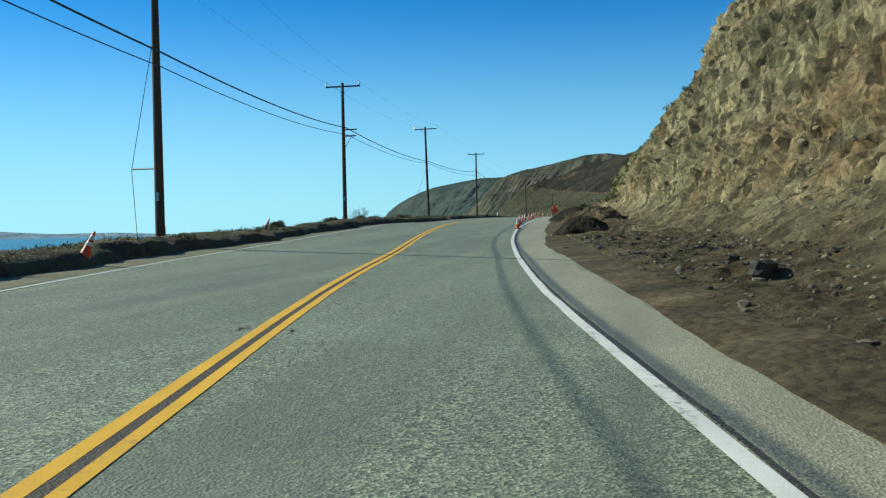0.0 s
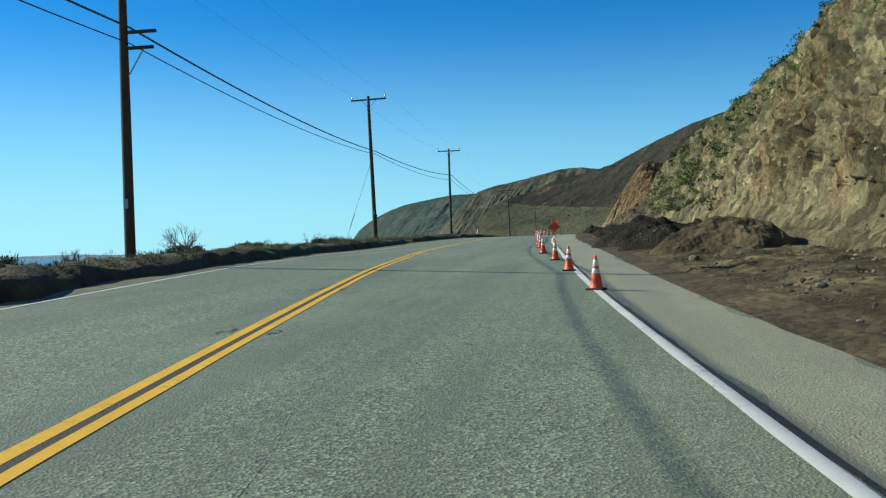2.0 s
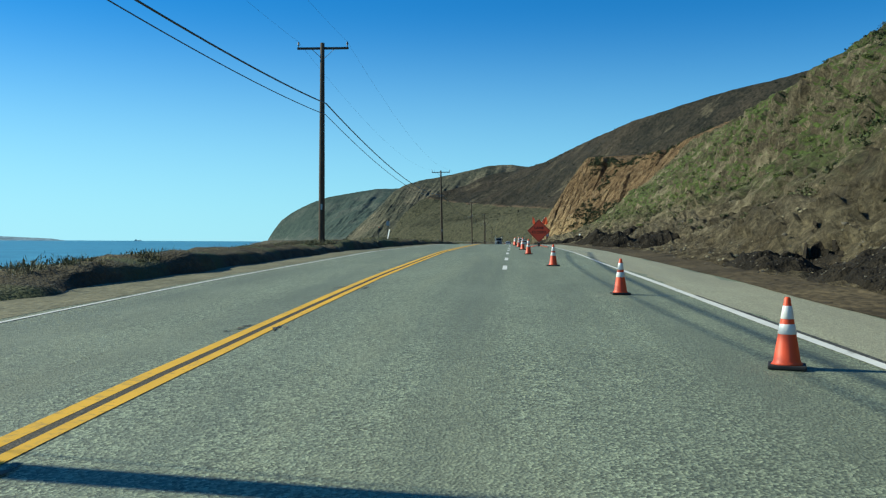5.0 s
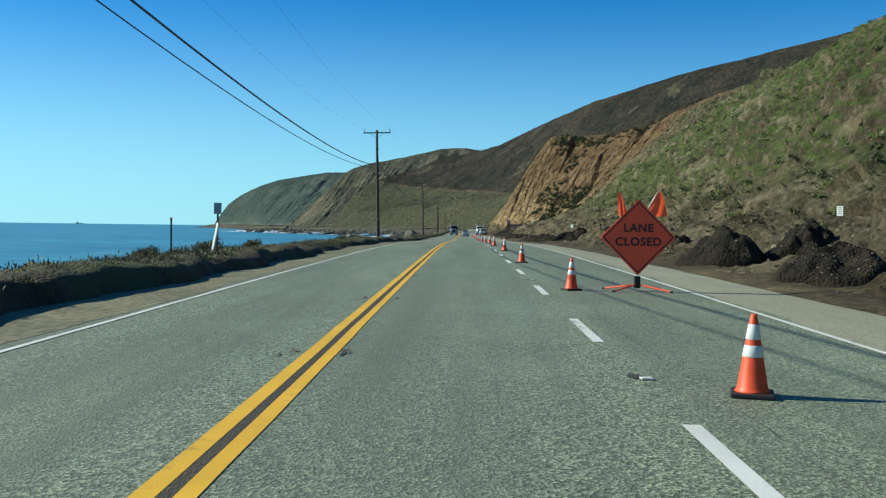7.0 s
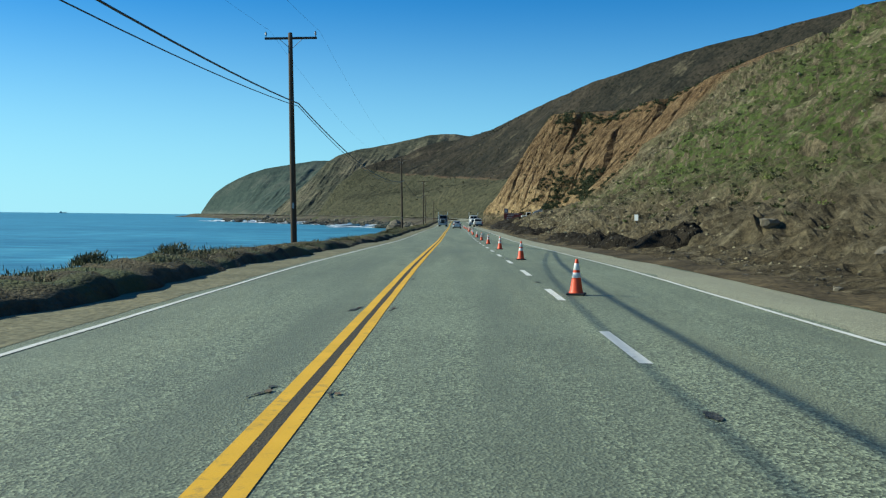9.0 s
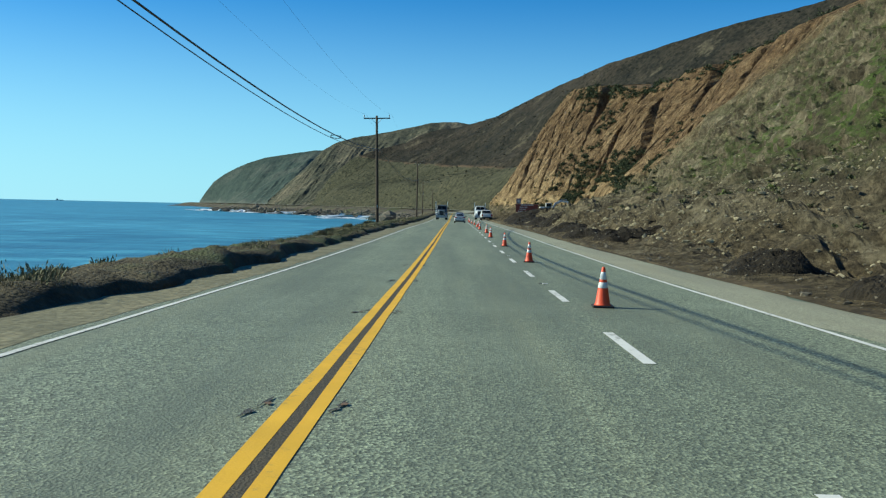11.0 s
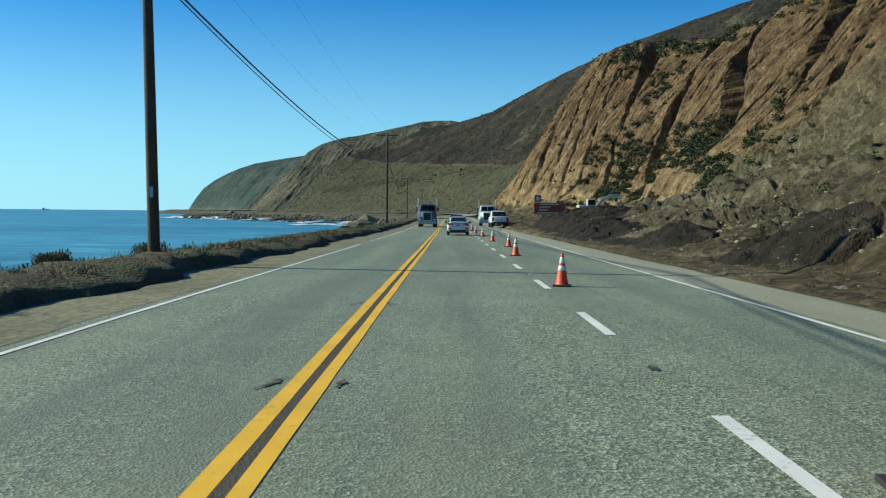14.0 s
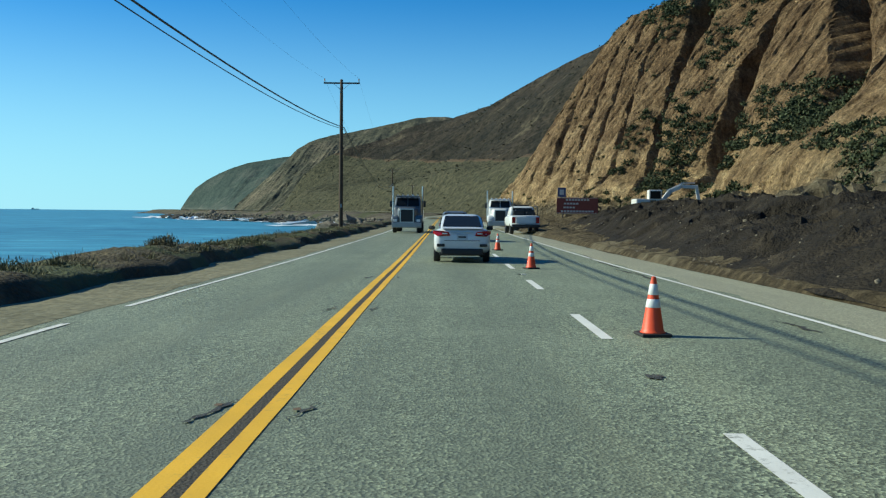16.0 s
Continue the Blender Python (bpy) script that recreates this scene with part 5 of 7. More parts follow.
stones("rock_face_blocks", "angular pale blocks standing out of the rock face", MAT["rock_pale"], 5600, on_face, 0.1, 14)
stones("cliff_stones", "stones weathering out of the orange cliff", MAT["rock_orange"], 3500, on_cliff, 0.13, 15)


def on_scree(r):
    x, y = r.uniform(10.5, 21), r.uniform(312, 350)
    return x, y, land_z(x, y)


stones("scree", "dense pale scree of broken stones on the slope", MAT["rock_pale"], 3000, on_scree, 0.085, 4)


def on_slope(r):
    p = hill_at(r.uniform(285, 420), 0.9 + 4.6 * r.uniform(0, 1) ** 1.4)
    return p.x, p.y, p.z - 0.02


stones("slope_stones", "pale stones scattered over the brown slope", MAT["rock_pale"], 4800, on_slope, 0.11, 24)

# ---- heaps of spoil ----
def heap(x, y, rx, ry, h, mat, seed, label, rz=0.0):
    n = 42
    g = np.linspace(-1, 1, n)
    A, B = np.meshgrid(g, g, indexing="ij")
    ang = np.arctan2(B, A)
    edge = 0.86 + 0.07 * np.sin(3 * ang + seed) + 0.05 * np.sin(5 * ang + 2 * seed)
    q = np.clip(1 - np.sqrt(A ** 2 + B ** 2) / edge, 0, 1)
    H = h * (1 - (1 - q) ** 1.6) * (1 + 0.18 * fbm(A * 1.6 + seed, B * 1.6, seed, 2))
    grit = np.clip(q * 4, 0, 1)
    H = H + grit * (0.10 * fbm(A * rx * 1.1 + seed, B * ry * 1.1, seed + 1, 2) + 0.05 * cells(A * rx * 2.2 + seed, B * ry * 2.2, seed + 2) + 0.04 * fbm(A * rx * 4, B * ry * 4, seed + 4, 2))
    c, s = math.cos(rz), math.sin(rz)
    X = x + (A * rx * c - B * ry * s)
    Y = y + (A * rx * s + B * ry * c)
    z0 = land_z(x, y)
    L = np.array([[land_z(float(X[i, j]), float(Y[i, j])) for j in range(n)] for i in range(n)])
    t = np.clip(q * 10, 0, 1)
    Z = L + H - 0.3 * (1 - t)
    ob = sheet("spoil_mound", np.stack([X - x, Y - y, Z - z0], -1), mat, smooth=False, flip=True)
    ob.location = (x, y, z0)
    k = 0
    r = np.random.RandomState(900 + seed)
    V, F = [], []
    while k < 90:
        i, j = r.randint(6, n - 6), r.randint(6, n - 6)
        if q[i, j] < 0.06:
            continue
        sz = 0.03 * r.uniform(0.3, 1.0) ** 2 * (1 + 1.8 * (r.rand() < 0.08)) + 0.01
        V.append(bv * (1 + r.uniform(-0.25, 0.25, (len(bv), 1))) * np.array([1, 0.8, 0.65]) * sz + np.array([X[i, j] - x, Y[i, j] - y, Z[i, j] - z0 + 0.01]))
        F.append(bf + k * len(bv))
        k += 1
    st = new("embedded_stones", raw_mesh("embedded_stones", np.concatenate(V), np.concatenate(F), MAT["rock"]))
    st.parent = ob
    tagged(st, kind="stuff")
    return tagged(ob, label, "dirt mound", "mounds of spoil beside the road")


DARK, BROWN = "black-brown mound of dug earth beside the road", "light brown mound of stony earth beside the road"
HEAPS = [(13.6, 75.0, 1.9, 2.1, 0.85, 0), (13.6, 102.4, 3.2, 3.3, 1.2, 1), (11.9, 107.5, 2.2, 3.0, 1.0, 0), (11.3, 114.5, 2.7, 3.4, 1.2, 0), (12.6, 119.5, 2.7, 3.4, 1.1, 0), (11.9, 124.5, 2.6, 3.0, 1.25, 0), (11.6, 128.0, 2.3, 3.0, 0.85, 0), (11.6, 133.5, 2.3, 2.9, 0.85, 0),
         (11.2, 139.5, 2.2, 3.0, 0.8, 0), (11.0, 146, 2.1, 3.2, 0.75, 0), (10.8, 153, 2.0, 3.2, 0.7, 0), (10.5, 161, 2.0, 3.2, 0.6, 0), (11.0, 190.0, 1.9, 2.1, 0.95, 0), (9.4, 193.6, 1.6, 1.9, 0.85, 0), (11.6, 196.5, 1.6, 1.9, 0.4, 0), (9.4, 200.2, 1.6, 2.0, 0.95, 0), (9.1, 208.8, 1.8, 2.1, 1.15, 0), (11.5, 209, 1.6, 1.9, 0.75, 0), (9.6, 226, 1.5, 1.8, 0.45, 0), (11.3, 228, 1.6, 1.8, 0.5, 0),
         (10.8, 270.8, 2.4, 2.5, 0.8, 0), (9.5, 276.5, 2.0, 2.3, 0.75, 0), (9.2, 283.3, 2.1, 2.5, 0.75, 0), (8.9, 291, 1.9, 2.5, 0.7, 0), (9.0, 300, 1.9, 2.6, 0.65, 0), (9.7, 326.8, 2.4, 2.8, 0.65, 0), (8.7, 337, 1.9, 4.6, 0.6, 0), (9.2, 350, 1.9, 5.0, 0.65, 0), (9.8, 372, 2.0, 5.2, 0.4, 0), (10.0, 386, 2.1, 4.8, 0.75, 0)]
for k, (x, y, rx, ry, h, br) in enumerate(HEAPS):
    heap(x, y, rx, ry, h, MAT["dirt"] if br else MAT["mud"], 3 + k, BROWN if br else DARK)

# the long bank of mud before the orange cliff
yb = np.arange(384, 500, 0.35)
ub = np.linspace(0, 1, 80)
prof = np.interp(ub, [0, 0.12, 0.3, 0.5, 0.75, 1.0], [0.05, 0.95, 1.75, 2.15, 2.0, -0.8])
Yk, Uk = np.repeat(yb[:, None], len(ub), 1), np.repeat(ub[None], len(yb), 0)
x0 = smooth_lerp(Yk, EDGE) + lerp(Yk, [392, 415, 440, 470, 500], [0.1, 0.3, 1.8, 4.5, 7.0]) + 0.5 * fbm(Yk * 0.15, Yk * 0, 61, 3)
Xk = x0 + Uk * (lerp(Yk, [392, 420, 460, 500], [9, 15, 17, 14]))
grow = lerp(Yk, [384, 412, 440, 480, 500], [0.1, 0.85, 1.0, 1.0, 0.2])
Zk = -1.15 + np.repeat(prof[None], len(yb), 0) * grow + grow * (0.3 * fbm(Yk * 0.16, Xk * 0.2, 62, 4) + 0.32 * (ridged(Yk * 0.22 + 0.12 * Xk, Xk * 0.35, 65, 3) - 0.45) + 0.16 * cells(Yk * 0.7, Xk * 0.7, 63) + 0.12 * fbm(Yk * 1.3, Xk * 1.3, 64, 2)) * np.clip(Uk * 6, 0, 1)
Zk[0] -= 1.5
Zk[-1] -= 1.5
Xk[0] += 0.5
tagged(sheet("mud_bank", np.stack([Xk, Yk, Zk], -1), MAT["mud"], smooth=False), "long dark bank of wet mud and stones by the cliff", "mud bank")


def on_bank(r):
    i, j = r.randint(0, len(yb)), r.randint(4, 54)
    return Xk[i, j], Yk[i, j], Zk[i, j]


stones("bank_stones", "small pale stones bedded in the mud bank", MAT["rock"], 1300, on_bank, 0.05, 9)

# reef and foam in the bay
def reef(r):
    s = r.rand()
    x = np.interp(s, [0, 0.4, 0.75, 1], [-238, -168, -118, -84]) + r.normal() * 6
    y = np.interp(s, [0, 0.4, 0.75, 1], [1160, 1060, 990, 930]) + r.normal() * 9
    return x, y, SEA_Z - 0.1


stones("reef_rocks", "black wave-washed reef rocks in the bay", MAT["rock_dark"], 1100, reef, 2.4, 12, 0.55, 0.2)


def shore_rocks(r):
    s = r.rand()
    k = np.array(SHORE[:7], float)
    t = s * (len(k) - 1)
    i = min(int(t), len(k) - 2)
    p = k[i] + (k[i + 1] - k[i]) * (t - i)
    return p[0] + r.uniform(-3, 12), p[1] + r.uniform(-6, 6), r.uniform(-7, -3)


stones("shore_rocks", "grey boulders of the rock revetment along the shore", MAT["rock"], 1700, shore_rocks, 1.3, 13, 1.0, 0.25)
FV, FF = [], []
r3 = np.random.RandomState(3)
for k in range(90):
    s = r3.rand()
    cx = np.interp(s, [0, 0.4, 0.7, 1], [-240, -158, -112, -48]) + r3.normal() * 7
    cy = np.interp(s, [0, 0.4, 0.7, 1], [1150, 1030, 968, 800]) + r3.normal() * 9
    ln, wd = r3.uniform(3, 14), r3.uniform(1, 4)
    rise = 2.4 if r3.rand() < 0.2 else 0.7
    n = 9
    ring = [(cx + ln * math.cos(a) * r3.uniform(0.6, 1), cy + wd * math.sin(a) * r3.uniform(0.6, 1), SEA_Z + 0.1 + rise * r3.rand()) for a in np.linspace(0, 2 * math.pi, n, endpoint=False)]
    o = len(FV)
    FV += ring
    FF.append(list(range(o, o + n)))
tagged(mesh_object("surf_foam", FV, FF, MAT["foam"]), "white surf breaking round the reef rocks", "surf", kind="stuff")

# ---- utility poles and cables ----


def wood(name, lo, hi):
    m, n, l, b = material(name, 0.85, 0, 0.2)
    co = coords(n)
    f = noise_node(n, l, stretch(n, l, co, 14, 14, 0.7), 1.0, 6, 0.65)
    l.new(mix(n, l, 0.4, ramp(n, l, f, [(0.3, lo), (0.7, hi)]), ramp(n, l, noise_node(n, l, co, 0.8, 4), [(0.3, lo), (0.7, hi)])), b.inputs["Base Color"])
    bump(n, l, b, f, 0.5, 0.01)
    return m


MAT["pole_wood"] = wood("weathered_pole_wood", (0.035, 0.026, 0.019), (0.12, 0.09, 0.065))
MAT["steel"] = plain("galvanised_steel", (0.32, 0.33, 0.34), 0.45, 0.8)
MAT["ceramic"] = plain("brown_ceramic", (0.06, 0.035, 0.025), 0.25)
MAT["cable"] = plain("black_cable", (0.012, 0.012, 0.013), 0.5)


def utility_pole(x, y, z0, top, arms=True, lean=0.0, label="weathered wooden utility pole with a crossarm", side=None, strut=None):
    p = thing("utility_pole", label, "utility pole", "poles along the seaward side", (x, y, z0))
    p.matrix_basis = pose(x, y, z0, 0, lean, 0)
    h = top - z0
    bm = bmesh.new()
    lathe(bm, [(0.175, -0.6), (0.17, 0), (0.155, h * 0.4), (0.125, h * 0.85), (0.115, h), (0.03, h + 0.03)], 14)
    part("pole", bm, MAT["pole_wood"], p, smooth=True)
    bm = bmesh.new()
    box(bm, 0.02, -0.168, 1.9, 0.1, 0.012, 0.3)
    part("tag_plate", bm, MAT["steel"], p)
    if arms:
        bm = bmesh.new()
        box(bm, 0, 0.14, h - 0.25, 2.8, 0.1, 0.12, 0.012)
        arm = part("crossarm", bm, MAT["pole_wood"], p)
        for sx in (-1, 1):
            bm = bmesh.new()
            tube(bm, (sx * 0.62, 0.2, h - 0.28), (0, 0.13, h - 0.85), 0.016, seg=6)
            part("brace", bm, MAT["steel"], p)
            bm = bmesh.new()
            lathe(bm, [(0.02, 0), (0.02, 0.1), (0.06, 0.11), (0.035, 0.17), (0.06, 0.19), (0.035, 0.25), (0.045, 0.27), (0.02, 0.3)], 10, Matrix.Translation((sx * 1.33, 0.14, h - 0.19)))
            part("insulator", bm, MAT["ceramic"], arm)
    if side:
        for zs, ln in side:
            bm = bmesh.new()
            box(bm, ln / 2, 0.0, zs - z0, ln, 0.09, 0.1, 0.01)
            part("side_arm", bm, MAT["pole_wood"], p)
        bm = bmesh.new()
        tube(bm, (side[-1][1] * 0.7, 0, side[-1][0] - z0), (0.12, 0, side[-1][0] - z0 - 0.9), 0.025, seg=6)
        part("side_brace", bm, MAT["steel"], p)
    if strut:
        zs, ln = strut
        bm = bmesh.new()
        tube(bm, (0, 0, zs - z0), (-ln, 0.2, zs - z0 + 0.02), 0.035, seg=8)
        part("strut", bm, MAT["steel"], p)
        bm = bmesh.new()
        tube(bm, (0, 0, h * 0.72), (-ln, 0.2, zs - z0), 0.012, seg=5)
        tube(bm, (-ln, 0.2, zs - z0), (-ln + 0.25, 0.2, -1.0), 0.012, seg=5)
        part("guy_wire", bm, MAT["cable"], p)
    return p


POLES = [(7.7, 13.0, -4.3, 6.0, 3.6), (-0.25, 55.1, -2.6, 8.4, 4.35), (-5.47, 94.67, -1.35, 9.6, 6.1), (-7.69, 137.8, -0.2, 10.85, 6.5), (-8.1, 180.5, 0.3, 11.0, 7.75), (-8.66, 272.3, 0.1, 11.2, 7.45), (-8.39, 371.1, -0.8, 10.65, 7.1), (-8.04, 461.7, -1.2, 10.45, 6.75), (-11.5, 592, -1.2, 9.6, 6.4), (-10.5, 690, -1.5, 9.0, 6.0), (6, 860, -0.6, 9.8, 6.4)]
for k, (x, y, z0, top, cz) in enumerate(POLES):
    utility_pole(x, y, z0, top, True, side=[(5.95, 1.1), (5.45, 1.0)] if k == 2 else None, strut=(0.3, 1.15) if k == 1 else None, lean=-1.3 if k in (3, 5, 6) else 0.0)
# guy wire of the pole by the wide verge
bm = bmesh.new()
tube(bm, (-7.69, 137.8, 6.2), (-10.6, 139.2, -0.8), 0.012, seg=5)
tube(bm, (-9.55, 138.7, 1.75), (-10.0, 138.9, 0.65), 0.03, seg=6)
tagged(part("guy_wire", bm, MAT["cable"]), "thin steel guy wire with a dark guard", "guy wire")


def cable(offx, dz_of, sag, radius, name, label, first=0, last=len(POLES)):
    V, F, seg = [], [], 5
    pts = []
    for a, b in zip(POLES[first:last - 1], POLES[first + 1:last]):
        za, zb = dz_of(a), dz_of(b)
        ln = math.hypot(b[0] - a[0], b[1] - a[1])
        s = sag * (ln / 90.0) ** 1.6
        for q in np.linspace(0, 1, 24, endpoint=False):
            pts.append((a[0] + (b[0] - a[0]) * q + offx, a[1] + (b[1] - a[1]) * q, za + (zb - za) * q - 4 * s * q * (1 - q)))
    for k, p in enumerate(pts):
        for j in range(seg):
            t = 2 * math.pi * j / seg
            V.append((p[0] + radius * math.cos(t), p[1], p[2] + radius * math.sin(t)))
    F = [(k * seg + j, k * seg + (j + 1) % seg, (k + 1) * seg + (j + 1) % seg, (k + 1) * seg + j) for k in range(len(pts) - 1) for j in range(seg)]
    ob = mesh_object(name, V, F, MAT["cable"])
    return tagged(ob, label, "cable", "cables between the poles")


cable(0.22, lambda p: p[4], 1.3, 0.035, "communication_cable", "thick black communication cable slung between poles")
cable(0.2, lambda p: p[4] - float(np.interp(p[1], [94, 138, 181, 272, 371], [0.5, 0.22, 0.6, 0.14, 0.12])), 1.45, 0.02, "communication_cable", "thinner black cable slung below the thick one")
# a slack loop tied to the thick cable
bm = bmesh.new()
ring = [(0.3 * math.cos(a), 0.5 * math.cos(a), 0.1 * math.sin(a)) for a in np.linspace(0, 2 * math.pi, 17)]
for p, q in zip(ring, ring[1:]):
    tube(bm, p, q, 0.022, seg=6)
for sx in (-1, 1):
    tube(bm, (sx * 0.26, sx * 0.43, 0.06), (sx * 0.26, sx * 0.43, 0.14), 0.02, seg=6)
slack = tagged(part("cable_loop", bm, MAT["cable"]), "small slack loop tied under the thick black cable", "cable")
slack.location = (-8.27, 335.7, 5.75)
cable(-1.33, lambda p: p[3] + 0.1, 1.6, 0.004, "power_line", "thin bare power line on the crossarm insulators")
cable(1.33, lambda p: p[3] + 0.1, 1.6, 0.004, "power_line", "thin bare power line on the crossarm insulators")

# ---- traffic cones ----
MAT["cone_orange"] = plain("orange_cone_plastic", (0.72, 0.075, 0.018), 0.5, vary=0.14)
MAT["reflective"] = plain("white_reflective_sleeve", (0.7, 0.7, 0.68), 0.35, vary=0.1)
MAT["rubber"] = plain("black_rubber", (0.018, 0.017, 0.017), 0.75, vary=0.25)


def make_cone(at, rz=0, rx=0, ry=0, label="orange traffic cone with two white reflective bands", group="cones along the closed lane"):
    c = thing("traffic_cone", label, "traffic cone", group)
    c.matrix_basis = pose(*at, rx, ry, rz)
    bm = bmesh.new()
    box(bm, 0, 0, 0.02, 0.36, 0.36, 0.04, 0.012)
    part("base", bm, MAT["rubber"], c)
    bm = bmesh.new()

    def rad(z):
        return 0.135 - (0.135 - 0.028) * (z - 0.04) / 0.66
    lathe(bm, [(0.155, 0.038), (0.14, 0.055), (rad(0.08), 0.08), (rad(0.4), 0.4), (rad(0.69), 0.69), (0.024, 0.705), (0.012, 0.708)], 22)
    part("body", bm, MAT["cone_orange"], c, smooth=True)
    for z0, z1 in ((0.34, 0.44), (0.49, 0.62)):
        bm = bmesh.new()
        lathe(bm, [(rad(z0) + 0.001, z0), (rad(z0) + 0.004, z0 + 0.004), (rad(z1) + 0.004, z1 - 0.004), (rad(z1) + 0.001, z1)], 22)
        part("sleeve", bm, MAT["reflective"], c, smooth=True)
    return c


CONES = [(8.95, 86.8), (8.24, 94), (7.6, 101.0), (6.82, 107.9), (6.25, 116.6), (5.75, 124.0), (5.4, 132), (4.9, 141), (4.3, 150), (3.5, 162), (2.89, 174), (2.75, 185.1), (2.6, 197.2), (2.38, 211), (2.38, 225.5), (2.35, 241), (2.5, 258), (2.5, 274), (2.45, 290), (2.45, 306), (2.42, 321.4), (2.32, 337.5), (2.47, 350.3), (2.3, 364.8), (2.45, 380.5), (2.53, 401), (2.44, 415.4), (2.3, 429), (2.4, 446), (2.88, 391.3)]
first = None
for k, (x, y) in enumerate(CONES):
    z = float(road_z(np.array(x), np.array(y))) + 0.003
    turn = float(rng.uniform(-25, 25))
    if first is None:
        first = make_cone((x, y, z), turn)
    else:
        copy_thing(first, pose(x, y, z, 0, 0, turn))
for x, y, ry_, rx_ in ((2.8, 45.5, 24, 0), (-1.9, 58.4, 7, 0), (-2.8, 71.2, 24, 8)):
    make_cone((x, y, berm_z(x, y) - 0.02), 10, rx_, ry_, "faded orange traffic cone leaning on the berm", "cones left on the berm")

# ---- lane closed sign ----
MAT["sign_orange"] = plain("orange_sign_fabric", (0.95, 0.10, 0.04), 0.6, vary=0.06)
MAT["sign_black"] = plain("black_sign_print", (0.012, 0.012, 0.012), 0.6)
MAT["flag_orange"] = plain("bright_orange_flag_cloth", (0.95, 0.12, 0.05), 0.7)
fl = MAT["flag_orange"].node_tree
thin = fl.nodes.new("ShaderNodeBsdfTranslucent")
thin.inputs["Color"].default_value = (0.95, 0.14, 0.05, 1)
both = fl.nodes.new("ShaderNodeMixShader")
both.inputs[0].default_value = 0.5
fl.links.new(fl.nodes["Principled BSDF"].outputs[0], both.inputs[1])
fl.links.new(thin.outputs[0], both.inputs[2])
fl.links.new(both.outputs[0], fl.nodes["Material Output"].inputs[0])
sg = thing("roadwork_sign", "orange diamond roadwork sign on a folding stand with flags", "road sign", "", (4.02, 197.15, float(road_z(np.array(4.02), np.array(197.15)))), 3.0)
half = 0.8
mid_z = 1.17
bm = bmesh.new()
ring = []
for k in range(4):
    a = math.pi / 2 * k
    cx, cz = half * math.cos(a), half * math.sin(a)
    for q in (-0.6, 0, 0.6):
        ring.append((cx * (1 - 0.05) + 0.045 * math.cos(a + q), cz * (1 - 0.05) + 0.045 * math.sin(a + q)))
f0 = [bm.verts.new((p, -0.012, q + mid_z)) for p, q in ring]
f1 = [bm.verts.new((p, 0.012, q + mid_z)) for p, q in ring]
bm.faces.new(f0)
bm.faces.new(f1[::-1])
for k in range(len(ring)):
    bm.faces.new((f0[k], f1[k], f1[(k + 1) % len(ring)], f0[(k + 1) % len(ring)]))
panel = part("panel", bm, MAT["sign_orange"], sg)
bm = bmesh.new()
for k in range(4):
    a0, a1 = math.pi / 2 * k, math.pi / 2 * (k + 1)
    p0, p1 = Vector((0.76 * math.cos(a0), -0.016, mid_z + 0.76 * math.sin(a0))), Vector((0.76 * math.cos(a1), -0.016, mid_z + 0.76 * math.sin(a1)))
    d = (p1 - p0).normalized()
    n0 = Vector((-d.z, 0, d.x)) * 0.012
    bm.faces.new([bm.verts.new(v) for v in (p0 - n0, p1 - n0, p1 + n0, p0 + n0)])
part("border", bm, MAT["sign_black"], panel)


def lettering(text, size, m, mat, parent, name="lettering"):
    cu = bpy.data.curves.new(name, "FONT")
    cu.body, cu.size, cu.align_x, cu.align_y, cu.extrude, cu.offset = text, size, "CENTER", "CENTER", 0.002, 0.006
    cu.space_character = 1.12
    tmp = new(name, cu)
    bpy.context.view_layer.update()
    me = bpy.data.meshes.new_from_object(tmp.evaluated_get(bpy.context.evaluated_depsgraph_get()))
    bpy.data.objects.remove(tmp)
    me.materials.clear()
    me.materials.append(mat)
    ob = new(name, me)
    ob.parent = parent
    ob.matrix_basis = m
    return ob


lettering("LANE", 0.25, pose(0, -0.018, mid_z + 0.2, 90, 0, 0), MAT["sign_black"], panel)
lettering("CLOSED", 0.25, pose(0, -0.018, mid_z - 0.1, 90, 0, 0), MAT["sign_black"], panel)
bm = bmesh.new()
tube(bm, (0, 0.05, 0.12), (0, 0.05, mid_z + 0.7), 0.016, seg=8)
tube(bm, (-0.74, 0.05, mid_z), (0.74, 0.05, mid_z), 0.012, seg=6)
part("mast", bm, MAT["steel"], sg)
bm = bmesh.new()
box(bm, 0, 0.04, 0.2, 0.13, 0.12, 0.26, 0.015)
part("spring_base", bm, MAT["rubber"], sg)
for sx in (-1, 1):
    for sy in (-1, 1):
        bm = bmesh.new()
        tube(bm, (sx * 0.05, 0.04 + sy * 0.04, 0.14), (sx * 0.62, 0.04 + sy * 0.5, 0.025), 0.018, seg=8)
        leg = part("leg", bm, MAT["sign_orange"], sg)
        bm = bmesh.new()
        tube(bm, (sx * 0.6, 0.04 + sy * 0.485, 0.03), (sx * 0.64, 0.04 + sy * 0.52, 0.022), 0.026, seg=8)
        part("foot", bm, MAT["rubber"], leg)
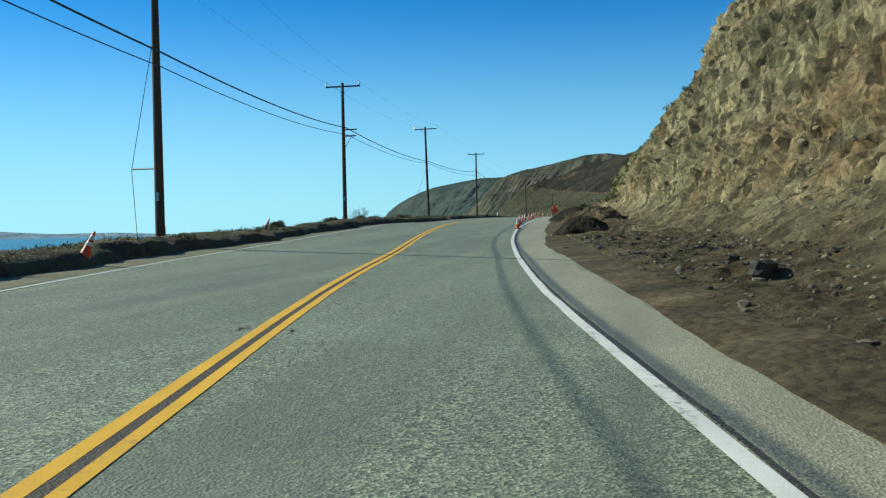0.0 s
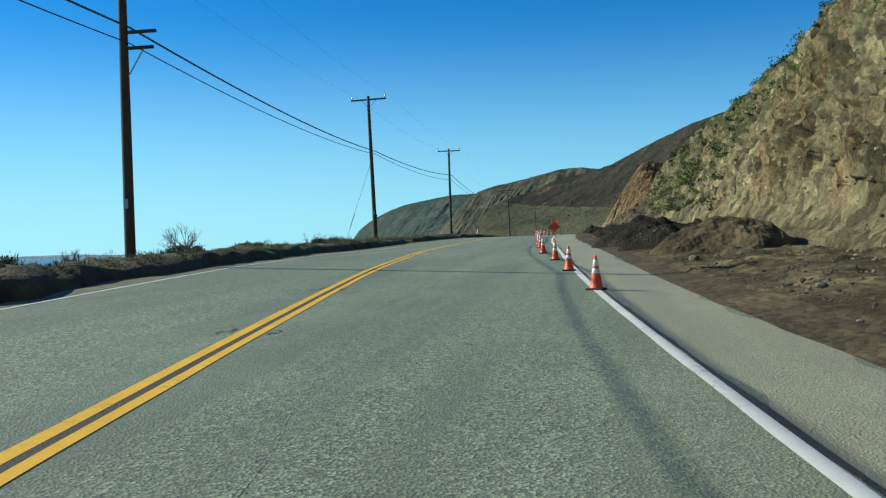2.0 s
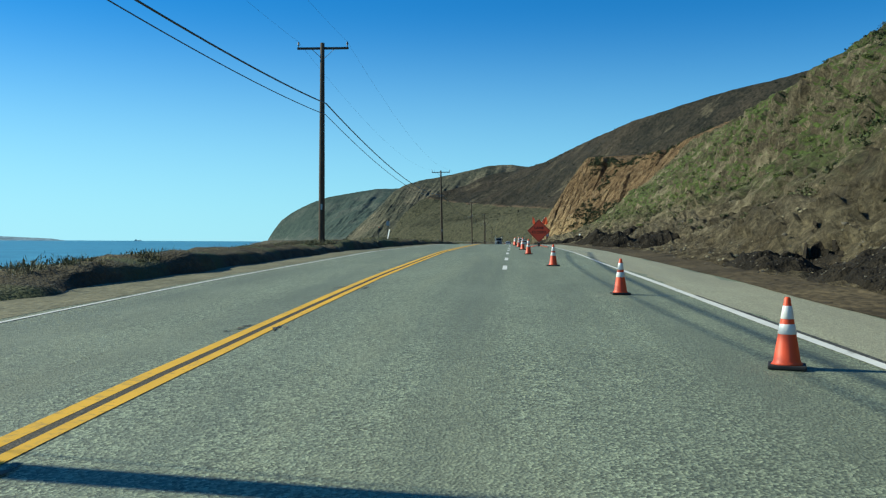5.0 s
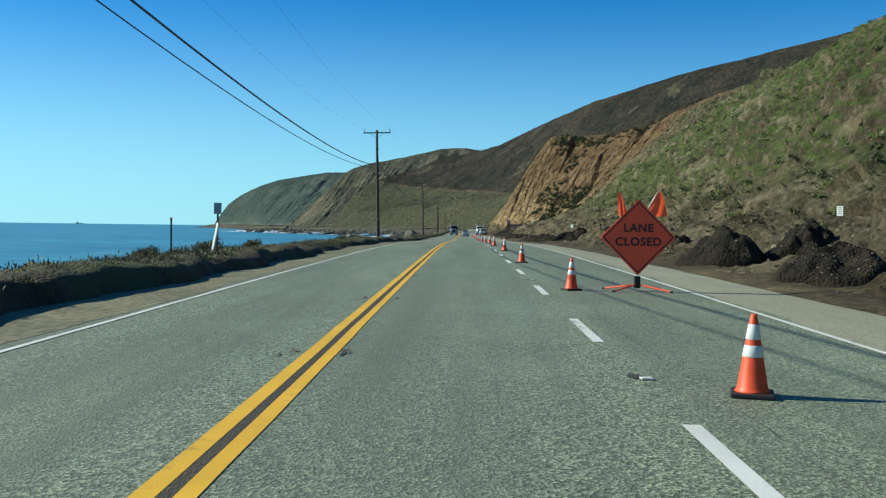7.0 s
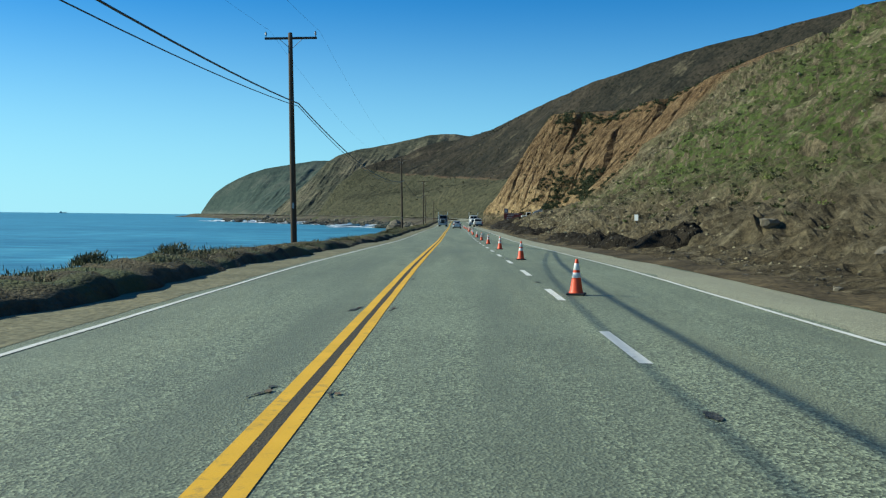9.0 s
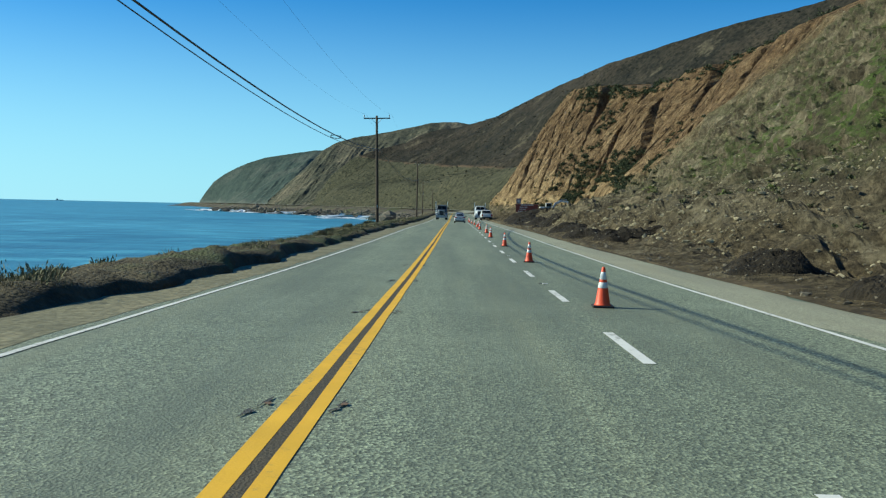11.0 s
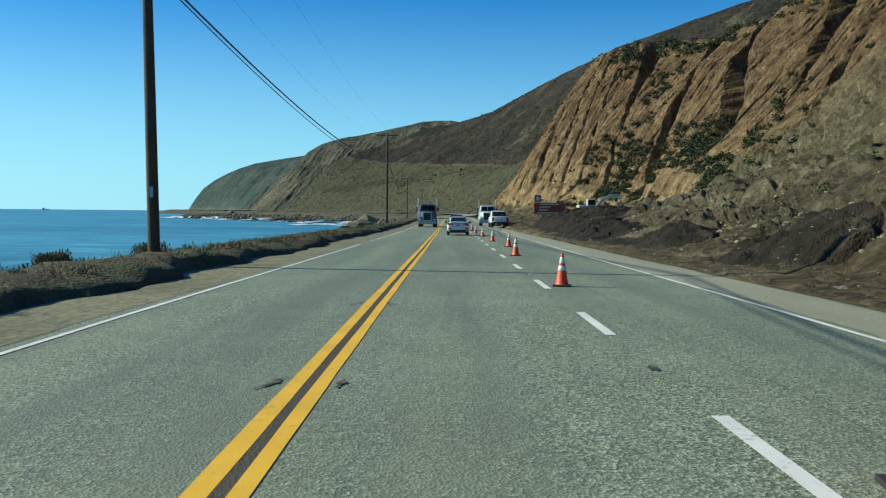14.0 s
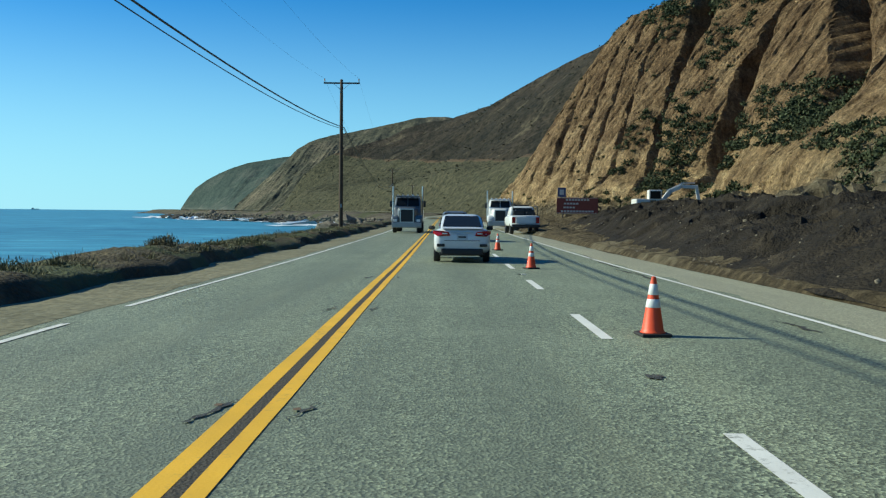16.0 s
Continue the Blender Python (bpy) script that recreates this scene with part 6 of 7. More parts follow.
for sx, spread in ((-1, 0.16), (1, 0.34)):
    bm = bmesh.new()
    tube(bm, (sx * 0.1, 0.04, 1.62), (sx * 0.42, 0.03, 2.16), 0.008, seg=6)
    staff = part("flag_staff", bm, MAT["steel"], sg)
    bm = bmesh.new()
    rows = []
    for i in range(9):
        t = i / 8
        row = []
        for j in range(7):
            w = j / 6
            x = sx * (0.42 - 0.12 * t) + (w - (0.6 if sx < 0 else 0.25)) * spread * (0.35 + t * (1.4 - 0.5 * t))
            row.append(bm.verts.new((x, 0.03 + 0.05 * math.sin(w * 7 + t * 3) * t, 2.15 - 0.52 * t)))
        rows.append(row)
    for p, q in zip(rows, rows[1:]):
        for j in range(6):
            bm.faces.new((p[j], p[j + 1], q[j + 1], q[j]))
    part("flag", bm, MAT["flag_orange"], staff, smooth=True)

# ---- small signs and posts ----
MAT["sign_white"] = plain("white_sign_paint", (0.7, 0.7, 0.67), 0.5)
MAT["sign_back"] = plain("bare_aluminium_sign_back", (0.3, 0.31, 0.31), 0.5, 0.6)
MAT["post_dark"] = plain("dark_steel_post", (0.05, 0.048, 0.045), 0.6, 0.3)
MAT["sign_brown"] = plain("brown_sign_paint", (0.2, 0.038, 0.024), 0.5)
MAT["sign_blue"] = plain("blue_grey_sign_paint", (0.07, 0.08, 0.16), 0.5)
MAT["sign_text"] = plain("cream_sign_print", (0.6, 0.55, 0.48), 0.5)


def small_sign(at, w, h, top, post_mat, face, label, lean=0.0, gap=None, rz=0.0, face_side=-1):
    s = thing("roadside_sign", label, "sign", "", at, rz)
    s.matrix_basis = pose(*at, 0, lean, rz)
    bm = bmesh.new()
    box(bm, 0, 0, (top - h * 0.3) / 2 - 0.1, 0.06, 0.05, top - h * 0.3 + 0.2, 0.008)
    part("post", bm, post_mat, s)
    bm = bmesh.new()
    box(bm, 0, -0.035, top - h / 2, w, 0.008, h, 0.002)
    pl = part("plate", bm, face, s)
    return s, pl


s, pl = small_sign((15.57, 215, land_z(15.57, 215) - 0.05), 0.25, 0.4, 1.0, MAT["post_dark"], MAT["sign_white"], "small white sign plate on a dark post in the slope", rz=-42)
for k in range(4):
    bm = bmesh.new()
    box(bm, 0, -0.041, 0.93 - 0.08 * k, 0.15, 0.002, 0.024)
    part("print_bar", bm, MAT["post_dark"], pl)
low = land_z(13.8, 293) - 0.05
small_sign((13.8, 293, low), 0.3, 0.46, 1.78 - low, MAT["post_dark"], MAT["sign_white"], "small white sign plate on a dark post in the rubble", rz=-30)
small_sign((-8.5, 209.5, berm_z(-8.5, 209.5)), 0.27, 0.4, 1.75, MAT["post_dark"], MAT["sign_back"], "grey sign plate on a dark post among the berm plants", 1)
small_sign((-8.3, 141.0, berm_z(-8.3, 141) - 0.1), 0.14, 0.42, 2.2, MAT["post_dark"], MAT["sign_back"], "narrow grey marker plate on a thin post")
wp = thing("wooden_post", "weathered white wooden post leaning over on the berm", "post", "", (-8.38, 208.4, berm_z(-8.38, 208.4) - 0.1))
wp.matrix_basis = pose(-8.38, 208.4, berm_z(-8.38, 208.4) - 0.1, 0, 11, 0)
bm = bmesh.new()
box(bm, 0, 0, 0.55, 0.11, 0.06, 1.1, 0.008, Matrix.Rotation(radians(-40), 4, "Z"))
post = part("post", bm, MAT["sign_white"], wp)
bm = bmesh.new()
box(bm, 0, 0, 1.115, 0.114, 0.064, 0.03, 0.004, Matrix.Rotation(radians(-40), 4, "Z"))
part("worn_end", bm, MAT["steel"], wp)
mk = thing("marker_post", "thin dark marker post with a reddish top", "marker post", "", (-8.5, 204.4, berm_z(-8.5, 204.4)))
bm = bmesh.new()
box(bm, 0, 0, 0.45, 0.05, 0.03, 1.3, 0.006)
part("post", bm, MAT["post_dark"], mk)
bm = bmesh.new()
box(bm, 0, 0, 1.13, 0.06, 0.04, 0.08, 0.006)
part("cap", bm, MAT["sign_orange"], mk)

# brown sign on two posts with a small plate above
bs = thing("information_sign", "wide brown sign with cream lettering on two posts", "sign", "", (19.2, 523, -0.9), 2.0)
for sx in (-2.1, 2.1):
    bm = bmesh.new()
    box(bm, sx, 0, 1.3, 0.14, 0.12, 3.0, 0.01)
    part("post", bm, MAT["post_dark"], bs)
bm = bmesh.new()
box(bm, 0, -0.09, 2.3, 6.0, 0.04, 2.3, 0.01)
panel2 = part("panel", bm, MAT["sign_brown"], bs)
for row, (w, sh) in enumerate(((4.0, 0), (2.6, -0.9), (1.9, -1.2), (5.2, 0))):
    n = int(w / 0.45)
    for q in range(n):
        bm = bmesh.new()
        box(bm, sh + (q - (n - 1) / 2) * 0.44, -0.115, 3.12 - 0.55 * row, 0.33, 0.006, 0.24)
        part("print_bar", bm, MAT["sign_text"], panel2)
for z in (1.22, 3.38):
    bm = bmesh.new()
    box(bm, 0, -0.113, z, 5.8, 0.004, 0.05)
    part("border", bm, MAT["sign_text"], panel2)
bm = bmesh.new()
box(bm, -2.3, -0.09, 4.2, 1.2, 0.03, 1.35, 0.01)
pl3 = part("upper_plate", bm, MAT["sign_blue"], bs)
bm = bmesh.new()
box(bm, -2.3, -0.108, 4.2, 0.6, 0.004, 0.75)
part("print_bar", bm, MAT["sign_text"], pl3)
bm = bmesh.new()
box(bm, -2.3, -0.05, 3.4, 0.08, 0.08, 1.7)
part("upper_post", bm, MAT["post_dark"], bs)

# ---- vehicles ----
MAT["paint_white"] = plain("white_car_paint", (0.62, 0.64, 0.66), 0.3, 0.0, 0.5, 0.6, 0.03)
MAT["paint_truck_white"] = plain("white_truck_paint", (0.6, 0.61, 0.6), 0.4, 0.0, 0.5, 0.3, 0.08)
MAT["paint_dark"] = plain("dark_blue_grey_truck_paint", (0.09, 0.105, 0.12), 0.35, 0.0, 0.5, 0.4, 0.1)
MAT["glass_dark"] = plain("tinted_glass", (0.012, 0.014, 0.015), 0.12, 0.0, 0.2, 0.0, 0.05)
MAT["trim_black"] = plain("black_trim_plastic", (0.018, 0.018, 0.019), 0.6)
MAT["chrome"] = plain("chrome", (0.5, 0.5, 0.5), 0.3, 1.0)
MAT["lamp_red"] = plain("red_lamp_lens", (0.32, 0.012, 0.016), 0.15, 0.0, 0.6, 0.5)
MAT["lamp_clear"] = plain("clear_lamp_lens", (0.7, 0.7, 0.68), 0.15, 0.0, 0.6, 0.5)
MAT["plate"] = plain("plate_white", (0.42, 0.45, 0.5), 0.4)


def loft(bm, stations, n=28, power=4.0):
    """Rounded-box sections (y, half width, low, high) joined along y."""
    rings = []
    for y, w, z0, z1 in stations:
        ring = []
        for k in range(n):
            t = 2 * math.pi * k / n
            c, s = math.cos(t), math.sin(t)
            x = w * math.copysign(abs(c) ** (2 / power), c)
            z = (z0 + z1) / 2 + (z1 - z0) / 2 * math.copysign(abs(s) ** (2 / power), s)
            ring.append(bm.verts.new((x, y, z)))
        rings.append(ring)
    for p, q in zip(rings, rings[1:]):
        for k in range(n):
            bm.faces.new((p[k], p[(k + 1) % n], q[(k + 1) % n], q[k]))
    bm.faces.new(rings[0])
    bm.faces.new(rings[-1][::-1])
    bmesh.ops.recalc_face_normals(bm, faces=bm.faces[:])


def panel(bm, pts, thick=0.012):
    """A flat pane with a little depth, given its corner points."""
    v = [Vector(p) for p in pts]
    nrm = (v[1] - v[0]).cross(v[2] - v[1]).normalized() * thick
    a = [bm.verts.new(p + nrm) for p in v]
    b = [bm.verts.new(p - nrm) for p in v]
    bm.faces.new(a)
    bm.faces.new(b[::-1])
    for k in range(len(v)):
        bm.faces.new((a[k], b[k], b[(k + 1) % len(v)], a[(k + 1) % len(v)]))
    bmesh.ops.recalc_face_normals(bm, faces=bm.faces[:])


def wheel(parent, x, y, r, w, mat_rim="steel"):
    bm = bmesh.new()
    m = Matrix.Translation((x, y, r)) @ Matrix.Rotation(math.pi / 2, 4, "Y")
    lathe(bm, [(r * 0.62, -w / 2), (r * 0.93, -w / 2), (r, -w * 0.36), (r, w * 0.36), (r * 0.93, w / 2), (r * 0.62, w / 2)], 24, m)
    wh = part("wheel", bm, MAT["rubber"], parent, smooth=True)
    bm = bmesh.new()
    lathe(bm, [(r * 0.12, -w * 0.3), (r * 0.62, -w * 0.45), (r * 0.62, w * 0.45), (r * 0.12, w * 0.3)], 18, m)
    part("rim", bm, MAT[mat_rim], wh)


def sedan(at, rz):
    """Rear at y = 0, nose towards +y."""
    car = thing("car", "white four-door sedan driving with red tail lamps", "car", "", at, rz)
    bm = bmesh.new()
    loft(bm, [(0.0, 0.70, 0.45, 0.86), (0.05, 0.80, 0.36, 0.97), (0.16, 0.855, 0.30, 1.06), (0.45, 0.88, 0.24, 1.085), (1.2, 0.885, 0.22, 1.05), (2.2, 0.885, 0.22, 1.0), (3.3, 0.88, 0.22, 0.95), (4.1, 0.84, 0.24, 0.84), (4.48, 0.72, 0.3, 0.72), (4.62, 0.5, 0.36, 0.62)], 36, 4.6)
    part("body", bm, MAT["paint_white"], car, smooth=True)
    bm = bmesh.new()
    loft(bm, [(0.42, 0.66, 1.0, 1.07), (0.7, 0.67, 1.0, 1.2), (1.05, 0.655, 1.0, 1.37), (1.4, 0.63, 1.0, 1.475), (1.9, 0.62, 1.0, 1.5), (2.5, 0.62, 1.0, 1.47), (3.1, 0.66, 0.97, 1.22), (3.55, 0.68, 0.92, 0.98)], 32, 5.0)
    cab = part("cabin", bm, MAT["paint_white"], car, smooth=True)
    bm = bmesh.new()
    panel(bm, [(-0.60, 0.50, 1.115), (0.60, 0.50, 1.115), (0.53, 1.22, 1.425), (-0.53, 1.22, 1.425)], 0.02)
    part("rear_window", bm, MAT["glass_dark"], cab)
    for sx in (-1, 1):
        bm = bmesh.new()
        panel(bm, [(sx * 0.69, 0.95, 1.08), (sx * 0.70, 2.0, 1.06), (sx * 0.638, 1.95, 1.4), (sx * 0.645, 1.4, 1.39)], 0.012)
        part("side_window", bm, MAT["glass_dark"], cab)
        bm = bmesh.new()
        panel(bm, [(sx * 0.70, 2.05, 1.06), (sx * 0.70, 3.1, 1.03), (sx * 0.645, 2.5, 1.36), (sx * 0.638, 2.0, 1.4)], 0.012)
        part("side_window", bm, MAT["glass_dark"], cab)
        bm = bmesh.new()
        pts = [(sx * 0.38, -0.03, 0.83), (sx * 0.44, -0.03, 0.95), (sx * 0.70, -0.01, 0.99), (sx * 0.88, 0.12, 0.99), (sx * 0.89, 0.14, 0.90), (sx * 0.74, -0.01, 0.82)]
        panel(bm, pts if sx > 0 else pts[::-1], 0.022)
        lamp = part("tail_lamp", bm, MAT["lamp_red"], car, "red wraparound tail lamp")
        bm = bmesh.new()
        box(bm, sx * 0.54, -0.06, 0.90, 0.16, 0.012, 0.035, 0.004)
        part("reverse_lamp", bm, MAT["lamp_clear"], lamp)
        bm = bmesh.new()
        box(bm, sx * 0.66, -0.005, 0.54, 0.24, 0.08, 0.09, 0.02)
        part("bumper_pocket", bm, MAT["trim_black"], car)
        bm = bmesh.new()
        loft(bm, [(2.72, 0.02, 1.0, 1.06), (2.76, 0.11, 0.96, 1.1), (2.86, 0.11, 0.96, 1.1), (2.92, 0.05, 0.98, 1.08)], 12, 3)
        bmesh.ops.translate(bm, verts=bm.verts[:], vec=(sx * 0.98, 0, 0.0))
        part("mirror", bm, MAT["trim_black"], car)
        for y in (0.92, 3.62):
            wheel(car, sx * 0.78, y, 0.325, 0.21)
    bm = bmesh.new()
    box(bm, 0, 0.03, 0.34, 1.3, 0.16, 0.2, 0.05)
    part("bumper_insert", bm, MAT["trim_black"], car, "black lower bumper insert")
    bm = bmesh.new()
    box(bm, 0, 1.0, 0.26, 1.4, 1.6, 0.1, 0.02)
    part("underbody", bm, MAT["trim_black"], car)
    bm = bmesh.new()
    box(bm, 0, -0.012, 0.80, 0.34, 0.02, 0.17, 0.006)
    plate = part("number_plate", bm, MAT["plate"], car)
    bm = bmesh.new()
    box(bm, 0, -0.024, 0.795, 0.24, 0.004, 0.05)
    part("plate_bar", bm, MAT["trim_black"], plate)
    bm = bmesh.new()
    box(bm, 0, -0.005, 0.94, 0.7, 0.03, 0.02, 0.006)
    part("trunk_trim", bm, MAT["chrome"], car)
    bm = bmesh.new()
    box(bm, 0, 0.0, 0.685, 1.1, 0.03, 0.012)
    part("trunk_seam", bm, MAT["trim_black"], car)
    bm = bmesh.new()
    loft(bm, [(0.02, 0.62, 1.045, 1.06), (0.12, 0.68, 1.055, 1.095), (0.22, 0.66, 1.06, 1.085)], 16, 3)
    part("trunk_lip", bm, MAT["paint_white"], car, smooth=True)
    return car


sedan((0.59, 418.4, float(road_z(np.array(0.6), np.array(418.4)))), 0)


def heavy_truck(at, rz, paint, label, load=None):
    """Conventional tractor: nose at y = 0, body towards +y (before turning)."""
    t = thing("truck", label, "truck", "", at, rz)
    bm = bmesh.new()
    loft(bm, [(0.0, 0.62, 0.75, 1.85), (0.08, 0.68, 0.7, 1.95), (0.5, 0.72, 0.65, 2.0), (1.5, 0.86, 0.65, 2.08)], 24, 6)
    part("hood", bm, paint, t, smooth=True)
    bm = bmesh.new()
    loft(bm, [(1.3, 1.08, 0.9, 1.95), (1.5, 1.1, 0.85, 2.1), (1.95, 1.06, 0.85, 2.85), (2.2, 1.04, 0.85, 2.98), (3.9, 1.06, 0.85, 3.0), (4.0, 1.0, 0.9, 2.9)], 28, 7)
    cab = part("cab", bm, paint, t, smooth=True)
    bm = bmesh.new()
    panel(bm, [(-0.93, 1.53, 2.16), (-0.04, 1.51, 2.16), (-0.04, 1.85, 2.76), (-0.86, 1.87, 2.76)], 0.03)
    part("windscreen", bm, MAT["glass_dark"], cab)
    bm = bmesh.new()
    panel(bm, [(0.04, 1.51, 2.16), (0.93, 1.53, 2.16), (0.86, 1.87, 2.76), (0.04, 1.85, 2.76)], 0.03)
    part("windscreen", bm, MAT["glass_dark"], cab)
    bm = bmesh.new()
    box(bm, 0, 1.72, 2.9, 2.0, 0.3, 0.09, 0.03)
    part("sun_visor", bm, paint, cab)
    bm = bmesh.new()
    box(bm, 0, -0.02, 1.36, 1.12, 0.05, 1.12, 0.02)
    grille = part("grille_frame", bm, MAT["chrome"], t)
    bm = bmesh.new()
    box(bm, 0, -0.045, 1.36, 0.96, 0.03, 0.96, 0.01)
    part("grille_mesh", bm, MAT["trim_black"], grille)
    bm = bmesh.new()
    box(bm, 0, -0.22, 0.62, 2.35, 0.16, 0.42, 0.05)
    part("bumper", bm, MAT["steel"], t)
    for sx in (-1, 1):
        bm = bmesh.new()
        loft(bm, [(-0.1, 0.24, 0.72, 1.1), (0.05, 0.3, 0.7, 1.32), (0.6, 0.31, 0.95, 1.42), (1.2, 0.29, 0.75, 1.3), (1.5, 0.24, 0.7, 1.05)], 18, 4)
        bmesh.ops.translate(bm, verts=bm.verts[:], vec=(sx * 0.93, 0, 0))
        part("fender", bm, paint, t, smooth=True)
        bm = bmesh.new()
        box(bm, sx * 0.92, -0.12, 0.98, 0.3, 0.06, 0.2, 0.03)
        part("headlamp", bm, MAT["lamp_clear"], t)
        bm = bmesh.new()
        tube(bm, (sx * 1.2, 2.25, 0.9), (sx * 1.2, 2.25, 3.75), 0.085, 0.075, 12)
        part("exhaust_stack", bm, MAT["chrome"], t)
        bm = bmesh.new()
        box(bm, sx * 1.36, 1.62, 2.3, 0.2, 0.08, 0.5, 0.03)
        box(bm, sx * 1.22, 1.64, 2.5, 0.3, 0.03, 0.03)
        part("mirror", bm, MAT["trim_black"], t)
        wheel(t, sx * 0.98, 0.55, 0.5, 0.3)
        for y in (4.9, 6.15):
            wheel(t, sx * 0.92, y, 0.5, 0.55)
        bm = bmesh.new()
        box(bm, sx * 0.42, 4.0, 0.75, 0.12, 6.2, 0.22)
        part("chassis_rail", bm, MAT["trim_black"], t)
    for k in range(5):
        bm = bmesh.new()
        box(bm, (k - 2) * 0.4, 1.95, 3.02, 0.14, 0.1, 0.07, 0.02)
        part("roof_lamp", bm, MAT["lamp_clear"], cab)
    if load:
        bm = bmesh.new()
        box(bm, 0, 6.4, 1.85, 2.3, 4.4, 1.5, 0.05)
        for k in range(6):
            box(bm, 1.18, 4.6 + k * 0.72, 1.85, 0.08, 0.1, 1.5)
            box(bm, -1.18, 4.6 + k * 0.72, 1.85, 0.08, 0.1, 1.5)
        part("dump_body", bm, load, t)
    return t


heavy_truck((-2.95, 463.0, -1.39), 0, MAT["paint_dark"], "dark blue-grey oncoming tractor truck with chrome stacks")
heavy_truck((5.3, 476.5, -1.38), -2, MAT["paint_truck_white"], "white dump truck parked in the closed lane", MAT["paint_truck_white"])


def pickup(at, rz):
    """Utility pickup, tail at y = 0."""
    p = thing("pickup_truck", "white utility pickup with a loaded bed, parked", "pickup truck", "", at, rz)
    bm = bmesh.new()
    loft(bm, [(0.0, 0.96, 0.55, 1.28), (0.06, 0.99, 0.5, 1.32), (2.2, 1.0, 0.5, 1.32), (4.2, 1.0, 0.5, 1.28), (5.3, 0.96, 0.5, 1.2), (5.6, 0.85, 0.55, 1.05)], 28, 7)
    part("body", bm, MAT["paint_truck_white"], p, smooth=True)
    bm = bmesh.new()
    loft(bm, [(2.15, 0.86, 1.2, 1.3), (2.3, 0.84, 1.2, 1.9), (2.6, 0.82, 1.2, 1.97), (3.6, 0.82, 1.2, 1.95), (4.2, 0.88, 1.2, 1.35)], 26, 6)
    cab = part("cab", bm, MAT["paint_truck_white"], p, smooth=True)
    bm = bmesh.new()
    panel(bm, [(-0.72, 2.17, 1.42), (0.72, 2.17, 1.42), (0.68, 2.27, 1.84), (-0.68, 2.27, 1.84)], 0.03)
    part("rear_window", bm, MAT["glass_dark"], cab)
    bm = bmesh.new()
    box(bm, 0, 2.9, 2.03, 1.1, 0.25, 0.1, 0.03)
    part("light_bar", bm, MAT["trim_black"], cab)
    bm = bmesh.new()
    box(bm, 0, -0.02, 0.98, 1.3, 0.03, 0.44, 0.02)
    part("tailgate", bm, MAT["paint_truck_white"], p)
    bm = bmesh.new()
    box(bm, 0, -0.12, 0.6, 1.9, 0.16, 0.2, 0.03)
    part("bumper", bm, MAT["trim_black"], p)
    for k, (x, y, z, a, b2, c2) in enumerate(((-0.45, 0.8, 1.45, 0.7, 0.9, 0.4), (0.4, 0.6, 1.4, 0.6, 0.7, 0.32), (0.1, 1.6, 1.5, 1.3, 0.5, 0.45))):
        bm = bmesh.new()
        box(bm, x, y, z, a, b2, c2, 0.04)
        part("tool_box", bm, MAT["trim_black"], p)
    for sx in (-1, 1):
        bm = bmesh.new()
        box(bm, sx * 0.82, -0.02, 1.0, 0.24, 0.05, 0.42, 0.03)
        part("tail_lamp", bm, MAT["lamp_red"], p)
        bm = bmesh.new()
        tube(bm, (sx * 0.85, 0.4, 1.3), (sx * 0.85, 0.4, 1.95), 0.03, seg=8)
        tube(bm, (sx * 0.85, 0.4, 1.95), (sx * 0.85, 2.3, 1.98), 0.03, seg=8)
        part("rack_rail", bm, MAT["trim_black"], p)
        for y in (1.15, 4.6):
            wheel(p, sx * 0.86, y, 0.4, 0.26)
    return p


pickup((6.3, 461.0, -1.39), 1.5).scale = (1.12, 1.12, 1.12)


def far_car(at, rz, paint, label):
    c = thing("car", label, "car", "", at, rz)
    bm = bmesh.new()
    loft(bm, [(0, 0.8, 0.4, 0.95), (0.1, 0.9, 0.3, 1.08), (2.2, 0.92, 0.28, 1.05), (4.2, 0.9, 0.3, 0.95), (4.6, 0.7, 0.4, 0.8)], 24, 5)
    part("body", bm, paint, c, smooth=True)
    bm = bmesh.new()
    loft(bm, [(0.1, 0.72, 1.0, 1.1), (0.35, 0.72, 1.0, 1.55), (0.8, 0.68, 1.0, 1.68), (2.4, 0.66, 1.0, 1.66), (3.3, 0.74, 0.98, 1.05)], 24, 5)
    cab = part("cabin", bm, paint, c, smooth=True)
    bm = bmesh.new()
    panel(bm, [(-0.62, 0.1, 1.18), (0.62, 0.1, 1.18), (0.56, 0.42, 1.58), (-0.56, 0.42, 1.58)], 0.03)
    part("rear_window", bm, MAT["glass_dark"], cab)
    for sx in (-1, 1):
        bm = bmesh.new()
        box(bm, sx * 0.76, 0.03, 0.92, 0.22, 0.08, 0.16, 0.03)
        part("tail_lamp", bm, MAT["lamp_red"], c)
        bm = bmesh.new()
        box(bm, sx * 0.55, 1.2, 1.74, 0.04, 1.7, 0.04, 0.01)
        part("roof_rail", bm, MAT["trim_black"], cab)
        for y in (0.85, 3.7):
            wheel(c, sx * 0.8, y, 0.35, 0.22)
    return c


far_car((0.62, 441, -1.34), 0, MAT["paint_dark"], "dark sport utility car with roof rails, driving ahead")

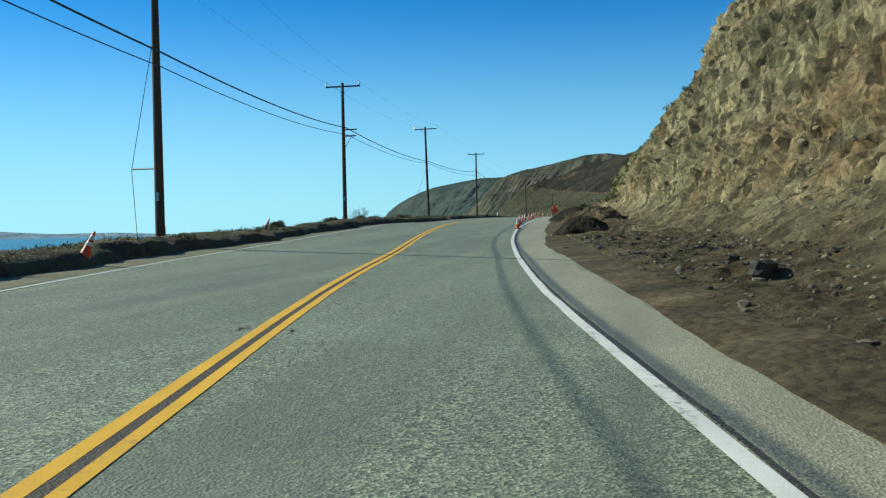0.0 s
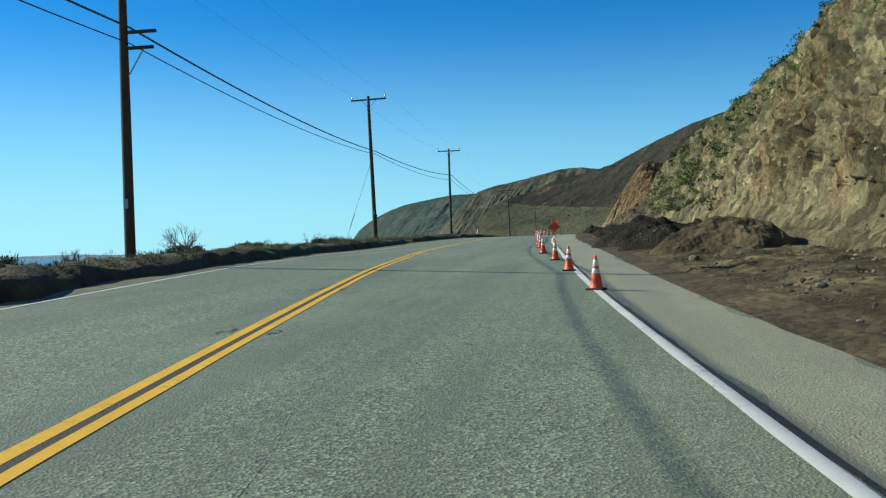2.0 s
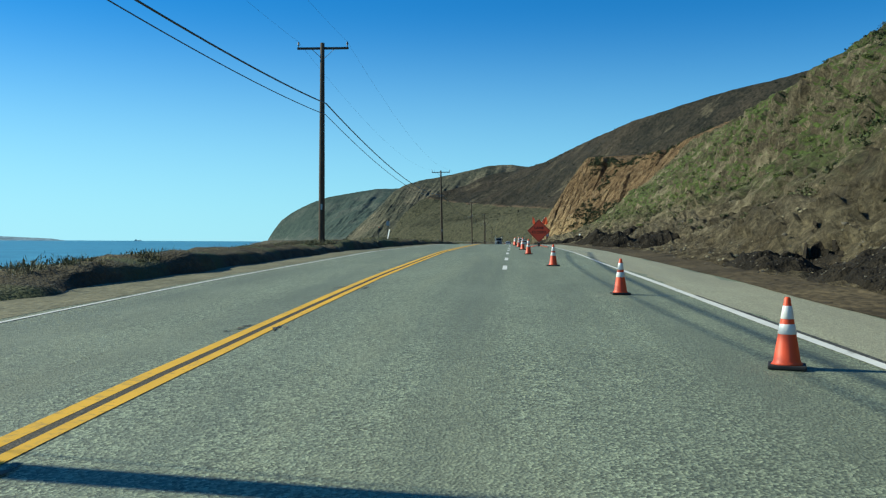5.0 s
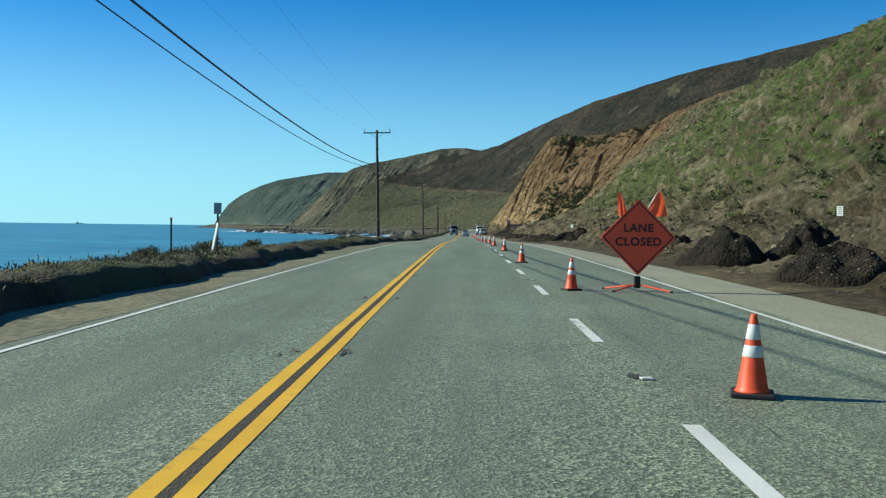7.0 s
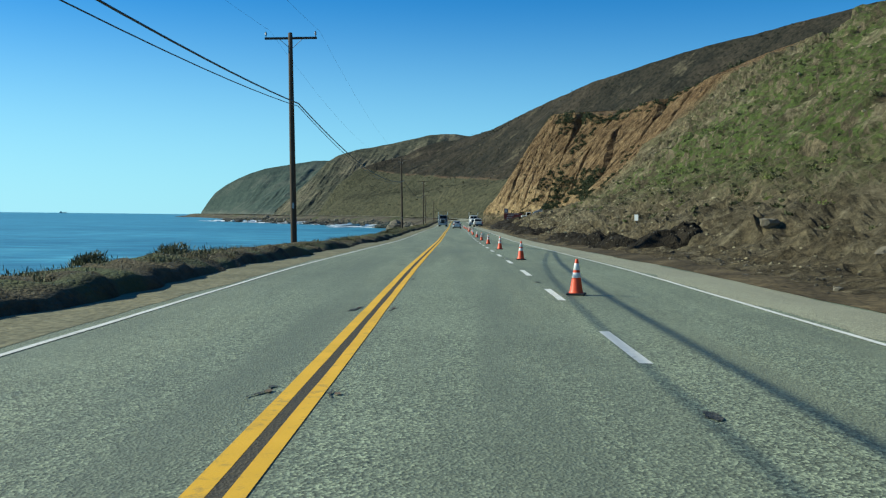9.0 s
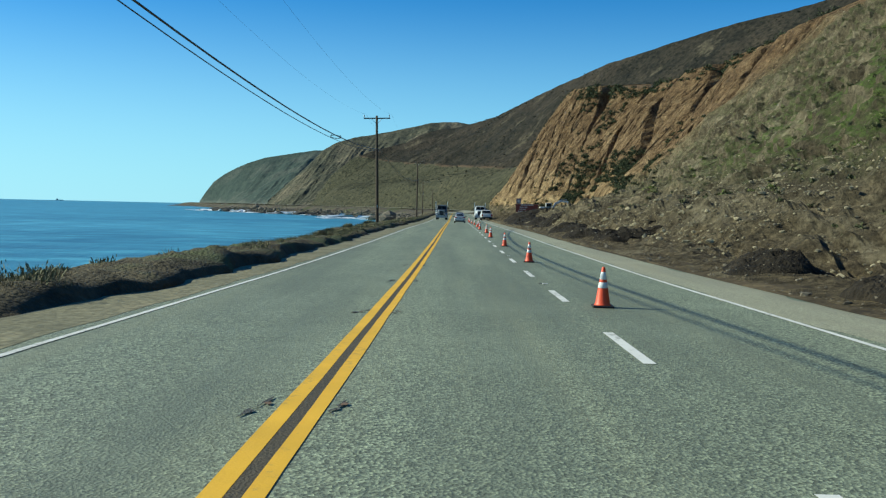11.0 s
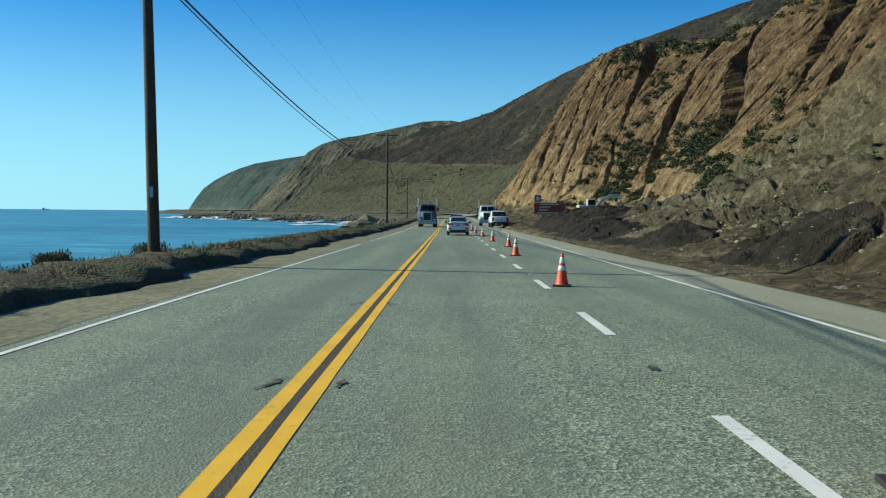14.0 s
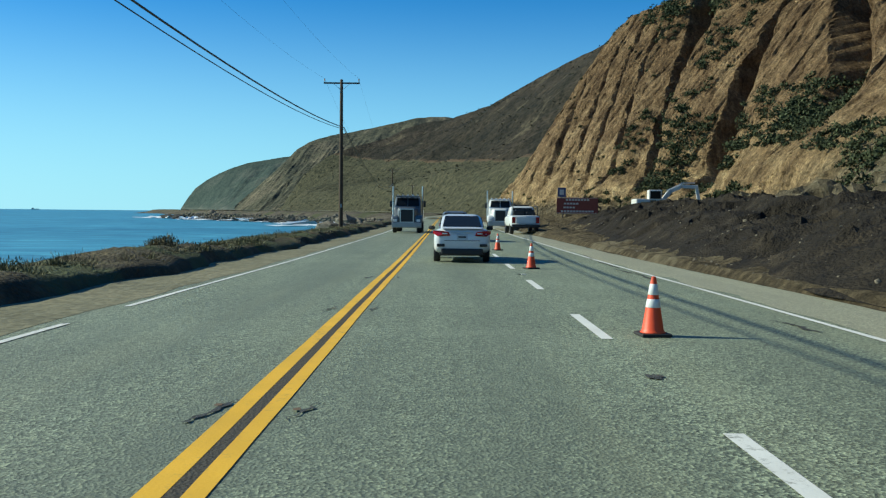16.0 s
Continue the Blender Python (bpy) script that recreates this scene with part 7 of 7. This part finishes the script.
# ---- ship on the horizon ----
ship = thing("ship", "cargo ship far out on the sea's horizon, haze-coloured", "ship", "", (-1738, 4290, SEA_Z), 0)
ship.scale = (0.75, 0.75, 0.65)
bm = bmesh.new()
loft(bm, [(-3.5, 20, -1.0, 4.0), (-2.5, 23, -1.0, 4.4), (2.5, 23, -1.0, 4.4), (3.5, 20, -1.0, 4.0)], 24, 6)
# all ship parts take the hills' painted-in haze colour
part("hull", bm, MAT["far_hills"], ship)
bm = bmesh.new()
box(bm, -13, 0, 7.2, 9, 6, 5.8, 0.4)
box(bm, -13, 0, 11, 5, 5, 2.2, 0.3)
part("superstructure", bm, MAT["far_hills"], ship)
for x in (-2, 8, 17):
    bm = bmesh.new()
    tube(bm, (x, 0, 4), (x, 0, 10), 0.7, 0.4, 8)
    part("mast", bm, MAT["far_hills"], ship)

# ---- excavator behind the mud bank ----
MAT["excavator_paint"] = plain("white_machine_paint", (0.62, 0.6, 0.54), 0.4, 0.0, 0.5, 0.2, 0.08)
ex = thing("excavator", "white tracked excavator with its arm bent down", "excavator", "", (21.0, 482, 0.0), 0)
ez = land_z(21.0, 482)
ex.location.z = ez + 0.72
for sy in (-1.1, 1.1):
    bm = bmesh.new()
    loft(bm, [(-0.28, 1.9, 0.0, 0.75), (0.28, 1.9, 0.0, 0.75)], 28, 3)
    bmesh.ops.translate(bm, verts=bm.verts[:], vec=(0, sy, 0))
    part("track", bm, MAT["rubber"], ex)
bm = bmesh.new()
box(bm, -0.6, 0, 1.3, 3.0, 2.5, 0.9, 0.12)
part("housing", bm, MAT["excavator_paint"], ex)
bm = bmesh.new()
box(bm, -0.2, -0.75, 2.0, 1.3, 1.0, 1.3, 0.12)
cabx = part("cab", bm, MAT["excavator_paint"], ex)
bm = bmesh.new()
box(bm, -0.2, -1.255, 2.15, 1.05, 0.03, 0.75, 0.02)
box(bm, 0.46, -0.75, 2.15, 0.03, 0.8, 0.75, 0.02)
part("cab_window", bm, MAT["glass_dark"], cabx)
seg = [((0.7, 0, 1.5), 0.34), ((1.5, 0, 2.55), 0.36), ((2.6, 0, 3.05), 0.32), ((4.2, 0, 3.0), 0.24)]
bm = bmesh.new()
for (p, w0), (q, w1) in zip(seg, seg[1:]):
    d = Vector(q) - Vector(p)
    m = Matrix.Translation((Vector(p) + Vector(q)) / 2) @ d.to_track_quat("X", "Z").to_matrix().to_4x4()
    box(bm, 0, 0, 0, d.length + 0.15, 0.34, (w0 + w1) / 2 * 1.2, 0.04, m)
part("boom", bm, MAT["excavator_paint"], ex)
bm = bmesh.new()
d = Vector((4.55, 0, 0.9)) - Vector((4.1, 0, 3.2))
m = Matrix.Translation((4.33, 0, 2.05)) @ d.to_track_quat("X", "Y").to_matrix().to_4x4()
box(bm, 0, 0, 0, d.length, 0.28, 0.4, 0.04, m)
part("stick", bm, MAT["excavator_paint"], ex)
bm = bmesh.new()
tube(bm, (1.2, 0, 2.6), (2.9, 0, 3.4), 0.08, seg=10)
tube(bm, (2.6, 0, 3.35), (4.0, 0, 3.4), 0.07, seg=10)
part("hydraulic_ram", bm, MAT["chrome"], ex)
bm = bmesh.new()
box(bm, 4.45, 0, 0.55, 0.9, 0.95, 0.7, 0.12)
part("bucket", bm, MAT["trim_black"], ex)
